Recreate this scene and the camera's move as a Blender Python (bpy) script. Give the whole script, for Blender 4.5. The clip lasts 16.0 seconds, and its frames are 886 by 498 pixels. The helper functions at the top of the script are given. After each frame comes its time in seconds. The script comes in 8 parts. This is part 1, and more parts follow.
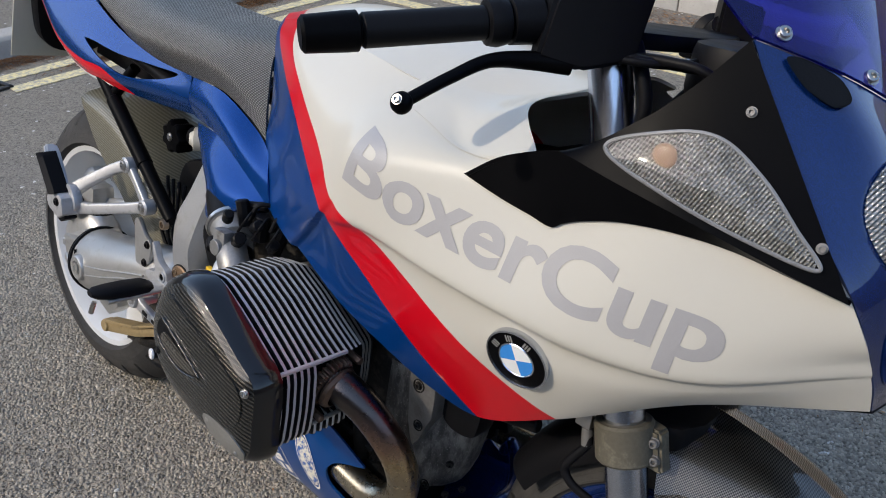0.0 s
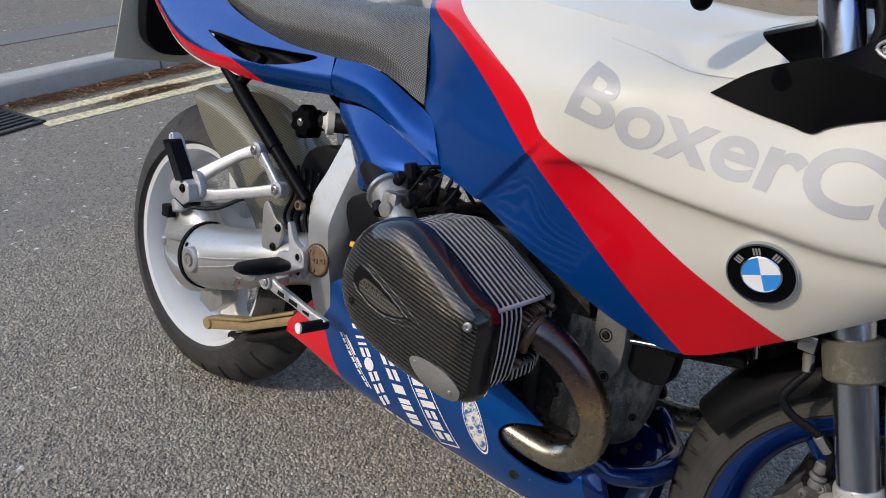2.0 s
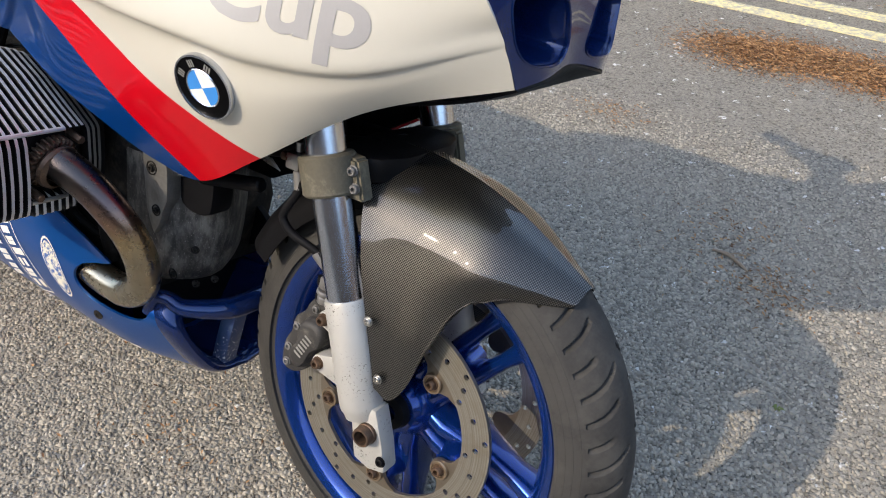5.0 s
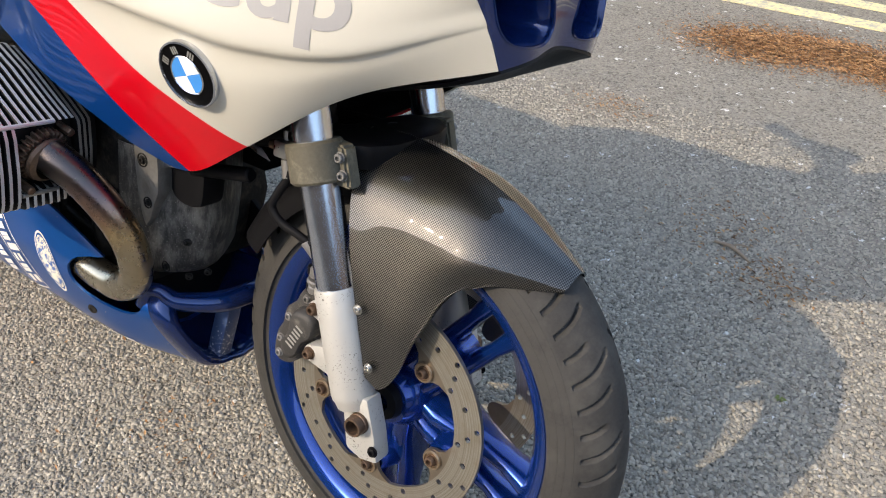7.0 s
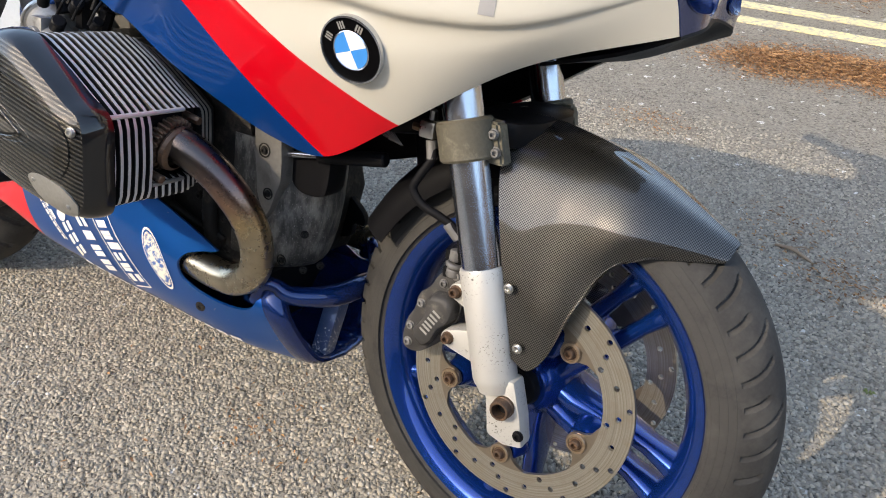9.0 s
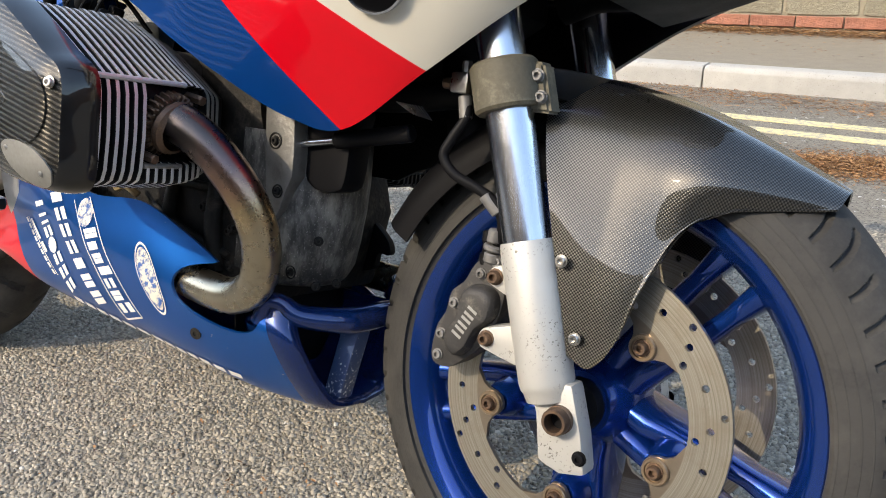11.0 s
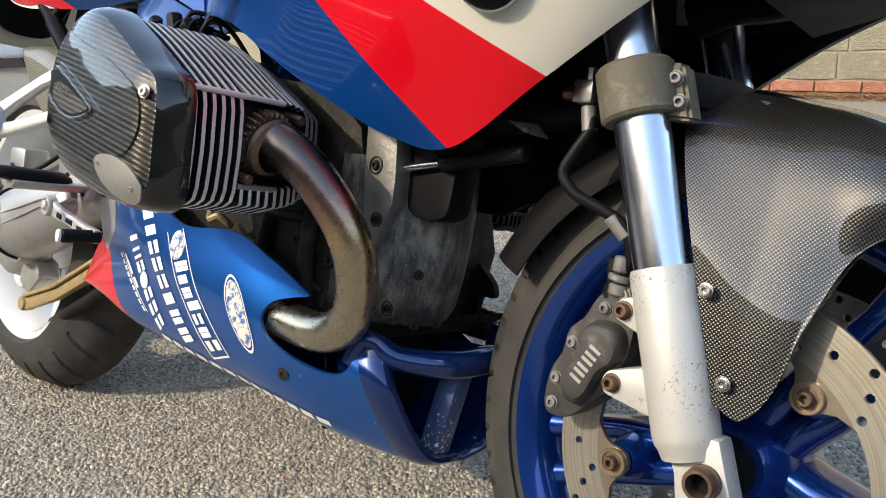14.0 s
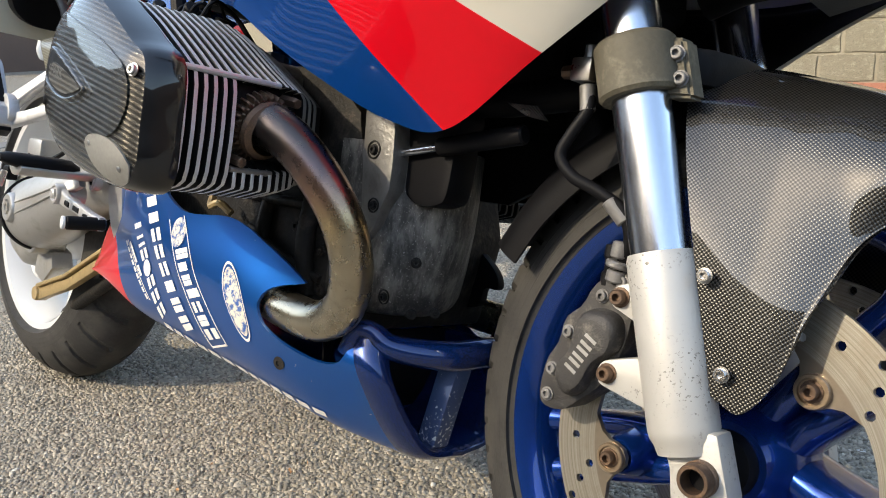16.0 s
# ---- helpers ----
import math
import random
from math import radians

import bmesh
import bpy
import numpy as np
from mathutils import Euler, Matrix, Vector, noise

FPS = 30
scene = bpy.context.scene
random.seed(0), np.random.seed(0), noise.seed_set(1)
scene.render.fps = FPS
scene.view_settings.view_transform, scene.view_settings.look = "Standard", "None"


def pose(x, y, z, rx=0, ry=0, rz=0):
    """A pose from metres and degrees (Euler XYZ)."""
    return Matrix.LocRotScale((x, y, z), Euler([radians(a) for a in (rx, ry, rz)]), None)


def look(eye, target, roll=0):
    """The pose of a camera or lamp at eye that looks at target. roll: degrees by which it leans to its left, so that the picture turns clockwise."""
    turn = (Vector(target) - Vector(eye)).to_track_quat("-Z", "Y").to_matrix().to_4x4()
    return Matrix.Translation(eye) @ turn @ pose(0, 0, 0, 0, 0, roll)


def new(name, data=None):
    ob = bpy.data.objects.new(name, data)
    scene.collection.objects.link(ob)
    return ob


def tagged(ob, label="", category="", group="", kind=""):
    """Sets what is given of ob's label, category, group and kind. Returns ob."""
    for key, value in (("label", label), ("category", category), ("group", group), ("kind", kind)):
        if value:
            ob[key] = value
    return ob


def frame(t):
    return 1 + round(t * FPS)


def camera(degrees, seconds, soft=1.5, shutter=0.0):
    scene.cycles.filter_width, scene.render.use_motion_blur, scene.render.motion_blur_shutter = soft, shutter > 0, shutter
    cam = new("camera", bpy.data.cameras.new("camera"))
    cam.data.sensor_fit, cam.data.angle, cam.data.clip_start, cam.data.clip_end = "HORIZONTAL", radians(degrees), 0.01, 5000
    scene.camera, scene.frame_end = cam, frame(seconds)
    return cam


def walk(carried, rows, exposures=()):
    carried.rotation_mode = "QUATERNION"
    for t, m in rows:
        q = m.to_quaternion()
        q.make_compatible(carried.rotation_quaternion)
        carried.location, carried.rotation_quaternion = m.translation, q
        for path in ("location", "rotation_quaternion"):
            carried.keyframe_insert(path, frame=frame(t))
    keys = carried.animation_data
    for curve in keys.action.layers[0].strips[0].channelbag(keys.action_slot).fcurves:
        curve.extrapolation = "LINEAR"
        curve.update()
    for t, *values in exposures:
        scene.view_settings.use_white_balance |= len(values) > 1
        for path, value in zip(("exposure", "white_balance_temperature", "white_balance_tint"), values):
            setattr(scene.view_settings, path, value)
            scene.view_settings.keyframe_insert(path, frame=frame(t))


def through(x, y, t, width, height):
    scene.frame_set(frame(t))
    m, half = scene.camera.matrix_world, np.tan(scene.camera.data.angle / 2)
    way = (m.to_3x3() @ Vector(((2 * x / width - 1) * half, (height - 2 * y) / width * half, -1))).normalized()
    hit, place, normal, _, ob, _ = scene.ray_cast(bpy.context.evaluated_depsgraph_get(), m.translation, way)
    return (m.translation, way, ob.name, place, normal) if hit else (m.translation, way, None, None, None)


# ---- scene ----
cam = camera(59.0, 16.0, 1.0)
EXPOSURES = [(0.0, -0.27, 6800, 10), (1.5, -0.25, 6750, 10), (3.5, -0.15, 6900, 10), (4.3, 0.17, 6750, 10), (4.7, 0.29, 7100, 10), (7.0, 0.53, 7600, 10), (9.2, 0.53, 7600, 10), (11.3, 0.53, 7550, 8), (16.0, 0.53, 7650, 7)]
PATH = [
    (0, (0.163, -0.468, 1.234), (-1.0, 0.759, 0.165), -0.9),
    (0.5, (0.129, -0.58, 1.156), (-1.051, 0.681, 0.147), -0.0),
    (1, (0.045, -0.687, 1.13), (-1.15, 0.596, 0.168), 0.2),
    (1.5, (-0.004, -0.723, 1.108), (-1.19, 0.588, 0.175), -0.0),
    (2, (0.007, -0.728, 1.115), (-1.152, 0.612, 0.186), -0.3),
    (2.5, (0.026, -0.724, 1.117), (-1.094, 0.635, 0.168), -0.2),
    (3, (0.041, -0.73, 1.127), (-1.027, 0.641, 0.138), 0.3),
    (3.5, (0.104, -0.72, 1.138), (-0.905, 0.654, 0.092), 0.9),
    (4, (0.226, -0.646, 1.136), (-0.717, 0.722, 0.024), 1.5),
    (4.5, (0.367, -0.513, 1.093), (-0.535, 0.845, -0.066), 1.7),
    (4.7, (0.396, -0.461, 1.069), (-0.492, 0.884, -0.116), 1.5),
    (6.8, (0.429, -0.43, 1.039), (-0.476, 0.896, -0.154), 0.3),
    (7, (0.43, -0.44, 1.04), (-0.479, 0.889, -0.145), 0.2),
    (7.5, (0.433, -0.469, 1.042), (-0.475, 0.881, -0.122), -0.0),
    (8, (0.414, -0.501, 1.04), (-0.489, 0.87, -0.102), -0.1),
    (8.5, (0.341, -0.553, 1.015), (-0.558, 0.837, -0.107), 0.1),
    (9, (0.289, -0.575, 0.982), (-0.605, 0.831, -0.124), 0.3),
    (9.2, (0.278, -0.572, 0.97), (-0.618, 0.841, -0.126), 0.4),
    (11.3, (0.256, -0.516, 0.701), (-0.862, 1.001, 0.03), -2.1),
    (11.5, (0.231, -0.497, 0.688), (-0.921, 1.004, 0.04), -2.4),
    (12, (0.2, -0.494, 0.666), (-1.01, 0.975, 0.052), -2.2),
    (12.5, (0.202, -0.495, 0.663), (-1.025, 0.971, 0.076), -1.8),
    (13, (0.209, -0.499, 0.668), (-1.036, 0.962, 0.106), -1.9),
    (13.5, (0.205, -0.502, 0.671), (-1.058, 0.949, 0.125), -2.0),
    (14, (0.202, -0.494, 0.66), (-1.085, 0.939, 0.122), -2.2),
    (14.5, (0.204, -0.473, 0.648), (-1.105, 0.942, 0.116), -2.4),
    (15, (0.211, -0.453, 0.636), (-1.117, 0.945, 0.106), -2.4),
    (15.5, (0.211, -0.453, 0.632), (-1.129, 0.934, 0.104), -2.3),
    (16, (0.214, -0.458, 0.636), (-1.133, 0.924, 0.11), -2.2),
]
walk(cam, [(t, look(eye, target, roll)) for t, eye, target, roll in PATH], EXPOSURES)

# ---- world, sun ----
SUN_FROM = Vector((-0.42, -1.0, 0.0)).normalized()
SUN_HEIGHT = radians(36)
world = bpy.data.worlds.new("sky")
scene.world = world
world.use_nodes = True
wn = world.node_tree.nodes
sky = wn.new("ShaderNodeTexSky")
sky.sky_type, sky.sun_disc = "NISHITA", False
sky.sun_elevation = SUN_HEIGHT
sky.sun_rotation = math.atan2(SUN_FROM.x, SUN_FROM.y)
sky.dust_density, sky.air_density = 1.0, 1.0
world.node_tree.links.new(sky.outputs[0], wn["Background"].inputs[0])
wn["Background"].inputs[1].default_value = 0.42
sun = new("sun", bpy.data.lights.new("sun", "SUN"))
sun.data.energy, sun.data.angle, sun.data.color = 2.5, radians(0.55), (1.0, 0.91, 0.78)
sun_at = SUN_FROM * math.cos(SUN_HEIGHT) + Vector((0, 0, math.sin(SUN_HEIGHT)))
sun.matrix_world = look(sun_at * 20, (0, 0, 0))

# ---- materials ----


class Nodes:
    """A small builder for node materials."""

    def __init__(self, name):
        self.mat = bpy.data.materials.new(name)
        self.mat.use_nodes = True
        self.tree = self.mat.node_tree
        self.bsdf = self.tree.nodes["Principled BSDF"]
        self.coord = self.add("ShaderNodeTexCoord").outputs["Object"]

    def add(self, kind, **inputs):
        node = self.tree.nodes.new(kind)
        for key, value in inputs.items():
            self.put(node.inputs[key.replace("_", " ")], value)
        return node

    def put(self, socket, value):
        if isinstance(value, bpy.types.NodeSocket):
            self.tree.links.new(value, socket)
        elif isinstance(value, (tuple, list)) and len(value) == 3 and socket.type == "RGBA":
            socket.default_value = (*value, 1)
        else:
            socket.default_value = value

    def set(self, **inputs):
        for key, value in inputs.items():
            self.put(self.bsdf.inputs[key.replace("_", " ")], value)
        return self

    def math(self, op, a, b=0.0, c=0.0):
        node = self.add("ShaderNodeMath")
        node.operation = op
        for n, v in enumerate((a, b, c)):
            self.put(node.inputs[n], v)
        return node.outputs[0]

    def mix(self, f, a, b):
        node = self.add("ShaderNodeMix")
        node.data_type = "RGBA"
        self.put(node.inputs[0], f), self.put(node.inputs[6], a), self.put(node.inputs[7], b)
        return node.outputs[2]

    def noise(self, scale, detail=4.0, rough=0.55, coord=None):
        return self.add("ShaderNodeTexNoise", Vector=coord or self.coord, Scale=scale, Detail=detail, Roughness=rough).outputs[0]

    def ramp(self, f, *stops):
        node = self.add("ShaderNodeValToRGB", Fac=f)
        e = node.color_ramp.elements
        while len(e) < len(stops):
            e.new(0.5)
        for k, (p, c) in zip(e, stops):
            k.position = p
            k.color = (*c, 1) if isinstance(c, tuple) else (c, c, c, 1)
        return node.outputs[0]

    def step(self, v, lo, hi):
        node = self.add("ShaderNodeMapRange", Value=v)
        node.interpolation_type = "SMOOTHSTEP"
        node.inputs[1].default_value, node.inputs[2].default_value = lo, hi
        return node.outputs[0]

    def bump(self, height, strength=0.3, distance=0.002, under=None):
        node = self.add("ShaderNodeBump", Height=height, Strength=strength, Distance=distance)
        if under:
            self.put(node.inputs["Normal"], under)
        self.put(self.bsdf.inputs["Normal"], node.outputs[0])
        return node.outputs[0]

    def xyz(self, coord=None):
        return self.add("ShaderNodeSeparateXYZ", Vector=coord or self.coord).outputs

    def curve(self, v, *points):
        node = self.add("ShaderNodeFloatCurve", Value=v)
        c = node.mapping.curves[0]
        while len(c.points) < len(points):
            c.points.new(0.5, 0.5)
        for p, at in zip(c.points, points):
            p.location = at
        node.mapping.update()
        return node.outputs[0]


def plain(name, colour, rough=0.5, metal=0.0, coat=0.0, grain=60.0, vary=0.25, relief=0.15, depth=0.0006, dirt=None, shine=0.5):
    """A surface with fine grain, larger blotches and a little relief."""
    n = Nodes(name)
    fine, wide = n.noise(grain * 4, 3), n.noise(grain * 0.25, 4)
    dark = tuple(c * (1 - vary) for c in colour)
    light = tuple(min(1, c * (1 + vary * 0.6)) for c in colour)
    col = n.mix(n.math("ADD", n.math("MULTIPLY", fine, 0.5), n.math("MULTIPLY", wide, 0.5)), dark, light)
    if dirt:
        col = n.mix(n.step(n.noise(grain * 0.5, 6, 0.7), 0.5, 0.72), col, dirt)
    n.set(Base_Color=col, Metallic=metal, Roughness=n.math("ADD", n.math("MULTIPLY", wide, 0.22), max(0.0, rough - 0.11)), Coat_Weight=coat, Coat_Roughness=0.04, Specular_IOR_Level=shine)
    n.bump(fine, relief, depth)
    return n.mat


def paint(name, colour, flake=0.0, rough=0.32, coat=1.0):
    """Lacquered bodywork: a base coat under a clear coat, with faint dust and swirl."""
    n = Nodes(name)
    wide = n.noise(9, 5)
    col = n.mix(wide, tuple(c * 0.93 for c in colour), tuple(min(1, c * 1.05) for c in colour))
    if flake:
        spark = n.add("ShaderNodeTexVoronoi", Vector=n.coord, Scale=2600.0).outputs["Color"]
        col = n.mix(n.math("MULTIPLY", n.step(n.xyz(spark)[0], 0.6, 1.0), 0.35), col, tuple(min(1, c * 1.9 + 0.02) for c in colour))
    n.set(Base_Color=col, Metallic=flake, Roughness=rough, Specular_IOR_Level=0.15, Coat_Weight=coat, Coat_Roughness=n.math("MULTIPLY", n.step(n.noise(30, 6, 0.7), 0.35, 0.8), 0.07))
    n.bump(n.noise(420, 2), 0.05, 0.0002)
    return n.mat


RED, BLUE = (0.58, 0.003, 0.012), (0.0, 0.032, 0.155)


def body_paint():
    """Three colours in raked bands, parted along two sweeping lines."""
    n = Nodes("band_paint")
    x, y, z = n.xyz()
    up, along = n.math("SUBTRACT", n.math("MULTIPLY", z, 2.0), 1.0), n.math("ADD", x, 1.0)
    rear = n.curve(up, (0.0, 0.75), (0.064, 0.713), (0.14, 0.673), (0.27, 0.603), (0.40, 0.532), (0.47, 0.491), (0.52, 0.454), (0.634, 0.356), (0.712, 0.266), (0.774, 0.177), (1.0, 0.0))
    fore = n.curve(up, (0.0, 0.99), (0.198, 0.824), (0.264, 0.762), (0.344, 0.687), (0.40, 0.639), (0.492, 0.556), (0.527, 0.512), (0.598, 0.470), (0.69, 0.374), (0.794, 0.254), (1.0, 0.06))
    is_red = n.step(n.math("SUBTRACT", along, rear), -0.0006, 0.0006)
    is_white = n.step(n.math("SUBTRACT", along, fore), -0.0006, 0.0006)
    wide = n.noise(7, 5)
    blue = n.mix(wide, tuple(c * 0.85 for c in BLUE), tuple(c * 1.12 for c in BLUE))
    white = n.mix(wide, (0.525, 0.50, 0.43), (0.575, 0.55, 0.48))
    red = n.mix(wide, (0.53, 0.001, 0.009), (0.61, 0.002, 0.012))
    col = n.mix(is_white, n.mix(is_red, blue, red), white)
    n.set(Base_Color=col, Roughness=0.3, Specular_IOR_Level=0.15, Coat_Weight=0.38, Coat_Roughness=n.math("MULTIPLY", n.step(n.noise(24, 6, 0.7), 0.4, 0.85), 0.06))
    n.bump(n.noise(420, 2), 0.04, 0.0002)
    return n.mat


def carbon(name, size, plain_weave=False, tint=(0.008, 0.008, 0.008), gloss=(0.11, 0.10, 0.08), rough=0.28, metal=0.6, coat=0.6):
    """Woven carbon cloth under lacquer: twill stripes or a small plain weave."""
    n = Nodes(name)
    x, y, z = n.xyz()
    a = n.math("ADD", x, n.math("MULTIPLY", y, 0.45))
    b = n.math("ADD", z, n.math("MULTIPLY", y, 0.35))
    if plain_weave:
        u, v = n.math("SINE", n.math("MULTIPLY", a, 2 * math.pi / size)), n.math("SINE", n.math("MULTIPLY", b, 2 * math.pi / size))
        w = n.math("MULTIPLY", u, v)
        f = n.step(w, -0.5, 0.7)
    else:
        d = n.math("ADD", n.math("FLOOR", n.math("DIVIDE", a, size)), n.math("FLOOR", n.math("DIVIDE", b, size)))
        q = n.math("PINGPONG", d, 2.0)
        fine = n.math("SINE", n.math("MULTIPLY", b, 2 * math.pi / (size * 0.25)))
        stripe = n.math("SINE", n.math("MULTIPLY", n.math("ADD", n.math("MULTIPLY", a, 0.2), b), 2 * math.pi / (size * 2.4)))
        w = n.math("ADD", n.math("MULTIPLY", stripe, 0.8), n.math("MULTIPLY", fine, 0.2))
        f = n.step(n.math("ADD", w, n.math("MULTIPLY", q, 0.1)), -0.4, 0.8)
    col = n.mix(f, tint, gloss)
    n.set(Base_Color=col, Metallic=metal, Roughness=n.math("SUBTRACT", rough + 0.1, n.math("MULTIPLY", f, 0.14)), Coat_Weight=coat, Coat_Roughness=0.025, Specular_IOR_Level=0.3)
    n.bump(w, 0.35, 0.0005)
    n.put(n.bsdf.inputs["Coat Normal"], n.add("ShaderNodeNewGeometry").outputs["Normal"])
    return n.mat


def asphalt(name="asphalt", dark=1.0):
    """Worn road surface: irregular pale stones in dark binder, with pits and loose chips."""
    n = Nodes(name)
    shade = lambda *c: tuple(v * dark for v in c)
    wobble = n.add("ShaderNodeTexNoise", Vector=n.coord, Scale=90.0, Detail=3.0).outputs["Color"]
    shift = n.add("ShaderNodeVectorMath")
    shift.operation = "MULTIPLY"
    n.put(shift.inputs[0], wobble)
    shift.inputs[1].default_value = (0.016, 0.016, 0.016)
    bent = n.add("ShaderNodeVectorMath")
    n.put(bent.inputs[0], n.coord), n.put(bent.inputs[1], shift.outputs[0])
    bent = bent.outputs[0]
    stones = n.add("ShaderNodeTexVoronoi", Vector=bent, Scale=125.0)
    small = n.add("ShaderNodeTexVoronoi", Vector=bent, Scale=290.0)
    tone = n.xyz(stones.outputs["Color"])[0]
    tone2 = n.xyz(small.outputs["Color"])[1]
    wide, mid = n.noise(0.9, 6, 0.6), n.noise(7, 6, 0.65)
    col = n.mix(tone, shade(0.335, 0.298, 0.237), shade(0.51, 0.455, 0.365))
    col = n.mix(n.math("MULTIPLY", tone2, 0.52), col, shade(0.22, 0.20, 0.172))
    gaps = n.math("MULTIPLY", n.step(stones.outputs["Distance"], 0.46, 0.95), n.math("ADD", 0.25, n.math("MULTIPLY", n.step(n.noise(38, 4, 0.6), 0.38, 0.62), 0.6)))
    pits = n.math("SUBTRACT", 1.0, n.step(n.noise(120, 4, 0.6), 0.34, 0.44))
    low = n.math("MAXIMUM", gaps, pits)
    col = n.mix(low, col, shade(0.075, 0.068, 0.058))
    col = n.mix(n.math("MULTIPLY", n.step(mid, 0.45, 0.75), 0.35), col, shade(0.45, 0.40, 0.32))
    col = n.mix(n.math("MULTIPLY", n.step(wide, 0.55, 0.72), 0.35), col, shade(0.24, 0.23, 0.215))
    chips = n.step(n.xyz(n.add("ShaderNodeTexVoronoi", Vector=n.coord, Scale=60.0).outputs["Color"])[2], 0.975, 0.985)
    col = n.mix(n.math("MULTIPLY", chips, n.step(tone, 0.5, 0.9)), col, (0.72, 0.70, 0.66))
    n.set(Base_Color=col, Roughness=0.86)
    h = n.math("SUBTRACT", n.math("MULTIPLY", tone, 0.6), n.math("MULTIPLY", low, 0.7))
    h = n.math("ADD", h, n.math("MULTIPLY", tone2, 0.4))
    first = n.bump(h, 1.0, 0.0062)
    n.bump(n.noise(9, 5), 0.5, 0.012, under=first)
    return n.mat


M_BODY = body_paint()
M_WHITE, M_RED, M_BLUE = paint("white_paint", (0.80, 0.77, 0.68)), paint("red_paint", RED), paint("blue_paint", (0.0, 0.046, 0.215), 0.55, 0.26, 0.3)
M_NAVY = paint("deep_blue_paint", (0.001, 0.019, 0.105), 0.45, 0.26)
M_WHEEL_BLUE = paint("wheel_blue", (0.001, 0.034, 0.21), 0.7, 0.26)
M_SATIN_BLACK = plain("satin_black", (0.002, 0.002, 0.0025), 0.42, coat=0.0, grain=90, relief=0.15, shine=0.055)
M_BLACK = plain("black_plastic", (0.005, 0.005, 0.006), 0.48, grain=120, relief=0.25, shine=0.12)
M_DARK = plain("sooty_metal", (0.017, 0.016, 0.015), 0.6, 0.3, grain=40, vary=0.6, relief=0.5, depth=0.002, dirt=(0.065, 0.054, 0.044), shine=0.2)
M_CASE = plain("grey_casting", (0.22, 0.215, 0.21), 0.58, 0.55, grain=45, vary=0.45, relief=0.45, depth=0.0015, dirt=(0.05, 0.045, 0.04))


def chalky_casting():
    """Black engine paint gone chalky, with drips and scuffs."""
    n = Nodes("chalky_black_casting")
    x, y, z = n.xyz()
    run = n.add("ShaderNodeCombineXYZ", X=x, Y=y, Z=n.math("MULTIPLY", z, 0.35)).outputs[0]
    streak, speck, wide = n.noise(70, 6, 0.7, run), n.noise(520, 3), n.noise(16, 5, 0.6)
    f = n.step(n.math("ADD", n.math("MULTIPLY", streak, 0.6), n.math("MULTIPLY", wide, 0.4)), 0.44, 0.66)
    col = n.mix(f, (0.034, 0.032, 0.030), (0.20, 0.19, 0.17))
    col = n.mix(n.step(speck, 0.62, 0.72), col, (0.34, 0.33, 0.31))
    n.set(Base_Color=col, Roughness=0.55, Metallic=0.2)
    n.bump(n.math("ADD", n.noise(140, 5, 0.7), n.math("MULTIPLY", wide, 2.0)), 0.7, 0.0016)
    return n.mat


M_FRONT_COVER = chalky_casting()
M_SCUFFED = plain("scuffed_casting", (0.20, 0.195, 0.185), 0.42, 0.6, grain=35, vary=0.6, relief=0.5, depth=0.0015, dirt=(0.10, 0.095, 0.085))
M_CAST = plain("cast_alloy", (0.50, 0.50, 0.505), 0.46, 0.55, grain=120, vary=0.2, relief=0.25, dirt=(0.36, 0.355, 0.34))
M_ALU = plain("silver_paint", (0.47, 0.465, 0.45), 0.38, 0.7, grain=80, vary=0.2, relief=0.15, dirt=(0.38, 0.37, 0.34))


def pitted_silver():
    """Silver lacquer with dark pits where stones and salt have broken it."""
    n = Nodes("pitted_silver")
    x, y, z = n.xyz()
    wide, fine = n.noise(22, 5), n.noise(300, 3)
    col = n.mix(wide, (0.42, 0.41, 0.385), (0.52, 0.505, 0.47))
    where = n.step(n.noise(16, 5, 0.65), 0.44, 0.66)
    pit = n.math("MULTIPLY", n.step(n.noise(330, 4, 0.6), 0.585, 0.63), where)
    col = n.mix(pit, col, (0.13, 0.12, 0.105))
    n.set(Base_Color=col, Metallic=0.35, Roughness=n.math("ADD", 0.36, n.math("MULTIPLY", wide, 0.2)))
    n.bump(n.math("SUBTRACT", n.math("MULTIPLY", fine, 0.3), pit), 0.4, 0.0008)
    return n.mat


def worn_disc_steel():
    """Brake steel with fine turned rings and brown lining dust."""
    n = Nodes("brake_steel")
    x, y, z = n.xyz()
    r = n.math("SQRT", n.math("ADD", n.math("MULTIPLY", x, x), n.math("MULTIPLY", z, z)))
    ring = n.noise(520, 4, 0.75, n.add("ShaderNodeCombineXYZ", X=r).outputs[0])
    stain = n.noise(24, 6, 0.7)
    col = n.mix(n.step(ring, 0.3, 0.7), (0.23, 0.205, 0.16), (0.50, 0.47, 0.41))
    col = n.mix(n.math("MULTIPLY", n.step(stain, 0.45, 0.7), 0.55), col, (0.30, 0.255, 0.19))
    inner = n.math("SUBTRACT", 1.0, n.step(r, 0.1125, 0.1145))
    col = n.mix(inner, col, n.mix(stain, (0.17, 0.135, 0.10), (0.36, 0.31, 0.25)))
    n.set(Base_Color=col, Metallic=0.85, Roughness=n.math("ADD", 0.30, n.math("MULTIPLY", ring, 0.16)))
    n.bump(ring, 0.25, 0.0003)
    return n.mat


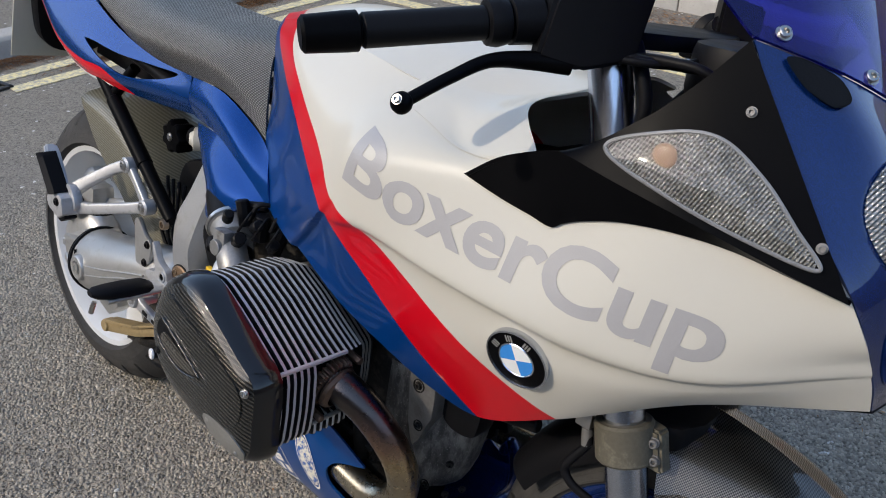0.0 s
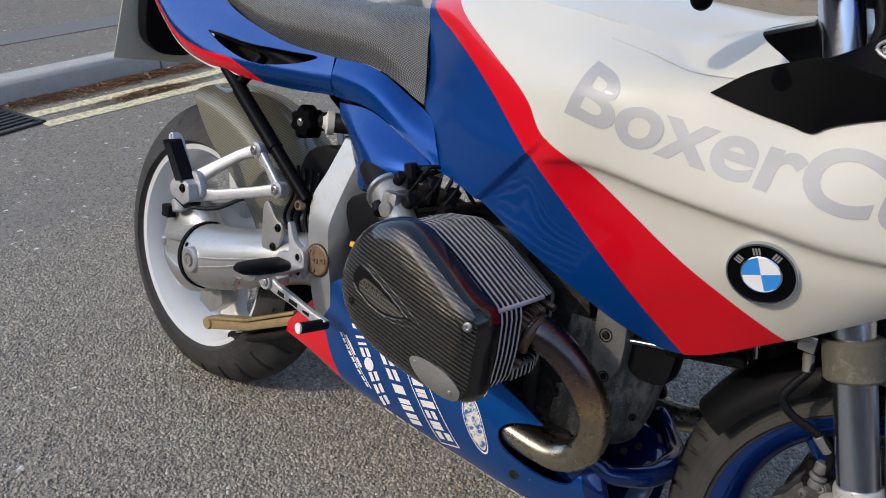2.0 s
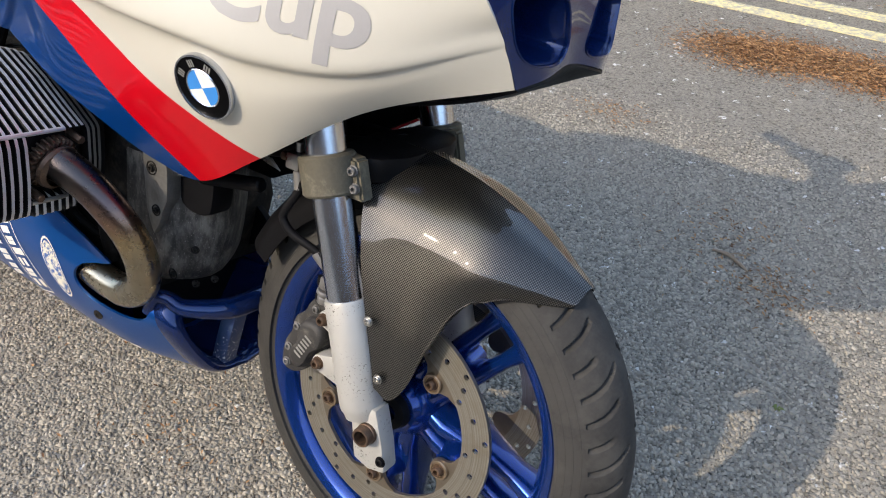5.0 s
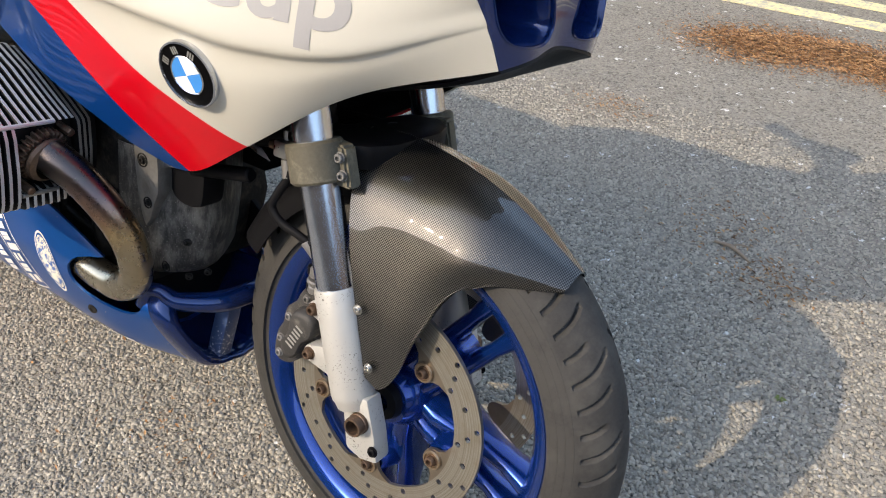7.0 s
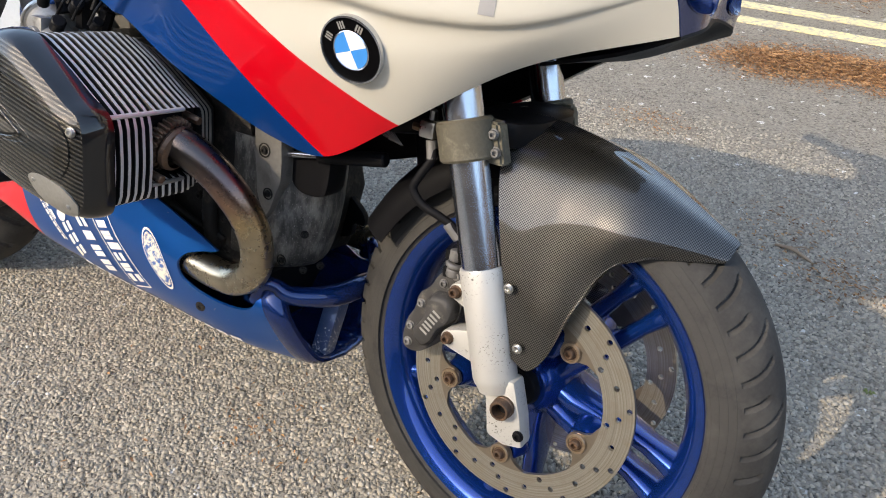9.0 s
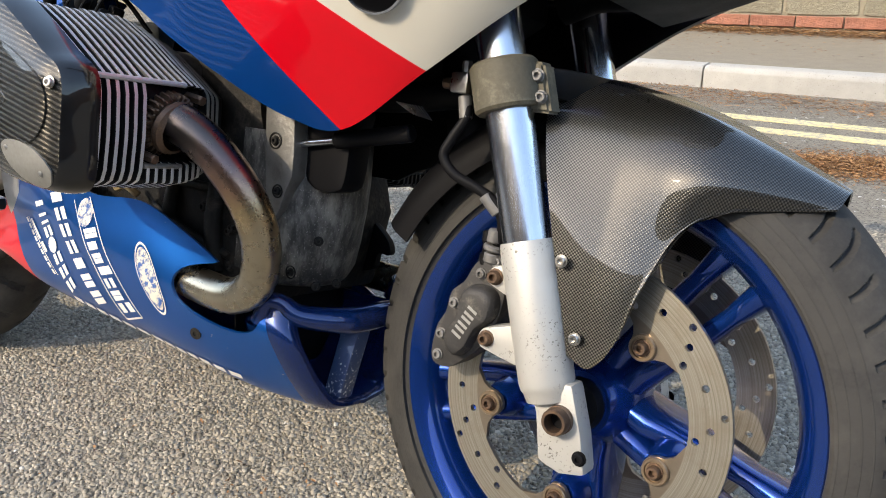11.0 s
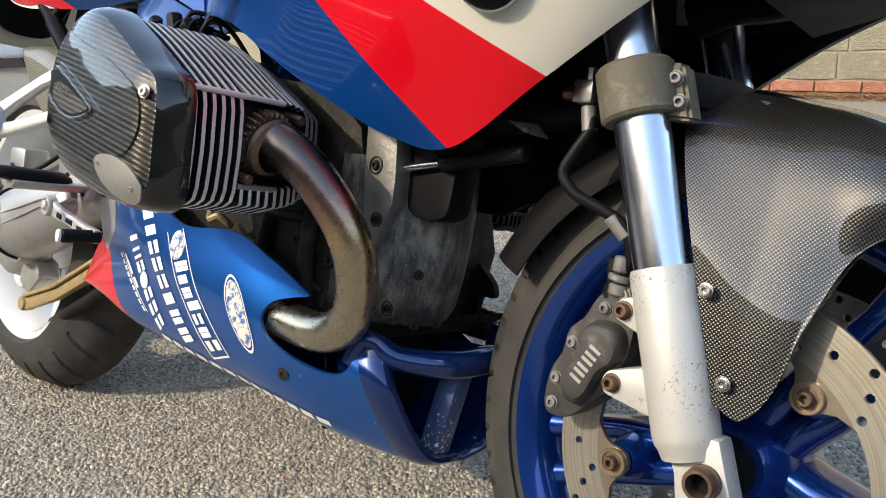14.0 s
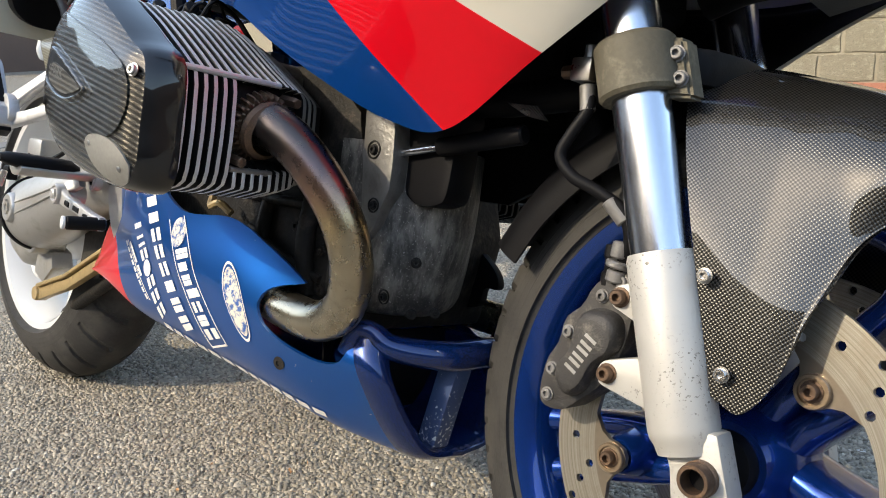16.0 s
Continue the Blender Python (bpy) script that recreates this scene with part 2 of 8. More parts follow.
M_SLIDER = pitted_silver()
M_CHROME = plain("chrome", (0.56, 0.59, 0.65), 0.20, 1.0, grain=60, vary=0.08, relief=0.02)
M_STEEL = plain("bolt_steel", (0.55, 0.53, 0.50), 0.30, 1.0, grain=200, vary=0.3)
M_RUST = plain("rusty_steel", (0.13, 0.085, 0.06), 0.5, 0.7, grain=160, vary=0.5, relief=0.5, dirt=(0.21, 0.125, 0.075))
M_DISC = worn_disc_steel()
M_TYRE = plain("tyre_rubber", (0.040, 0.0385, 0.0365), 0.78, grain=60, vary=0.4, relief=0.35, dirt=(0.085, 0.078, 0.068), shine=0.25)


def tyre_rubber(name, cx, cz, bead):
    """Dusty rubber with moulded rings and a scuffed band near the rim."""
    n = Nodes(name)
    x, y, z = n.xyz()
    dx, dz = n.math("SUBTRACT", x, cx), n.math("SUBTRACT", z, cz)
    r = n.math("SQRT", n.math("ADD", n.math("MULTIPLY", dx, dx), n.math("MULTIPLY", dz, dz)))
    wide, fine = n.noise(16, 5, 0.65), n.noise(240, 4, 0.6)
    col = n.mix(fine, (0.019, 0.0185, 0.018), (0.040, 0.0385, 0.0365))
    col = n.mix(n.math("MULTIPLY", n.step(wide, 0.42, 0.68), 0.6), col, (0.074, 0.070, 0.063))
    wall = n.math("SUBTRACT", 1.0, n.step(r, bead + 0.028, bead + 0.034))
    col = n.mix(n.math("MULTIPLY", wall, n.step(n.noise(30, 6, 0.7), 0.35, 0.6)), col, (0.042, 0.040, 0.037))
    ring = n.math("MULTIPLY", n.step(n.math("SINE", n.math("MULTIPLY", r, 2 * math.pi / 0.0085)), 0.86, 0.97), wall)
    n.set(Base_Color=col, Roughness=n.math("ADD", 0.62, n.math("MULTIPLY", wide, 0.25)), Specular_IOR_Level=0.3)
    n.bump(n.math("ADD", n.math("MULTIPLY", fine, 0.4), ring), 0.5, 0.0010)
    return n.mat


M_RUBBER = plain("rubber", (0.006, 0.006, 0.007), 0.5, grain=150, shine=0.13)
M_BUSH = plain("bronzed_bush", (0.36, 0.27, 0.185), 0.36, 0.8, grain=160, vary=0.45, dirt=(0.16, 0.11, 0.075))
M_RIM_WHITE = paint("wheel_white", (0.60, 0.605, 0.60))
M_FIN = plain("black_fins", (0.012, 0.012, 0.0125), 0.45, 0.3, grain=120, vary=0.3, relief=0.3, shine=0.3)
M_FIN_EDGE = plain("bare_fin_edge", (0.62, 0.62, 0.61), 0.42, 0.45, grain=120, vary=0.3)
# Darker edge tone for the inmost fins and the lower rib.
M_FIN_EDGE_DARK = plain("dark_fin_edge", (0.33, 0.32, 0.30), 0.42, 0.65, grain=120, vary=0.35)
M_PIPE = None
M_TWILL = carbon("carbon_twill", 0.0022, False, (0.002, 0.002, 0.002), (0.056, 0.052, 0.043), 0.27, 0.5, 0.9)
M_WEAVE = carbon("carbon_weave", 0.0034, True, (0.010, 0.010, 0.010), (0.088, 0.085, 0.078), 0.36, 0.8, 1.0)
M_COVER_BLACK = paint("black_lacquer", (0.004, 0.004, 0.0045), 0.0, 0.3)
M_SEAT = plain("seat_vinyl", (0.05, 0.05, 0.052), 0.42, grain=50, vary=0.2)
M_CLAMP = plain("weathered_clamp", (0.105, 0.094, 0.068), 0.7, 0.2, grain=70, vary=0.4, relief=0.6, dirt=(0.19, 0.172, 0.125))
M_BRASS = plain("tarnished_brass", (0.46, 0.34, 0.17), 0.5, 0.6, grain=70, vary=0.4, relief=0.3, dirt=(0.24, 0.18, 0.10))
M_DECAL = plain("white_decal", (0.80, 0.80, 0.78), 0.4, coat=0.5, grain=90, vary=0.05, relief=0.02)
M_GREY_DECAL = plain("grey_lettering", (0.35, 0.34, 0.335), 0.45, coat=0.3, grain=90, vary=0.06, relief=0.02)
M_ASPHALT = asphalt("asphalt", 0.76)


def exhaust_steel():
    """Heat-tinted header: straw, bronze and violet zones with grey soot."""
    n = Nodes("heat_tinted_steel")
    x, y, z = n.xyz()
    f = n.math("ADD", n.math("MULTIPLY", n.math("SUBTRACT", z, 0.30), 4.6), n.math("MULTIPLY", n.math("SUBTRACT", n.noise(18, 4), 0.5), 0.35))
    col = n.ramp(f, (0.0, (0.56, 0.50, 0.38)), (0.16, (0.44, 0.39, 0.30)), (0.45, (0.40, 0.335, 0.235)), (0.62, (0.49, 0.37, 0.215)), (0.74, (0.30, 0.19, 0.14)), (0.84, (0.15, 0.105, 0.10)), (0.98, (0.10, 0.085, 0.08)))
    col = n.mix(n.math("MULTIPLY", n.step(n.noise(75, 6, 0.75), 0.5, 0.7), 0.28), col, (0.14, 0.12, 0.09))
    n.set(Base_Color=col, Metallic=1.0, Roughness=n.math("ADD", 0.20, n.math("MULTIPLY", n.noise(40, 6, 0.7), 0.16)))
    n.bump(n.noise(300, 3), 0.15, 0.0005)
    return n.mat


M_PIPE = exhaust_steel()

import collections

from mathutils.bvhtree import BVHTree

# ---- mesh tools ----
LEAN = -14.5
BIKE = pose(0, 0.067, 0, LEAN, 0, 0)


def V(*a):
    return Vector(a)


def part(name, bm, material, parent=None, label="", sharp=38, smooth=True):
    """Links a bmesh as one mesh object under a thing or a part."""
    bmesh.ops.recalc_face_normals(bm, faces=bm.faces)
    data = bpy.data.meshes.new(name)
    bm.to_mesh(data)
    bm.free()
    if smooth:
        data.shade_smooth()
        data.set_sharp_from_angle(angle=radians(sharp))
    for m in material if isinstance(material, (list, tuple)) else [material]:
        data.materials.append(m)
    ob = new(name, data)
    ob.parent = parent
    return tagged(ob, label)


def again(ob, m, parent=None):
    """One more object on the same mesh, moved by m."""
    o = ob.copy()
    scene.collection.objects.link(o)
    o.parent = parent or ob.parent
    o.matrix_basis = m
    return o


def thing(name, label, category, m=None, group="", kind=""):
    ob = new(name)
    ob.empty_display_size = 0.1
    ob.matrix_world = m or Matrix()
    return tagged(ob, label, category, group, kind)


def spline(points, n):
    """n + 1 places on a Catmull-Rom curve through the points, evenly by parameter."""
    p = np.array(points, float)
    p = np.vstack([2 * p[0] - p[1], p, 2 * p[-1] - p[-2]])
    out = []
    for k in range(n + 1):
        s = k / n * (len(p) - 3)
        i = min(int(s), len(p) - 4)
        t = s - i
        a, b, c, d = p[i : i + 4]
        out.append(0.5 * (2 * b + (c - a) * t + (2 * a - 5 * b + 4 * c - d) * t * t + (3 * b - a - 3 * c + d) * t**3))
    return np.array(out)


def net(rows, nu, nv):
    """A smooth grid through a net of rows: (nv + 1) x (nu + 1) places."""
    along = [spline(r, nu) for r in rows]
    return np.array([spline([a[i] for a in along], nv) for i in range(nu + 1)]).transpose(1, 0, 2)


def shell(grid, thick=0.003, keep=None, bm=None, closed=False):
    """A sheet with thickness from a grid of places; keep(p): which faces stay."""
    bm = bm or bmesh.new()
    g = np.array(grid, float)
    du, dv = np.gradient(g, axis=1), np.gradient(g, axis=0)
    nrm = np.cross(du, dv)
    nrm /= np.linalg.norm(nrm, axis=2, keepdims=True) + 1e-9
    nv, nu = g.shape[:2]
    top = [[bm.verts.new(p) for p in row] for row in g]
    low = [[bm.verts.new(p) for p in row] for row in g - nrm * thick]
    faces = set()
    for j in range(nv - 1):
        for i in range(nu - 1 if not closed else nu):
            i2 = (i + 1) % nu
            mid = (g[j, i] + g[j + 1, i2]) / 2
            if keep is None or keep(mid):
                faces.add((j, i))
    for j, i in faces:
        i2 = (i + 1) % nu
        bm.faces.new((top[j][i], top[j][i2], top[j + 1][i2], top[j + 1][i]))
        bm.faces.new((low[j][i], low[j + 1][i], low[j + 1][i2], low[j][i2]))
        for dj, di, a, b in ((-1, 0, (j, i), (j, i2)), (1, 0, (j + 1, i2), (j + 1, i)), (0, -1, (j + 1, i), (j, i)), (0, 1, (j, i2), (j + 1, i2))):
            k = (j + dj, (i + di) % nu if closed else i + di)
            if k not in faces:
                bm.faces.new((top[b[0]][b[1]], top[a[0]][a[1]], low[a[0]][a[1]], low[b[0]][b[1]]))
    for v in [v for v in bm.verts if not v.link_faces]:
        bm.verts.remove(v)
    return bm


def mirror(bm):
    other = bm.copy()
    for v in other.verts:
        v.co.y = -v.co.y
    bmesh.ops.reverse_faces(other, faces=other.faces)
    return other


def tube(points, r, n=14, steps=None, bm=None, cap=True):
    """A pipe along a smooth line; r: one radius, or one for each point."""
    bm = bm or bmesh.new()
    steps = steps or max(2, (len(points) - 1) * 6)
    if len(points) == 2:
        path, steps = np.array(points, float), 1
    else:
        path = spline(points, steps)
    radii = np.interp(np.linspace(0, 1, len(path)), np.linspace(0, 1, len(r)), r) if isinstance(r, (list, tuple)) else [r] * len(path)
    tang = np.gradient(path, axis=0)
    side = V(0, 0, 1).cross(V(*tang[0]))
    if side.length < 1e-4:
        side = V(1, 0, 0)
    rings = []
    for p, t, rr in zip(path, tang, radii):
        t = V(*t).normalized()
        side = (side - t * side.dot(t)).normalized()
        up = t.cross(side)
        rings.append([bm.verts.new(V(*p) + float(rr) * (math.cos(a) * side + math.sin(a) * up)) for a in np.linspace(0, 2 * math.pi, n, endpoint=False)])
    for a, b in zip(rings, rings[1:]):
        for i in range(n):
            bm.faces.new((a[i], a[(i + 1) % n], b[(i + 1) % n], b[i]))
    if cap:
        bm.faces.new(rings[0][::-1]), bm.faces.new(rings[-1])
    return bm


def lathe(profile, centre, axis, n=40, bm=None, closed=False):
    """Turns a profile of (radius, height along axis) about an axis."""
    bm = bm or bmesh.new()
    axis = V(*axis).normalized()
    u = axis.orthogonal().normalized()
    w = axis.cross(u)
    rings = []
    for r, h in profile:
        base = V(*centre) + axis * h
        if r < 1e-6:
            rings.append([bm.verts.new(base)])
        else:
            rings.append([bm.verts.new(base + r * (math.cos(a) * u + math.sin(a) * w)) for a in np.linspace(0, 2 * math.pi, n, endpoint=False)])
    if closed:
        rings.append(rings[0])
    for a, b in zip(rings, rings[1:]):
        for i in range(n):
            q = [a[i % len(a)], a[(i + 1) % len(a)], b[(i + 1) % len(b)], b[i % len(b)]]
            q = list(dict.fromkeys(q))
            if len(q) > 2:
                bm.faces.new(q)
    return bm


def rod(a, b, r, n=16, bevel=0.0):
    a, b = V(*a), V(*b)
    h = (b - a).length
    e = min(bevel, r * 0.6, h * 0.4)
    prof = [(0, 0), (r - e, 0), (r, e), (r, h - e), (r - e, h), (0, h)] if e else [(0, 0), (r, 0), (r, h), (0, h)]
    return lathe(prof, a, b - a, n)


def prism(outline, y0, y1, bevel=0.003, seg=2, plane="xz"):
    """A plate: an outline in x and z between two y, with rounded edges."""
    bm = bmesh.new()
    place = (lambda p, h: (p[0], h, p[1])) if plane == "xz" else (lambda p, h: (p[0], p[1], h)) if plane == "xy" else (lambda p, h: (h, p[0], p[1]))
    a = [bm.verts.new(place(p, y0)) for p in outline]
    b = [bm.verts.new(place(p, y1)) for p in outline]
    k = len(a)
    bm.faces.new(a), bm.faces.new(b[::-1])
    for i in range(k):
        bm.faces.new((a[i], b[i], b[(i + 1) % k], a[(i + 1) % k]))
    bmesh.ops.recalc_face_normals(bm, faces=bm.faces)
    if bevel:
        sharp = [e for e in bm.edges if len(e.link_faces) == 2 and e.calc_face_angle() > 0.5]
        bmesh.ops.bevel(bm, geom=sharp, offset=bevel, segments=seg, profile=0.6, affect="EDGES", clamp_overlap=True)
    return bm


def skin(rings, cap=True, bm=None):
    """Joins rings of equal count into one closed body."""
    bm = bm or bmesh.new()
    made = [[bm.verts.new(p) for p in r] for r in rings]
    for a, b in zip(made, made[1:]):
        for i in range(len(a)):
            bm.faces.new((a[i], a[(i + 1) % len(a)], b[(i + 1) % len(a)], b[i]))
    if cap:
        bm.faces.new(made[0][::-1]), bm.faces.new(made[-1])
    return bm


def smooth_outline(points, n):
    """A closed smooth outline through 2D points."""
    p = np.array(points, float)
    k = len(p)
    out = []
    for s in np.linspace(0, k, n, endpoint=False):
        i, t = int(s), s - int(s)
        a, b, c, d = p[(i - 1) % k], p[i % k], p[(i + 1) % k], p[(i + 2) % k]
        out.append(0.5 * (2 * b + (c - a) * t + (2 * a - 5 * b + 4 * c - d) * t * t + (3 * b - a - 3 * c + d) * t**3))
    return np.array(out)


def hex_bolt(name, at, way, r, parent, material=None, label="", h=None):
    """A cap screw with a recessed socket."""
    h = h or r * 0.8
    bm = lathe([(r * 1.3, 0), (r * 1.3, r * 0.18), (r, r * 0.2), (r, h * 0.85), (r * 0.85, h), (r * 0.5, h), (r * 0.45, h * 0.35), (0, h * 0.35)], at, way, 12)
    return part(name, bm, material or M_STEEL, parent, label)


# ---- ground and street ----
def build_street():
    bm = bmesh.new()
    far = 600.0
    vs = [bm.verts.new(p) for p in ((-far, -far, 0), (far, -far, 0), (far, far, 0), (-far, far, 0))]
    bm.faces.new(vs)
    g = part("ground", bm, M_ASPHALT, smooth=False)
    tagged(g, "worn grey asphalt with pale chippings", "road", kind="structure")


build_street()


def chipping_stone():
    """Angular road chippings, each of its own tone."""
    n = Nodes("road_chippings")
    rnd = n.add("ShaderNodeNewGeometry").outputs["Random Per Island"]
    col = n.ramp(rnd, (0.0, (0.15, 0.133, 0.108)), (0.20, (0.26, 0.229, 0.183)), (0.60, (0.355, 0.313, 0.247)), (0.95, (0.42, 0.372, 0.296)), (0.997, (0.47, 0.42, 0.34)), (1.0, (0.62, 0.59, 0.53)))
    wide, mid = n.noise(0.9, 6, 0.6), n.noise(11, 6, 0.65)
    col = n.mix(n.math("MULTIPLY", n.step(mid, 0.45, 0.75), 0.3), col, (0.36, 0.32, 0.255))
    col = n.mix(n.math("MULTIPLY", n.step(wide, 0.55, 0.72), 0.35), col, (0.17, 0.162, 0.15))
    n.set(Base_Color=col, Roughness=0.82)
    n.bump(n.noise(420, 4, 0.65), 0.6, 0.0014)
    return n.mat


def build_chippings():
    """Loose-edged chippings bedded in the road round the machine."""
    rng = np.random.default_rng(11)
    pitch, lo, hi = 0.0080, np.array((-2.5, -0.55)), np.array((0.75, 1.75))
    nx, ny = int((hi[0] - lo[0]) / pitch), int((hi[1] - lo[1]) / (pitch * 0.866))
    j, i = np.meshgrid(np.arange(ny), np.arange(nx), indexing="ij")
    p = np.stack([lo[0] + (i + 0.5 * (j % 2)) * pitch, lo[1] + j * pitch * 0.866], -1).reshape(-1, 2)
    p += rng.uniform(-0.40, 0.40, p.shape) * pitch
    edge = np.minimum(p - lo, hi - p).min(1)
    p = p[(rng.random(len(p)) < np.clip(edge / 0.45, 0, 1) ** 0.7) & (rng.random(len(p)) < 0.97)]
    k, m = len(p), 5
    size = rng.uniform(0.0030, 0.0062, k) * rng.choice((0.75, 1.0, 1.0, 1.15), k)
    turn = rng.uniform(0, 2 * np.pi, k)
    ang = turn[:, None] + (np.arange(m) + rng.uniform(-0.36, 0.36, (k, m))) * 2 * np.pi / m
    rad = size[:, None] * rng.uniform(0.68, 1.25, (k, m))
    squash, way = rng.uniform(0.48, 0.95, k), rng.uniform(0, np.pi, k)
    a, b = rad * np.cos(ang), rad * np.sin(ang) * squash[:, None]
    dx, dy = a * np.cos(way)[:, None] - b * np.sin(way)[:, None], a * np.sin(way)[:, None] + b * np.cos(way)[:, None]
    tilt = rng.normal(0, 0.20, (k, 2))
    crown = rng.uniform(0.0008, 0.0032, k)
    low = np.stack([p[:, :1] + dx, p[:, 1:] + dy, np.full((k, m), -0.0015)], -1)
    tx, ty = dx * 0.80, dy * 0.80
    top = np.stack([p[:, :1] + tx, p[:, 1:] + ty, crown[:, None] + tx * tilt[:, :1] + ty * tilt[:, 1:]], -1)
    verts = np.concatenate([low, top], 1).reshape(-1, 3)
    quads = np.array([(q, (q + 1) % m, m + (q + 1) % m, m + q) for q in range(m)]).reshape(-1)
    loop = np.concatenate([np.arange(m, 2 * m), quads])
    loops = (loop[None, :] + (np.arange(k) * 2 * m)[:, None]).reshape(-1)
    sizes = np.tile(np.array([m] + [4] * m), k)
    starts = np.concatenate([[0], np.cumsum(sizes)[:-1]])
    data = bpy.data.meshes.new("chippings")
    data.vertices.add(len(verts)), data.loops.add(len(loops)), data.polygons.add(len(sizes))
    data.vertices.foreach_set("co", verts.astype(np.float32).ravel())
    data.loops.foreach_set("vertex_index", loops.astype(np.int32))
    data.polygons.foreach_set("loop_start", starts.astype(np.int32))
    data.update(calc_edges=True)
    data.materials.append(chipping_stone())
    tagged(new("chippings", data), "angular grey-brown road chippings bedded in asphalt", "gravel", kind="stuff")


build_chippings()

# ---- motorcycle ----
bike = thing("motorcycle", "white, red and blue boxer sports motorcycle on its side stand", "motorcycle", BIKE)


def body_rows():
    """Rows of the right-hand bodywork from the lower edge to the top, each from tail to nose."""
    low = [(-0.72, -0.151, 0.668), (-0.61, -0.200, 0.655), (-0.52, -0.190, 0.613), (-0.445, -0.172, 0.575), (-0.36, -0.150, 0.540), (-0.283, -0.139, 0.535), (-0.176, -0.159, 0.600), (-0.045, -0.150, 0.688), (0.089, -0.108, 0.741)]
    mid = [(-0.775, -0.118, 0.735), (-0.640, -0.188, 0.690), (-0.530, -0.212, 0.680), (-0.440, -0.205, 0.655), (-0.335, -0.2045, 0.640), (-0.232, -0.2065, 0.655), (-0.135, -0.1965, 0.675), (-0.035, -0.172, 0.712), (0.086, -0.122, 0.765)]
    under = [(-0.795, -0.100, 0.770), (-0.655, -0.180, 0.735), (-0.520, -0.229, 0.722), (-0.430, -0.2285, 0.730), (-0.325, -0.2265, 0.722), (-0.220, -0.2205, 0.715), (-0.130, -0.2075, 0.712), (-0.032, -0.180, 0.728), (0.083, -0.130, 0.778)]
    crease = [(-0.805, -0.090, 0.800), (-0.660, -0.170, 0.780), (-0.500, -0.236, 0.752), (-0.425, -0.247, 0.757), (-0.320, -0.246, 0.747), (-0.215, -0.240, 0.740), (-0.125, -0.224, 0.738), (-0.028, -0.192, 0.748), (0.080, -0.138, 0.792)]
    crest = [(-0.846, -0.060, 0.882), (-0.700, -0.140, 0.872), (-0.520, -0.215, 0.838), (-0.440, -0.243, 0.842), (-0.320, -0.232, 0.846), (-0.200, -0.220, 0.830), (-0.100, -0.210, 0.850), (-0.015, -0.187, 0.849), (0.055, -0.166, 0.845)]
    top = [(-0.870, -0.030, 0.905), (-0.720, -0.090, 0.925), (-0.540, -0.140, 0.915), (-0.430, -0.150, 0.905), (-0.320, -0.205, 0.870), (-0.205, -0.212, 0.900), (-0.138, -0.199, 0.950), (-0.105, -0.189, 0.988), (-0.080, -0.177, 1.025)]
    return [low, mid, under, crease, crest, top]


BODY = net(body_rows(), 192, 120)


def fair(grid, rounds=160):
    """Evens out the lower flank so that it mirrors its surroundings cleanly."""
    g = np.array(grid)
    nv = g.shape[0]
    reach = np.interp(g[nv // 2, :, 0], (-0.42, -0.30), (0.64, 0.50))[None, 1:-1]
    w = np.clip((reach - (np.arange(nv) / (nv - 1))[1:-1, None]) / 0.12, 0, 1) * 0.5
    for _ in range(rounds):
        y = g[:, :, 1]
        avg = (y[:-2, 1:-1] + y[2:, 1:-1] + y[1:-1, :-2] + y[1:-1, 2:]) / 4
        y[1:-1, 1:-1] += w * (avg - y[1:-1, 1:-1])
        y[0, 1:-1] += 0.4 * ((y[0, :-2] + y[0, 2:]) / 2 - y[0, 1:-1])
    return g


def ledge(grid, depth=0.008):
    """Steps the lower blue flank in below a raked shelf that runs out in the red band."""
    g = np.array(grid)
    x, z = g[:, :, 0], g[:, :, 2]
    ease = lambda v, a, b: (lambda t: t * t * (3 - 2 * t))(np.clip((v - a) / (b - a), 0, 1))
    below = 0.650 + 0.95 * (x + 0.603) - z
    g[:, :, 1] += depth * ease(below, 0.0, 0.009) * (1 - ease(below, 0.03, 0.16)) * (1 - ease(x, -0.53, -0.46))
    return g


BODY = ledge(fair(BODY))
right_side = shell(BODY, 0.004)
left_side = mirror(right_side)
fairing = part("side_fairing", right_side, M_BODY, bike, "glossy white fairing side with a red band and ribbed blue flank")
part("side_fairing", left_side, M_BODY, bike)
part("fairing_liner", shell((BODY[2:70, :] * (1, -1, 1) + (0, -0.0075, 0))[::-1], 0.001), M_BLACK, bike, "black inner face of the fairing")


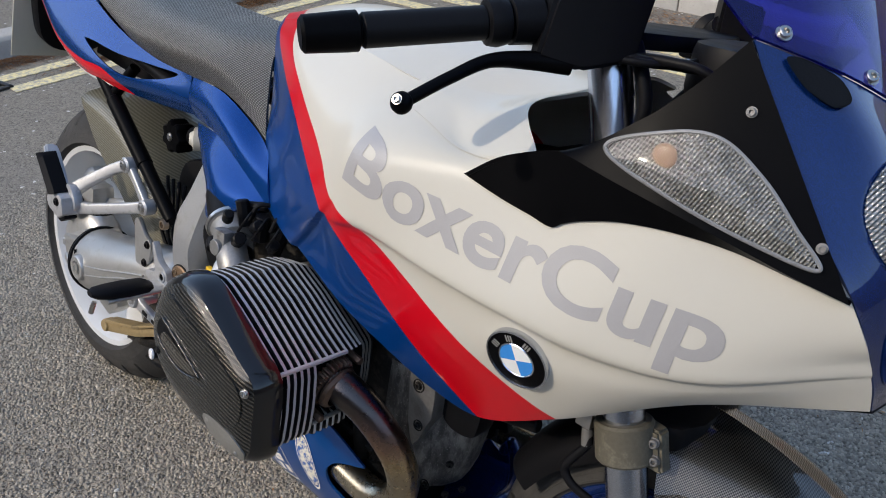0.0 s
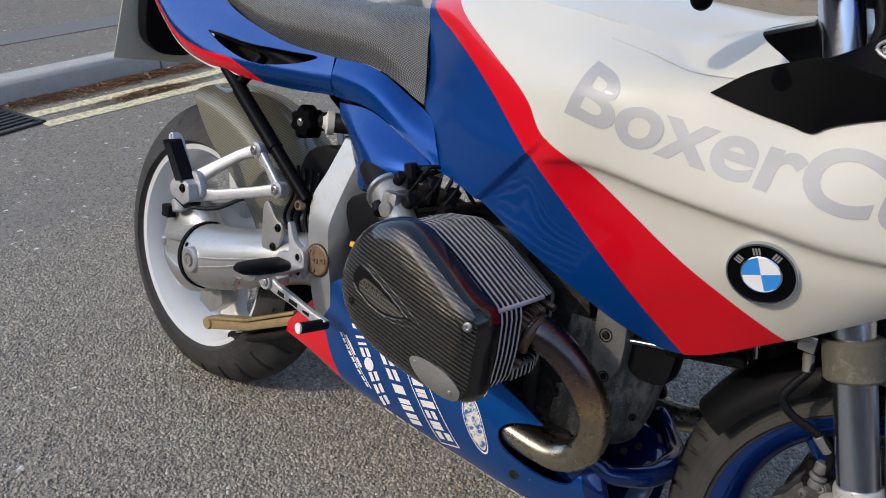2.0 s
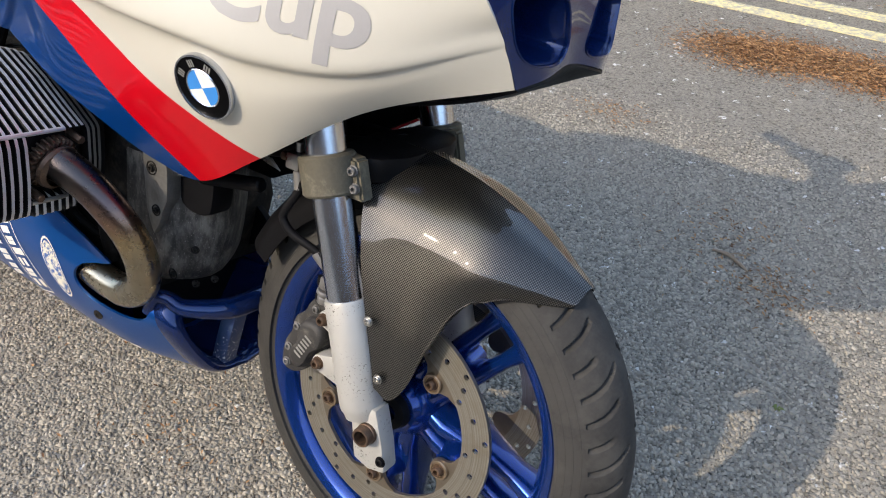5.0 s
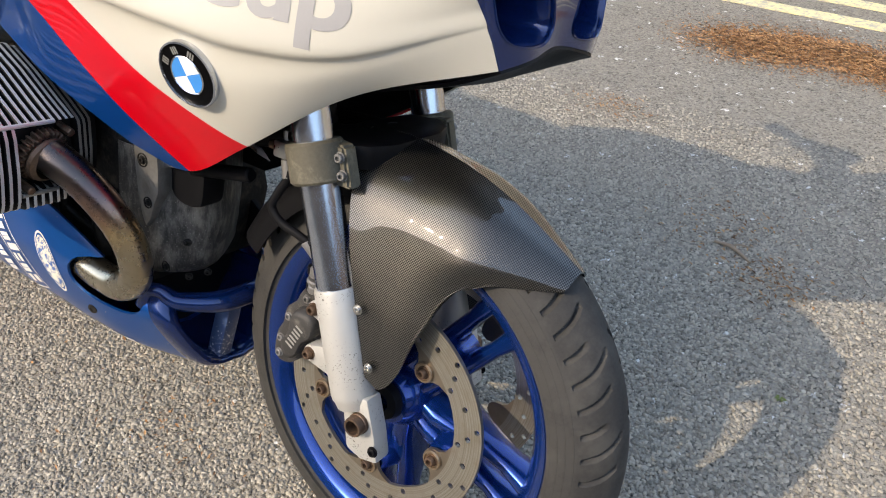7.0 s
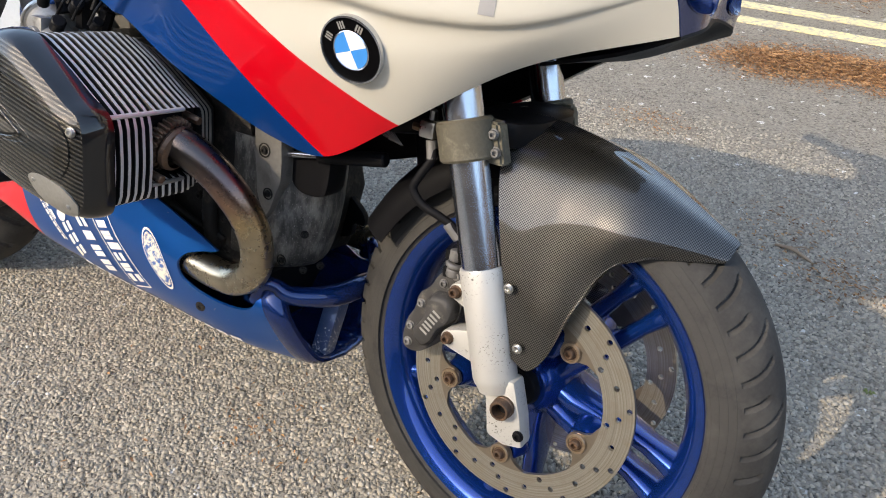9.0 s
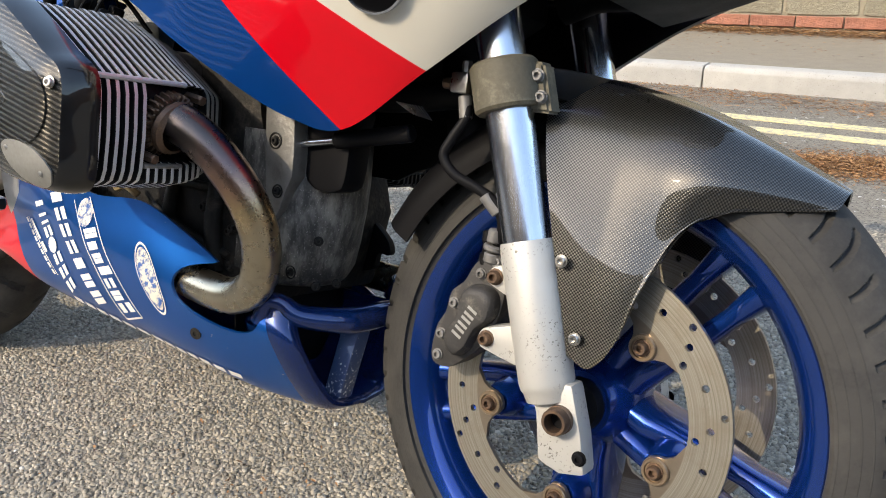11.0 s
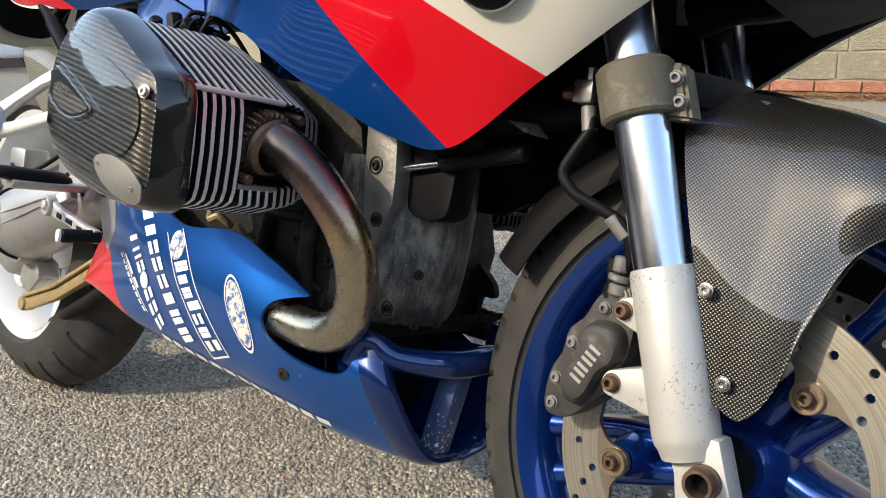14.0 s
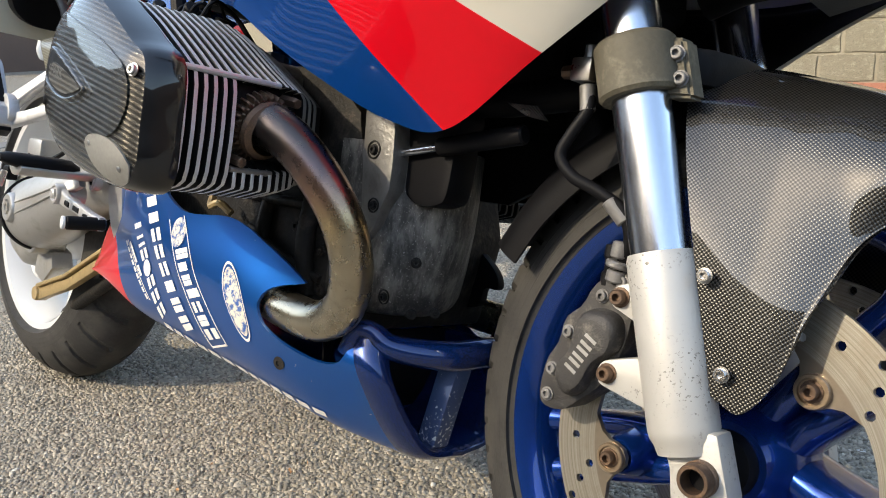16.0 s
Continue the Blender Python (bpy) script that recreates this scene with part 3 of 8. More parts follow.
def build_front_wheel():
    c = (-0.004, 0.0, 0.299)
    wheel = new("front_wheel")
    wheel.parent = bike
    wheel.matrix_basis = Matrix.Translation((-0.006, -0.0015, 0)) @ Matrix.Translation(c) @ Matrix.Rotation(radians(-3.2), 4, "Z") @ Matrix.Translation((0.004, 0.0, -0.299))
    R, W = 0.295, 0.0585
    n, m = 1600, 60
    arcs = np.linspace(-1, 1, m)
    bm = bmesh.new()
    rings = []
    for k in range(n):
        th = 2 * math.pi * k / n
        ring = []
        for s in arcs:
            a = s * 1.36
            y = W * math.sin(a) / math.sin(1.36)
            r = R - 0.066 * (1 - math.cos(a)) / (1 - math.cos(1.36)) * 1.0
            if abs(s) < 0.72:
                q = abs(s)
                turn = th * 58 / (2 * math.pi) + (0.0 if s > 0 else 0.5) + 3.4 * q - 2.3 * q * q
                k0 = int(math.floor(turn))
                inner = (0.10, 0.34, 0.18)[k0 % 3]
                ends = min((q - inner) / 0.05, (0.66 - q) / 0.05, 1.0)
                groove = 1.0 - abs(turn - k0 - 0.5) / 0.125
                if groove > 0 and ends > 0:
                    r -= 0.0070 * min(1.0, groove * 2.4) * ends
            ring.append(bm.verts.new((c[0] + r * math.cos(th), y, c[2] + r * math.sin(th))))
        for y, r in ((W * 0.93, 0.2285), (W * 0.86, 0.222), (-W * 0.86, 0.222), (-W * 0.93, 0.2285)):
            ring.append(bm.verts.new((c[0] + r * math.cos(th), y, c[2] + r * math.sin(th))))
        rings.append(ring)
    for a, b in zip(rings, rings[1:] + rings[:1]):
        for i in range(len(a)):
            j = (i + 1) % len(a)
            bm.faces.new((a[i], a[j], b[j], b[i]))
    part("tyre", bm, tyre_rubber("front_tyre_rubber", -0.004, 0.299, 0.2285), wheel, "worn black sports tyre with curved grooves", sharp=30)
    prof = [(0.226, -0.050), (0.223, -0.053), (0.214, -0.050), (0.208, -0.046), (0.196, -0.030), (0.193, 0.0), (0.196, 0.030), (0.208, 0.046), (0.214, 0.050), (0.223, 0.053), (0.226, 0.050), (0.222, 0.044), (0.206, 0.036), (0.2, 0.0), (0.206, -0.036), (0.222, -0.044)]
    rim = part("rim", lathe(prof, c, (0, 1, 0), 120, closed=True), M_WHEEL_BLUE, wheel, "glossy deep blue cast wheel")
    for k in range(5):
        a = radians(52 + 72 * k)
        bm = bmesh.new()
        for side in (-1, 1):
            rings = []
            for f, w, d, off in ((0.030, 0.016, 0.036, 0.012), (0.060, 0.016, 0.040, 0.013), (0.085, 0.0145, 0.036, 0.017), (0.115, 0.0118, 0.027, 0.021), (0.16, 0.0105, 0.021, 0.023), (0.199, 0.015, 0.028, 0.025)):
                o, t = V(math.cos(a), 0, math.sin(a)), V(-math.sin(a), 0, math.cos(a))
                mid = V(*c) + o * f + t * (side * off)
                ring = []
                for q in np.linspace(0, 2 * math.pi, 20, endpoint=False):
                    ring.append(mid + t * (w * math.copysign(abs(math.cos(q)) ** 0.75, math.cos(q))) + V(0, d * math.copysign(abs(math.sin(q)) ** 0.75, math.sin(q)) - 0.004, 0))
                rings.append(ring)
            skin(rings, True, bm)
        boss = lathe([(0, -0.064), (0.0145, -0.064), (0.0165, -0.060), (0.024, -0.03), (0.024, 0.01), (0.0, 0.01)], V(*c) + V(math.cos(a), 0, math.sin(a)) * 0.0965, (0, 1, 0), 14)
        boss.to_mesh(tmp := bpy.data.meshes.new("tmp"))
        bm.from_mesh(tmp)
        bpy.data.meshes.remove(tmp)
        part("spoke", bm, M_WHEEL_BLUE, wheel)
    hub = part("hub", lathe([(0, -0.060), (0.033, -0.060), (0.037, -0.054), (0.048, -0.036), (0.052, 0.0), (0.042, 0.03), (0.034, 0.052), (0.03, 0.058), (0, 0.058)], c, (0, 1, 0), 40), M_WHEEL_BLUE, wheel)
    part("seal", lathe([(0.012, -0.072), (0.024, -0.070), (0.027, -0.06), (0.027, -0.055), (0.012, -0.055)], c, (0, 1, 0), 28), M_RUBBER, wheel)
    disc = part("brake_disc", drilled_disc(), M_DISC, wheel, "drilled steel brake disc")
    disc.matrix_basis = pose(c[0], -0.070, c[2])
    other = again(disc, pose(c[0], 0.070, c[2]))
    first = None
    for k in range(5):
        a = radians(52 + 72 * k)
        p = V(*c) + V(math.cos(a), 0, math.sin(a)) * 0.0965
        if first is None:
            bm = lathe([(0.0130, 0), (0.0130, -0.0035), (0.0122, -0.0045), (0.0100, -0.0045), (0.0096, -0.0025), (0, -0.0025)], (0, 0, 0), (0, 1, 0), 22)
            first = part("disc_bush", bm, M_BUSH, wheel, "bronzed floating disc bush")
            first.matrix_basis = Matrix.Translation((p.x, -0.0725, p.z))
        else:
            again(first, Matrix.Translation((p.x, -0.0725, p.z)))
        hex_bolt("disc_bolt", (p.x, -0.0745, p.z), (0, -1, 0), 0.0064, wheel, M_RUST, "rusty disc bolt", h=0.008)


def drilled_disc(r0=0.114, r1=0.1525, cols=66, rows=3, thick=0.005):
    """A ring of cells, some of them drilled, with five lugs inside."""
    bm = bmesh.new()
    cache = {}

    def vert(r, a, y):
        key = (round(r, 6), round(a % (2 * math.pi), 5), y)
        if key not in cache:
            cache[key] = bm.verts.new((r * math.cos(a), y, r * math.sin(a)))
        return cache[key]

    step = 2 * math.pi / cols
    rr = np.linspace(r0, r1, rows + 1)
    for y in (-thick / 2, thick / 2):
        for j in range(rows):
            for i in range(cols):
                a0, a1, ra, rb = i * step, (i + 1) * step, rr[j], rr[j + 1]
                am, rm = (a0 + a1) / 2, (ra + rb) / 2
                ring = [vert(ra, a0, y), vert(ra, am, y), vert(ra, a1, y), vert(rm, a1, y), vert(rb, a1, y), vert(rb, am, y), vert(rb, a0, y), vert(rm, a0, y)]
                if (i + j * 2) % 6 in (0, ) or (i + j * 2) % 6 == 3 and j == 1:
                    hole = [(rm + 0.0038 * math.cos(w), am + 0.0038 * math.sin(w) / rm) for w in (math.pi * 1.25, math.pi, math.pi * 0.75, math.pi * 0.5, math.pi * 0.25, 0, -math.pi * 0.25, -math.pi * 0.5)]
                    inner = [vert(h[0], h[1], y) for h in hole]
                    for q in range(8):
                        bm.faces.new((ring[q], ring[(q + 1) % 8], inner[(q + 1) % 8], inner[q]))
                    if y > 0:
                        low = [vert(h[0], h[1], -thick / 2) for h in hole]
                        for q in range(8):
                            bm.faces.new((inner[q], inner[(q + 1) % 8], low[(q + 1) % 8], low[q]))
                else:
                    bm.faces.new(ring)
    half = step / 2
    spans = [(round((radians(52 + 72 * k) - 0.34) / half), round((radians(52 + 72 * k) + 0.34) / half)) for k in range(5)]
    at_lug = {h % (2 * cols) for lo, hi in spans for h in range(lo, hi)}
    for i in range(cols):
        for r in (r0, r1):
            for h in (0, 0.5):
                a0, a1 = (i + h) * step, (i + h + 0.5) * step
                if r == r0 and int(2 * (i + h)) in at_lug:
                    continue
                bm.faces.new((vert(r, a0, -thick / 2), vert(r, a1, -thick / 2), vert(r, a1, thick / 2), vert(r, a0, thick / 2)))
    for k in range(5):
        a = radians(52 + 72 * k)
        h0, h1 = spans[k]
        pts = [(a - 0.21, 0.106), (a - 0.155, 0.0985), (a - 0.135, 0.092), (a - 0.08, 0.0845), (a, 0.0825), (a + 0.08, 0.0845), (a + 0.135, 0.092), (a + 0.155, 0.0985), (a + 0.21, 0.106)]
        both = []
        for y in (-thick / 2, thick / 2):
            inner = [vert(r, t, y) for t, r in pts]
            base = [vert(r0, h * half, y) for h in range(h1, h0 - 1, -1)]
            bm.faces.new(inner + base)
            both.append([base[-1]] + inner + [base[0]])
        lo, hi = both
        for q in range(len(lo) - 1):
            bm.faces.new((lo[q], lo[q + 1], hi[q + 1], hi[q]))
    return bm


build_front_wheel()


def build_rear_wheel():
    c = (-1.395, 0.0, 0.3176)
    wheel = new("rear_wheel")
    wheel.parent = bike
    R, W = 0.3176, 0.086
    n, m = 640, 44
    bm = bmesh.new()
    rings = []
    for k in range(n):
        th = 2 * math.pi * k / n
        ring = []
        for s in np.linspace(-1, 1, m):
            a = s * 1.36
            y = W * math.sin(a) / math.sin(1.36)
            r = R - 0.088 * (1 - math.cos(a)) / (1 - math.cos(1.36))
            ph = (th * 26 / (2 * math.pi) + (0.0 if s > 0 else 0.5)) % 1.0
            if abs(ph - 0.5 - 0.6 * (abs(s) - 0.4)) < 0.075 and 0.14 < abs(s) < 0.68:
                r -= 0.005
            ring.append(bm.verts.new((c[0] + r * math.cos(th), y, c[2] + r * math.sin(th))))
        for y, r in ((W * 0.93, 0.2275), (W * 0.86, 0.222), (-W * 0.86, 0.222), (-W * 0.93, 0.2275)):
            ring.append(bm.verts.new((c[0] + r * math.cos(th), y, c[2] + r * math.sin(th))))
        rings.append(ring)
    for a, b in zip(rings, rings[1:] + rings[:1]):
        for i in range(len(a)):
            j = (i + 1) % len(a)
            bm.faces.new((a[i], a[j], b[j], b[i]))
    part("tyre", bm, tyre_rubber("rear_tyre_rubber", -1.395, 0.3176, 0.2275), wheel, "wide black rear tyre", sharp=30)
    prof = [(0.227, -0.072), (0.224, -0.075), (0.212, -0.073), (0.204, -0.060), (0.196, -0.040), (0.188, 0.0), (0.196, 0.04), (0.212, 0.073), (0.224, 0.075), (0.227, 0.072), (0.222, 0.064), (0.2, 0.03), (0.196, 0.0), (0.205, -0.035), (0.222, -0.064)]
    part("rim", lathe(prof, c, (0, 1, 0), 120, closed=True), M_RIM_WHITE, wheel, "white painted cast wheel")
    for k in range(5):
        a = radians(-70 + 72 * k)
        bm = bmesh.new()
        rings = []
        for f, w, d, y in ((0.05, 0.030, 0.02, 0.02), (0.10, 0.030, 0.018, 0.01), (0.15, 0.034, 0.018, -0.005), (0.198, 0.046, 0.022, -0.012)):
            o, t = V(math.cos(a), 0, math.sin(a)), V(-math.sin(a), 0, math.cos(a))
            rings.append([V(*c) + o * f + t * (w * math.copysign(abs(math.cos(q)) ** 0.5, math.cos(q))) + V(0, y + d * math.copysign(abs(math.sin(q)) ** 0.5, math.sin(q)), 0) for q in np.linspace(0, 2 * math.pi, 14, endpoint=False)])
        part("spoke", skin(rings, True, bm), M_RIM_WHITE, wheel)
    part("hub", lathe([(0, -0.05), (0.07, -0.05), (0.085, -0.02), (0.09, 0.03), (0.05, 0.06), (0, 0.06)], c, (0, 1, 0), 40), M_RIM_WHITE, wheel)


build_rear_wheel()


FORK_TOP, FORK_LOW = V(-0.1449, -0.113, 0.69), V(-0.0065, -0.113, 0.262)


def fork_at(z, y=-0.113):
    f = (z - FORK_LOW.z) / (FORK_TOP.z - FORK_LOW.z)
    p = FORK_LOW.lerp(FORK_TOP, f)
    return V(p.x, y, p.z)


def build_fork():
    for s in (-1, 1):
        y = 0.113 * s
        leg = new("fork_leg")
        leg.parent = bike
        axis = (FORK_TOP - FORK_LOW).normalized()
        part("stanchion", rod(fork_at(0.42, y), fork_at(1.0, y), 0.0232, 40), M_CHROME, leg, "bright chrome fork tube")
        low, top = fork_at(0.318, y), fork_at(0.455, y)
        h = (top - low).length
        prof = [(0, -0.006), (0.0215, -0.006), (0.0235, 0.002), (0.0258, 0.006), (0.0268, 0.012), (0.0268, h * 0.97), (0.0255, h), (0.0233, h), (0.0233, h - 0.01)]
        part("slider", lathe(prof, low, axis, 44), M_SLIDER, leg, "pitted silver fork slider")
        clow, ctop = fork_at(0.572, y), fork_at(0.616, y)
        h = (ctop - clow).length
        part("clamp", lathe([(0.0232, 0), (0.0300, 0), (0.0325, 0.003), (0.0325, h - 0.003), (0.0300, h), (0.0232, h)], clow, axis, 40), M_CLAMP, leg, "weathered grey-brown clamp")
    bridge = prism([(-0.10, -0.105), (-0.068, -0.080), (-0.055, -0.045), (-0.055, 0.045), (-0.068, 0.080), (-0.10, 0.105), (-0.13, 0.08), (-0.14, 0.0), (-0.13, -0.08)], 0.588, 0.618, 0.006, 2, "xy")
    part("fork_bridge", bridge, M_BLACK, bike, "black fork bridge")


build_fork()


COVER = []


def solid_of(bm):
    bm.verts.index_update()
    out = [v.co.copy() for v in bm.verts], [[v.index for v in f.verts] for f in bm.faces]
    bm.free()
    return out


def one_fin(outline, ease=0.008):
    """A cast fin: tapered, with a rounded bare edge and eased corners."""
    p = np.array(outline)
    k = len(p)
    eased = []
    for i in range(k):
        a, b, c = p[i - 1], p[i], p[(i + 1) % k]
        u, w = (a - b) / np.linalg.norm(a - b), (c - b) / np.linalg.norm(c - b)
        for t in (0.0, 0.5, 1.0):
            eased.append(b + ease * ((1 - t) ** 2 * u + t**2 * w))
    eased = np.array(eased)
    mid = eased.mean(axis=0)
    away = (eased - mid) / np.linalg.norm(eased - mid, axis=1, keepdims=True)
    rings = [[(q[0], y, q[1]) for q in eased - away * inset] for y, inset in ((-0.0034, 0.016), (-0.0028, 0.0024), (-0.0020, 0.0003), (0.0020, 0.0003), (0.0028, 0.0024), (0.0034, 0.016))]
    bm = skin(rings)
    bm.faces.ensure_lookup_table()
    m = len(eased)
    for f in bm.faces[2 * m : 3 * m]:
        f.material_index = 1
    return bm


def build_engine():
    engine = new("engine")
    engine.parent = bike
    outline = [(-0.455, 0.556), (-0.452, 0.50), (-0.456, 0.452), (-0.50, 0.440), (-0.60, 0.452), (-0.665, 0.480), (-0.690, 0.530), (-0.672, 0.590), (-0.635, 0.622), (-0.59, 0.630), (-0.54, 0.607), (-0.49, 0.578)]
    for s in (-1, 1):
        head = new("cylinder")
        head.parent = engine
        tagged(head, "finned black cylinder with bare fin edges")
        inner = [((x + 0.565) * 0.72 - 0.565, (z - 0.530) * 0.72 + 0.530) for x, z in outline]
        core = prism(inner, s * 0.13, s * 0.312, 0.004)
        part("core", core, M_FIN, head)
        first = None
        # Right edges are pale, darker on the three inmost fins; left edges stay black.
        for k in range(17):
            y = s * (0.146 + 0.0102 * k)
            if first is None:
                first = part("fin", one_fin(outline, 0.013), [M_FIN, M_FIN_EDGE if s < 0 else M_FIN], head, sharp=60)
                dull = part("fin", one_fin(outline), [M_FIN, M_FIN_EDGE_DARK if s < 0 else M_FIN], head, sharp=60)
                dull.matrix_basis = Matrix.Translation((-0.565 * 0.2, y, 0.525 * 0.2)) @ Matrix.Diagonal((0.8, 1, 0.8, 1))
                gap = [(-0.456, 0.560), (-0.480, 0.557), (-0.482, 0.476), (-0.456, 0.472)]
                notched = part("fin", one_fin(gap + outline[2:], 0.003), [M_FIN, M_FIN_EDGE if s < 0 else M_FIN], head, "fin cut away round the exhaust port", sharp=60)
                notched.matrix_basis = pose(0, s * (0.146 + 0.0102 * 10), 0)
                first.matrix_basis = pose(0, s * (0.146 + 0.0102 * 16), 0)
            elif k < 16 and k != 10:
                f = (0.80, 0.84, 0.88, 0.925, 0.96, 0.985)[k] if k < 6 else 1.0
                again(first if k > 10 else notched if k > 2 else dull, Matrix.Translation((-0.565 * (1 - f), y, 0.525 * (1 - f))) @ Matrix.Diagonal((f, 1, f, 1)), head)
        ring = smooth_outline(outline, 48)
        mid = np.array([-0.575, 0.533])
        rings = []
        for y, f, dx, dz in ((0.309, 0.99, 0, 0), (0.312, 1.030, 0, 0), (0.322, 1.032, 0, 0), (0.334, 1.012, 0, 0), (0.3425, 0.975, 0.001, 0), (0.3470, 0.935, 0.003, 0), (0.3480, 0.915, 0.003, 0), (0.3515, 0.865, 0.005, 0), (0.3548, 0.77, 0.007, 0.0), (0.3575, 0.6, 0.008, 0.0), (0.3588, 0.3, 0.008, 0)):
            rings.append([(mid[0] + (p[0] - mid[0]) * f + dx, s * y, mid[1] + (p[1] - mid[1]) * f + dz) for p in ring])
        if s < 0:
            COVER.append(BVHTree.FromPolygons(*solid_of(skin(rings))))
        cover = skin(rings)
        cover.faces.ensure_lookup_table()
        for f in cover.faces[: 5 * len(ring)]:
            f.material_index = 1
        part("valve_cover", cover, [M_TWILL, M_COVER_BLACK], head, "glossy carbon fibre valve cover guard with a black rim", sharp=28)
    crank = prism([(-0.86, 0.33), (-0.70, 0.30), (-0.42, 0.31), (-0.40, 0.42), (-0.44, 0.55), (-0.50, 0.60), (-0.70, 0.60), (-0.86, 0.55)], -0.115, 0.115, 0.012)
    part("crankcase", crank, M_DARK, engine, "sooty engine block")
    # front cover: a rounded drum, narrower at its foot
    rings = []
    for z, f, fwd in ((0.336, 0.90, -0.030), (0.340, 0.96, -0.018), (0.352, 1.0, -0.008), (0.385, 1.0, 0.004), (0.430, 1.0, 0.012), (0.470, 1.0, 0.014), (0.520, 1.0, 0.012)):
        loop = [(-0.46, -0.116), (-0.415, -0.1155), (-0.397, -0.113), (-0.384, -0.104), (-0.366, -0.088), (-0.353, -0.070), (-0.347, -0.048), (-0.353, -0.022), (-0.372, 0.010), (-0.398, 0.045), (-0.425, 0.075), (-0.46, 0.09)]
        rings.append([(x + fwd * (x + 0.46) / 0.12, y * f, z) for x, y in loop])
    part("front_cover", skin(rings), M_FRONT_COVER, engine, "chalky black engine front cover")
    lug = prism([(-0.424, 0.560), (-0.395, 0.558), (-0.377, 0.545), (-0.374, 0.53), (-0.371, 0.50), (-0.371, 0.472), (-0.380, 0.452), (-0.386, 0.432), (-0.397, 0.414), (-0.405, 0.43), (-0.412, 0.45), (-0.416, 0.478), (-0.420, 0.51)], -0.122, -0.092, 0.005)
    part("front_casting", lug, M_SCUFFED, engine, "scuffed grey engine casting")
    for x, z, r in ((-0.401, 0.510, 0.0085), (-0.391, 0.453, 0.007), (-0.372, 0.360, 0.007)):
        y = -0.122 if z > 0.4 else -0.108
        part("bolt_recess", lathe([(r * 1.15, 0), (r * 1.15, 0.0012), (r * 1.0, 0.0016), (r * 0.95, 0.0)], (x, y, z), (0, -1, 0), 20), M_DARK, engine)
        hex_bolt("case_bolt", (x, y, z), (0, -1, 0), r * 0.55, engine, M_DARK, h=0.004)
    for x, y, z in ((-0.352, -0.085, 0.345), (-0.342, -0.06, 0.348), (-0.350, -0.09, 0.40)):
        hex_bolt("case_bolt", (x, y, z), (0.7, -0.7, 0), 0.0045, engine, M_DARK, h=0.004)
    part("horn_box", prism(smooth_outline([(-0.392, 0.560), (-0.386, 0.51), (-0.378, 0.478), (-0.362, 0.463), (-0.345, 0.459), (-0.324, 0.462), (-0.312, 0.475), (-0.309, 0.53), (-0.312, 0.56)], 36), -0.100, -0.062, 0.008), M_BLACK, engine, "black plastic box")


build_engine()


def build_exhaust():
    pipe = [(-0.470, -0.222, 0.520), (-0.440, -0.215, 0.514), (-0.408, -0.200, 0.490), (-0.378, -0.180, 0.447), (-0.368, -0.163, 0.400), (-0.382, -0.150, 0.352), (-0.420, -0.146, 0.325), (-0.480, -0.142, 0.322), (-0.56, -0.135, 0.33)]
    far = [(-0.40, -0.222, 0.520), (-0.365, -0.215, 0.514), (-0.318, -0.195, 0.490), (-0.289, -0.170, 0.447), (-0.285, -0.157, 0.400), (-0.300, -0.150, 0.352), (-0.338, -0.146, 0.325), (-0.42, -0.142, 0.318), (-0.56, -0.135, 0.33)]
    for s in (1, -1):
        bm = tube([(x, y * s, z) for x, y, z in (pipe if s > 0 else far)], [0.0235, 0.0235, 0.0225, 0.022, 0.022, 0.022, 0.022, 0.022, 0.022], 24, 48)
        part("exhaust_header", bm, M_PIPE, bike, "heat-tinted bronze exhaust header")


build_exhaust()


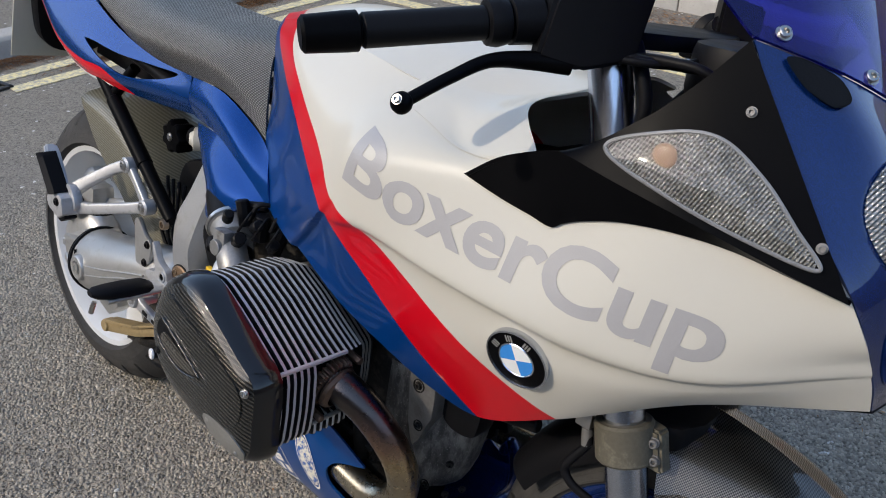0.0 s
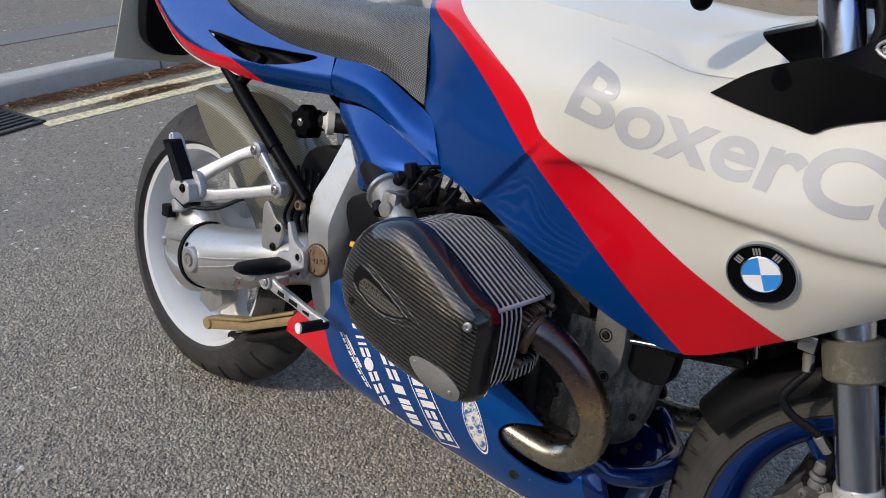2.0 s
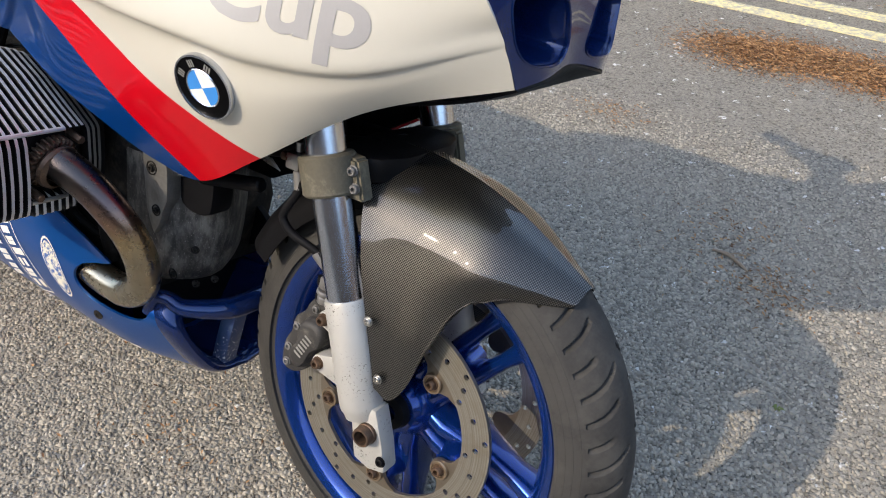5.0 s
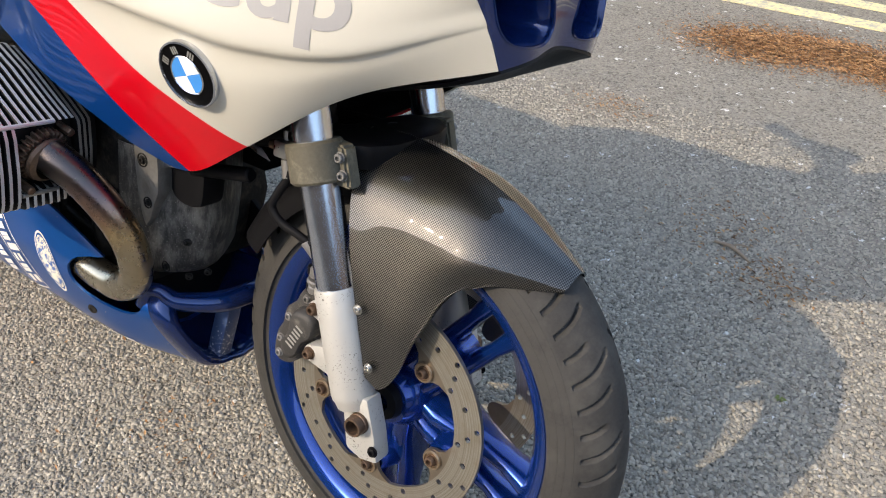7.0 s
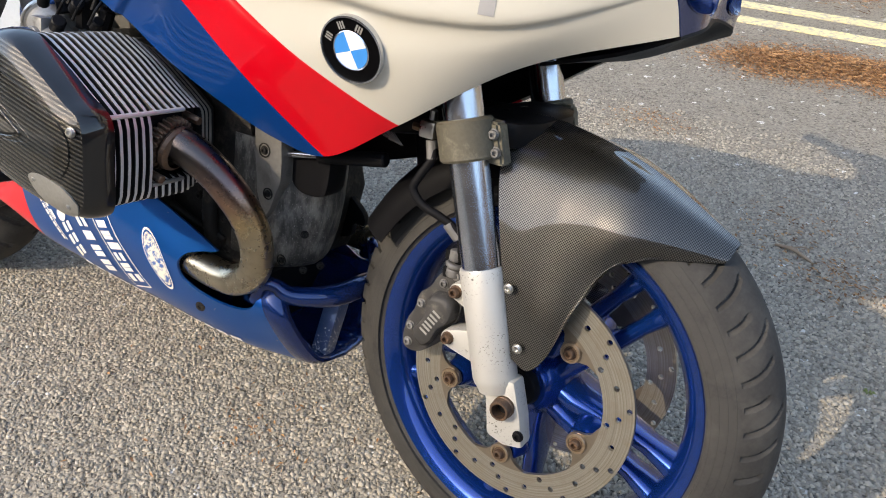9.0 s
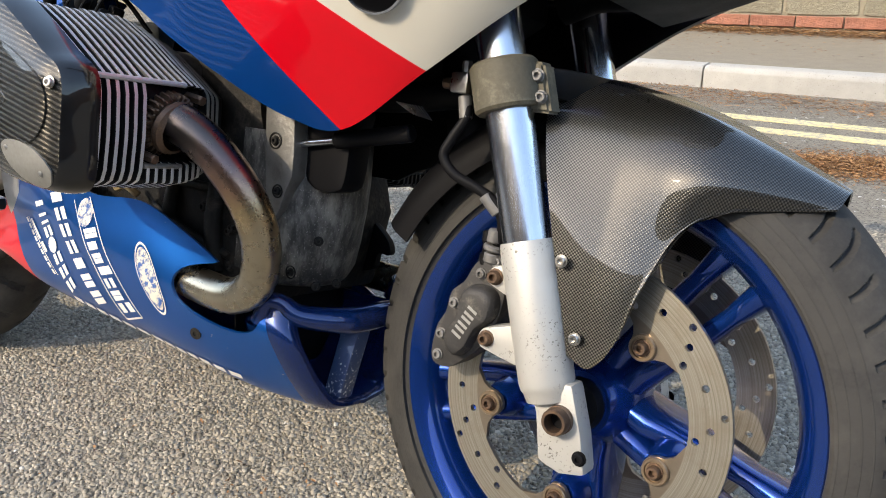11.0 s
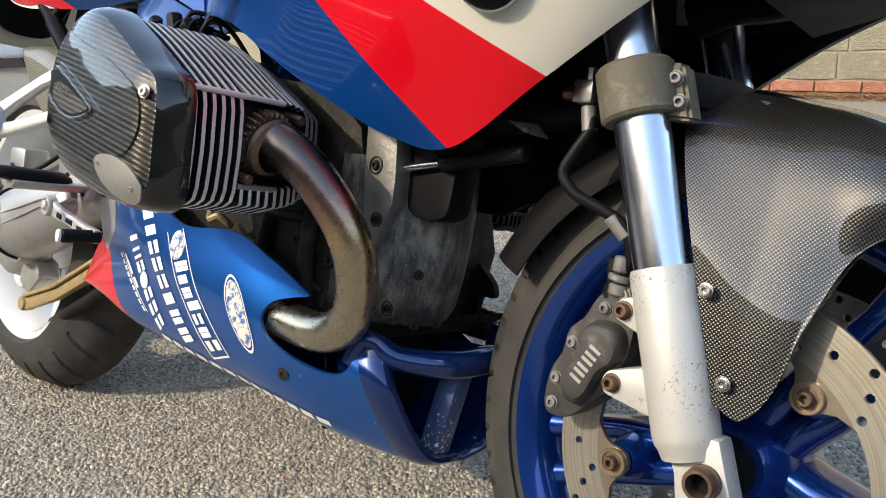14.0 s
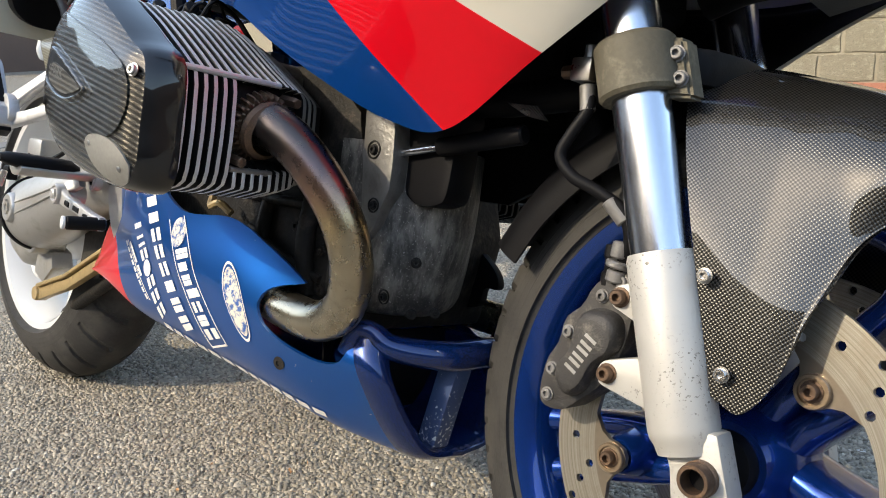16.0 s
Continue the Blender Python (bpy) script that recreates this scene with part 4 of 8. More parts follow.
def build_front_fender():
    crest = [(0.184, 0.0, 0.540), (0.10, 0.0, 0.580), (0.045, 0.0, 0.599), (0.0, 0.0, 0.609), (-0.055, 0.0, 0.618), (-0.10, 0.0, 0.618)]
    shoulder = [(0.183, -0.012, 0.536), (0.100, -0.042, 0.569), (0.045, -0.048, 0.587), (-0.005, -0.050, 0.595), (-0.055, -0.050, 0.603), (-0.095, -0.048, 0.608)]
    flank = [(0.181, -0.024, 0.528), (0.092, -0.073, 0.535), (0.040, -0.082, 0.540), (0.0, -0.086, 0.548), (-0.042, -0.088, 0.56), (-0.08, -0.088, 0.575)]
    leg = [(0.179, -0.028, 0.524), (0.083, -0.074, 0.506), (0.051, -0.092, 0.470), (0.025, -0.106, 0.445), (-0.012, -0.112, 0.458), (-0.055, -0.112, 0.50)]
    foot = [(0.178, -0.028, 0.522), (0.079, -0.076, 0.500), (0.045, -0.102, 0.435), (0.031, -0.112, 0.380), (0.012, -0.117, 0.353), (-0.010, -0.119, 0.360)]
    guard = net([crest, shoulder, flank, leg, foot], 48, 36)
    reach = np.clip(guard[:, :, 0] / 0.18, 0, 1)
    guard[:, :, 0] -= 0.002 * reach
    bm = shell(guard, 0.003)
    other = mirror(bm)
    for sheet in (bm, other):
        for v in sheet.verts:
            v.co.y -= 0.095 * max(0.0, v.co.x)
    part("front_fender", bm, M_WEAVE, bike, "woven carbon fibre front mudguard")
    part("front_fender", other, M_WEAVE, bike)
    rear = [[(-0.004 + r * math.cos(a), y, 0.299 + r * math.sin(a)) for a in np.linspace(radians(104), radians(155.5 - 2.5 * abs(y) / 0.066), 6)] for y, r in ((-0.0675, 0.264), (-0.066, 0.284), (-0.050, 0.302), (-0.025, 0.311), (0.0, 0.314), (0.025, 0.311), (0.050, 0.302), (0.066, 0.284), (0.0675, 0.264))]
    part("rear_fender_flap", shell(net(rear, 24, 18), 0.003), M_BLACK, bike, "black rear half of the front mudguard")


build_front_fender()


# ---- surfaces to lay decals and fittings on ----
def surface_of(grid):
    g = np.array(grid)
    nv, nu = g.shape[:2]
    verts = [Vector(p) for p in g.reshape(-1, 3)]
    polys = [(j * nu + i, j * nu + i + 1, (j + 1) * nu + i + 1, (j + 1) * nu + i) for j in range(nv - 1) for i in range(nu - 1)]
    return BVHTree.FromPolygons(verts, polys)


def drop(tree, x, z, off=0.001, away=-1.0):
    """The place on a flank at x and z, seen from the right-hand side, a little proud of it."""
    hit, nrm, _, _ = tree.ray_cast(Vector((x, away, z)), Vector((0, 1, 0)))
    if hit is None:
        hit, nrm, _, _ = tree.find_nearest(Vector((x, -0.18, z)))
    if nrm.y > 0:
        nrm = -nrm
    return hit + nrm * off


def lay(bm, tree, off=0.0012, pitch=0.009, weld=False):
    """Cuts a flat outline (in x and z) into small pieces and lays it on a surface."""
    if weld:
        bmesh.ops.remove_doubles(bm, verts=bm.verts, dist=1e-5)
    xs, zs = [v.co.x for v in bm.verts], [v.co.z for v in bm.verts]
    for axis, lo, hi in ((0, min(xs), max(xs)), (2, min(zs), max(zs))):
        for c in np.arange(lo + pitch, hi, pitch):
            nrm, co = [0, 0, 0], [0, 0, 0]
            nrm[axis], co[axis] = 1, float(c)
            bmesh.ops.bisect_plane(bm, geom=bm.verts[:] + bm.edges[:] + bm.faces[:], plane_co=co, plane_no=nrm)
    for v in bm.verts:
        v.co = drop(tree, v.co.x, v.co.z, off)
    return bm


def flat(*outlines):
    bm = bmesh.new()
    for o in outlines:
        bm.faces.new([bm.verts.new((x, 0, z)) for x, z in o])
    return bm


def quad_on(a, b, c, d, s0, s1, t0, t1):
    """A rectangle inside the quad a b c d: s along a to d, t from a to b."""
    a, b, c, d = (np.array(q) for q in (a, b, c, d))
    at = lambda s, t: tuple((a * (1 - s) + d * s) * (1 - t) + (b * (1 - s) + c * s) * t)
    return [at(s0, t0), at(s1, t0), at(s1, t1), at(s0, t1)]


def cut_sheet(grid, outlines, thick, axes=(0, 2), where=None):
    """A sheet from a grid with clean openings cut along closed outlines (in two axes), then given thickness."""
    g = np.array(grid)
    nv, nu = g.shape[:2]
    bm = bmesh.new()
    vs = [[bm.verts.new(p) for p in row] for row in g]
    for j in range(nv - 1):
        for i in range(nu - 1):
            bm.faces.new((vs[j][i], vs[j][i + 1], vs[j + 1][i + 1], vs[j + 1][i]))
    a0, a1 = axes
    where = where or (lambda c: True)
    for outline in outlines:
        k = len(outline)
        for q in range(k):
            (x1, z1), (x2, z2) = outline[q], outline[(q + 1) % k]
            lo, hi = (min(x1, x2) - 1e-4, min(z1, z2) - 1e-4), (max(x1, x2) + 1e-4, max(z1, z2) + 1e-4)
            near = []
            for f in bm.faces:
                if not where(f.calc_center_median()):
                    continue
                us, ws = [v.co[a0] for v in f.verts], [v.co[a1] for v in f.verts]
                if max(us) > lo[0] and min(us) < hi[0] and max(ws) > lo[1] and min(ws) < hi[1]:
                    near.append(f)
            co, no = [0, 0, 0], [0, 0, 0]
            co[a0], co[a1], no[a0], no[a1] = x1, z1, z2 - z1, x1 - x2
            geom = list({e for f in near for e in f.edges}) + list({v for f in near for v in f.verts}) + near
            bmesh.ops.bisect_plane(bm, geom=geom, dist=1e-6, plane_co=co, plane_no=no)

        def inside(x, z):
            c = False
            for q in range(k):
                (x1, z1), (x2, z2) = outline[q], outline[(q + 1) % k]
                if (z1 > z) != (z2 > z) and x < (x2 - x1) * (z - z1) / (z2 - z1) + x1:
                    c = not c
            return c

        gone = [f for f in bm.faces if where(c := f.calc_center_median()) and inside(c[a0], c[a1])]
        bmesh.ops.delete(bm, geom=gone, context="FACES")
    bmesh.ops.recalc_face_normals(bm, faces=bm.faces)
    bmesh.ops.solidify(bm, geom=bm.faces[:], thickness=thick)
    return bm


BODY_TREE = surface_of(BODY)


# ---- bodywork ----
def thicken(bm, w):
    """Grows flat letters outwards by w along their outline."""
    rim = [e for e in bm.edges if len(e.link_faces) == 1]
    push = collections.defaultdict(list)
    for e in rim:
        a, b = e.verts
        d = (b.co - a.co).normalized()
        out = Vector((d.y, -d.x, 0))
        if out.dot((a.co + b.co) / 2 - e.link_faces[0].calc_center_median()) < 0:
            out = -out
        for v in e.verts:
            push[v].append(out)
    grown = {}
    for v, outs in push.items():
        m = sum(outs, Vector()).normalized()
        grown[v] = bm.verts.new(v.co + m * (w / max(0.5, m.dot(outs[0]))))
    for e in rim:
        a, b = e.verts
        bm.faces.new((a, b, grown[b], grown[a]))


def build_lettering():
    data = bpy.data.curves.new("word", "FONT")
    data.body, data.size, data.resolution_u = "BoxerCup", 1.0, 5
    ob = new("word", data)
    dg = bpy.context.evaluated_depsgraph_get()
    mesh = ob.evaluated_get(dg).to_mesh()
    bm = bmesh.new()
    bm.from_mesh(mesh)
    bpy.data.objects.remove(ob)
    bmesh.ops.remove_doubles(bm, verts=bm.verts, dist=0.0005)
    thicken(bm, 0.026)
    xs = [v.co.x for v in bm.verts]
    cap = 0.72
    base = lambda x: float(np.interp(x, (-0.445, -0.378, -0.30, -0.226, -0.131, -0.03), (0.797, 0.778, 0.772, 0.765, 0.757, 0.754)))
    x0, x1 = min(xs), max(xs)
    for v in bm.verts:
        x = -0.447 + (v.co.x - x0) / (x1 - x0) * 0.424
        x += (0.006 * v.co.y / cap) - 0.011 * (1 - v.co.y / cap) * max(0.0, 1 - (x + 0.447) / 0.06)
        v.co = Vector((x, 0, base(x) + 0.002 + v.co.y / cap * 0.063))
    part("lettering", lay(bm, BODY_TREE, 0.0006, 0.005), M_GREY_DECAL, fairing, "pale grey lettering", smooth=False)


build_lettering()


def build_badge():
    at = drop(BODY_TREE, -0.208, 0.678, 0)
    hit, nrm, _, _ = BODY_TREE.find_nearest(at)
    if nrm.y > 0:
        nrm = -nrm
    badge = new("badge")
    badge.parent = bike
    tagged(badge, "round enamel badge with a chrome ring")
    z = nrm
    x = (V(1, 0, 0.33) - z * V(1, 0, 0.33).dot(z)).normalized()
    y = z.cross(x)
    m = Matrix((x, y, z)).transposed().to_4x4()
    m.translation = at
    R = 0.0365

    def lift(bm):
        bmesh.ops.transform(bm, matrix=m, verts=bm.verts)
        return bm

    part("ring", lift(lathe([(R * 0.93, 0.003), (R * 0.95, 0.0055), (R, 0.005), (R * 1.01, 0.002), (R, -0.002)], (0, 0, 0), (0, 0, 1), 48)), M_CHROME, badge, "chrome ring")
    part("band", lift(lathe([(R * 0.56, 0.0042), (R * 0.94, 0.0035), (R * 0.94, -0.001)], (0, 0, 0), (0, 0, 1), 48)), M_SATIN_BLACK, badge, "black enamel band")
    for k in range(4):
        bm = bmesh.new()
        c = bm.verts.new((0, 0, 0.0052))
        arc = [bm.verts.new((R * 0.55 * math.cos(a), R * 0.55 * math.sin(a), 0.0046)) for a in np.linspace(k * math.pi / 2, (k + 1) * math.pi / 2, 10)]
        for a, b in zip(arc, arc[1:]):
            bm.faces.new((c, a, b))
        part("quarter", lift(bm), M_DECAL if k % 2 == 0 else M_SKY, badge, "" if k % 2 == 0 else "light blue enamel quarter")
    part("inner_ring", lift(lathe([(R * 0.54, 0.0046), (R * 0.56, 0.0056), (R * 0.59, 0.0046)], (0, 0, 0), (0, 0, 1), 40)), M_CHROME, badge)
    for deg in (135, 90, 45):
        a = radians(deg)
        for d in (-0.0030, 0.0, 0.0030):
            bm = bmesh.new()
            o, t = V(math.cos(a), math.sin(a), 0), V(-math.sin(a), math.cos(a), 0)
            q = [o * (R * 0.75 + u * 0.0040) + t * (d + w * 0.0010) + V(0, 0, 0.0052) for u, w in ((-1, -1), (1, -1), (1, 1), (-1, 1))]
            bm.faces.new([bm.verts.new(p) for p in q])
            part("mark", lift(bm), M_ALU, badge, smooth=False)


M_SKY = paint("sky_blue_enamel", (0.03, 0.25, 0.68))
build_badge()


def build_black_panel():
    low = [(-0.303, 0.848), (-0.258, 0.838), (-0.222, 0.832), (-0.198, 0.828), (-0.186, 0.8355), (-0.170, 0.843), (-0.135, 0.8545), (-0.088, 0.861), (-0.040, 0.860), (0.010, 0.852), (0.053, 0.846)]
    fold = [(-0.303, 0.849), (-0.270, 0.868), (-0.240, 0.886), (-0.213, 0.902), (-0.195, 0.898), (-0.170, 0.893), (-0.135, 0.886), (-0.088, 0.877), (-0.040, 0.866), (0.008, 0.855), (0.052, 0.847)]
    high = [(-0.302, 0.850), (-0.270, 0.870), (-0.242, 0.888), (-0.215, 0.905), (-0.196, 0.917), (-0.180, 0.929), (-0.158, 0.943), (-0.138, 0.955), (-0.112, 0.980), (-0.098, 0.999), (-0.080, 1.026)]
    rows = []
    for row, off in ((low, 0.003), (fold, 0.013), (high, 0.004)):
        rows.append([drop(BODY_TREE, x, z, off) for x, z in row])
    for r in rows:
        r[0] = rows[0][0]
    lowers = net(rows[:2], 90, 10)
    uppers = net([rows[1], rows[2]], 90, 10)
    grid = np.vstack([lowers, uppers[1:]])
    panel = part("headlamp_panel", shell(grid, 0.004), M_SATIN_BLACK, bike, "satin black panel round the indicator", sharp=25)
    tree = surface_of(grid)
    ring = smooth_outline([(-0.162, 0.914), (-0.118, 0.939), (-0.076, 0.946), (-0.035, 0.924), (0.000, 0.893), (0.025, 0.868), (-0.024, 0.874), (-0.095, 0.891)], 48)
    mid = ring.mean(0)
    lens = new("indicator")
    lens.parent = panel
    tagged(lens, "clear ribbed indicator lens with an amber bulb")

    def patch(f, off, dome=0.0):
        bm = bmesh.new()
        rings = []
        for g in (1.0, 0.8, 0.55, 0.3):
            rings.append([bm.verts.new(drop(tree, *(mid + (p - mid) * f * g), off + dome * (1 - g * g))) for p in ring])
        c = bm.verts.new(drop(tree, *mid, off + dome))
        for a, b in zip(rings, rings[1:]):
            for i in range(48):
                bm.faces.new((a[i], a[(i + 1) % 48], b[(i + 1) % 48], b[i]))
        for i in range(48):
            bm.faces.new((rings[-1][i], rings[-1][(i + 1) % 48], c))
        return bm

    part("reflector", patch(0.98, 0.0015), M_REFLECT, lens, "silver ribbed reflector")
    glass = part("lens", patch(1.0, 0.004, 0.004), M_CLEAR, lens)
    glass.visible_shadow = False
    rim = [drop(tree, *(mid + (p - mid) * 1.02), 0.003) for p in ring] 
    rim.append(rim[0])
    part("gasket", tube([tuple(p) for p in rim], 0.0019, 8, 96), M_LENS_RIM, lens)
    at = drop(tree, -0.112, 0.921, 0.001)
    part("bulb", lathe([(0, 0.0025), (0.008, 0.002), (0.0110, 0.0008), (0.0115, 0)], at, (0.05, -1, 0.1), 20), M_AMBER, lens, "amber bulb")
    for x, z in ((-0.060, 0.972), (0.023, 0.884)):
        p = drop(tree, x, z, 0.001)
        hex_bolt("panel_screw", p, (0.1, -1, 0.15), 0.0036, panel, M_CASE)


def glassy(name, tint, rough=0.02, through=1.0, ribs=0.0):
    n = Nodes(name)
    n.set(Base_Color=tint, Roughness=rough, Transmission_Weight=through, IOR=1.45)
    if ribs:
        x, y, z = n.xyz()
        n.bump(n.math("SINE", n.math("MULTIPLY", n.math("SUBTRACT", x, n.math("MULTIPLY", z, 0.4)), 2 * math.pi / ribs)), 0.5, 0.0012)
    return n.mat


M_CLEAR = glassy("clear_lens", (0.96, 0.97, 0.97), 0.05)
M_SCREEN = glassy("blue_screen", (0.03, 0.035, 0.42), 0.03, 0.95)
M_AMBER = plain("amber_bulb", (0.24, 0.125, 0.055), 0.4, coat=0.2, grain=110, vary=0.6)
M_LENS_RIM = plain("lens_rim", (0.22, 0.22, 0.22), 0.3, coat=0.5)


def ribbed_reflector():
    n = Nodes("ribbed_reflector")
    x, y, z = n.xyz()
    a = n.math("SINE", n.math("MULTIPLY", n.math("SUBTRACT", x, n.math("MULTIPLY", z, 0.35)), 2 * math.pi / 0.0032))
    b = n.math("SINE", n.math("MULTIPLY", n.math("ADD", z, n.math("MULTIPLY", x, 0.2)), 2 * math.pi / 0.0040))
    n.set(Base_Color=n.mix(n.step(n.noise(45, 5, 0.7), 0.35, 0.7), (0.34, 0.345, 0.34), (0.70, 0.71, 0.71)), Metallic=0.45, Roughness=0.24)
    n.bump(n.math("ADD", a, n.math("MULTIPLY", b, 0.8)), 0.9, 0.0016)
    return n.mat


M_REFLECT = ribbed_reflector()
build_black_panel()


def build_nose():
    edge = [(0.090, -0.107, 0.741), (0.084, -0.130, 0.779), (0.056, -0.166, 0.846), (-0.014, -0.180, 0.930), (-0.079, -0.176, 1.026)]
    mid = [(0.099, -0.064, 0.750), (0.098, -0.080, 0.795), (0.081, -0.108, 0.860), (0.036, -0.118, 0.945), (-0.017, -0.118, 1.008)]
    centre = [(0.093, 0.0, 0.758), (0.094, 0.0, 0.80), (0.085, 0.0, 0.86), (0.063, 0.0, 0.93), (0.030, 0.0, 0.979)]
    left = [(x, -y, z) for x, y, z in mid], [(x, -y, z) for x, y, z in edge]
    grid = net([edge, mid, centre, *left], 48, 64)

    def mouth(s, a, f=1.0):
        """The rounded, raked outline of an air intake."""
        c, d = math.cos(a), math.sin(a)
        u, w = math.copysign(abs(c) ** 0.62, c), math.copysign(abs(d) ** 0.62, d)
        return s * (0.0775 + 0.0475 * f * u + 0.011 * f * w), 0.7985 + 0.0355 * f * w

    holes = [[mouth(s, a) for a in np.linspace(0, 2 * math.pi, 40, endpoint=False)] for s in (-1, 1)]
    nose = part("nose_fairing", cut_sheet(grid, holes, 0.004, axes=(1, 2)), M_NAVY, bike, "deep blue nose with twin air intakes")
    tree = surface_of(grid)
    for s in (-1, 1):
        rings = []
        for f, dx in ((1.045, 0.0015), (1.0, -0.003), (0.95, -0.012), (0.86, -0.035), (0.76, -0.062), (0.70, -0.10)):
            ring = []
            for a in np.linspace(0, 2 * math.pi, 40, endpoint=False):
                y, z = mouth(s, a, f)
                hit, _, _, _ = tree.ray_cast(Vector((1, y, z)), Vector((-1, 0, 0)))
                hit = hit or Vector((0.08, y, z))
                ring.append((hit.x + dx, y, z))
            rings.append(ring)
        part("intake_lip", skin(rings[:5], cap=False), M_NAVY, nose, "deep blue air intake funnel")
        part("intake_duct", skin(rings[4:], cap=False), M_BLACK, nose, "black intake duct")
        part("intake_mesh", skin([rings[-1], [(x - 0.002, y, z) for x, y, z in rings[-1]]]), M_BLACK, nose)
        bm, back = bmesh.new(), bmesh.new()
        for target, off, size in ((bm, 0.004, 1.0), (back, 0.0015, 0.97)):
            rings = []
            for g in (1.0, 0.7, 0.4, 0.1):
                ring = []
                for a in np.linspace(0, 2 * math.pi, 36, endpoint=False):
                    y, z = s * 0.087 + 0.063 * g * size * math.cos(a), 0.905 + 0.054 * g * size * math.sin(a)
                    hit, nrm, _, _ = tree.ray_cast(Vector((1, y, z)), Vector((-1, 0, 0)))
                    hit = hit or Vector((0.07, y, z))
                    ring.append(target.verts.new(hit + Vector((1, 0, 0.2)) * (off + 0.008 * (1 - g * g) * (off > 0.002))))
                rings.append(ring)
            for a, b in zip(rings, rings[1:]):
                for i in range(36):
                    target.faces.new((a[i], a[(i + 1) % 36], b[(i + 1) % 36], b[i]))
            target.faces.new(rings[-1])
        lampo = new("headlamp")
        lampo.parent = nose
        part("reflector", back, M_REFLECT, lampo)
        g = part("lens", bm, M_CLEAR, lampo, "clear headlamp lens")
        g.visible_shadow = False
    vent = smooth_outline([(-0.060, -0.157, 1.012), (-0.051, -0.149, 1.014), (-0.038, -0.140, 1.010), (-0.022, -0.129, 1.004), (-0.011, -0.126, 0.994), (-0.009, -0.131, 0.986), (-0.017, -0.143, 0.982), (-0.037, -0.153, 0.991), (-0.053, -0.157, 1.004)], 36)
    bm = bmesh.new()
    bm.faces.new([bm.verts.new(tree.find_nearest(Vector(p))[0] + Vector((0.0022, -0.0022, 0.0022))) for p in vent])
    bmesh.ops.solidify(bm, geom=bm.faces[:], thickness=0.003)
    part("nose_vent", bm, M_BLACK, nose, "black mesh vent")
    under = [[(0.089, -0.105, 0.742), (0.098, -0.06, 0.7505), (0.092, 0, 0.7585), (0.098, 0.06, 0.7505), (0.089, 0.105, 0.742)], [(0.03, -0.10, 0.715), (0.03, -0.05, 0.712), (0.03, 0, 0.71), (0.03, 0.05, 0.712), (0.03, 0.10, 0.715)], [(-0.05, -0.10, 0.69), (-0.05, -0.05, 0.69), (-0.05, 0, 0.69), (-0.05, 0.05, 0.69), (-0.05, 0.10, 0.69)]]
    part("chin_panel", shell(net(under, 12, 8), 0.004), M_BLACK, nose, "black chin underside")
    base = [(-0.080, -0.178, 1.029), (-0.016, -0.119, 1.011), (0.032, 0.0, 0.982), (-0.016, 0.119, 1.011), (-0.080, 0.178, 1.029)]
    mids = [(-0.150, -0.190, 1.085), (-0.090, -0.125, 1.10), (-0.06, 0.0, 1.11), (-0.090, 0.125, 1.10), (-0.150, 0.190, 1.085)]
    tops = [(-0.24, -0.175, 1.14), (-0.20, -0.11, 1.175), (-0.18, 0.0, 1.19), (-0.20, 0.11, 1.175), (-0.24, 0.175, 1.14)]
    g = net([base, mids, tops], 32, 20)
    screen = part("windscreen", shell(g, 0.003), M_SCREEN, bike, "blue tinted windscreen")
    screen.visible_shadow = False
    for p in ((-0.064, -0.158, 1.034), (-0.004, -0.094, 1.012), (-0.064, 0.158, 1.034), (-0.004, 0.094, 1.012)):
        q = surface_of(g).find_nearest(Vector(p))[0]
        hex_bolt("screen_bolt", q, (0.5, -0.5 if p[1] < 0 else 0.5, 0.6), 0.0056, screen)


build_nose()


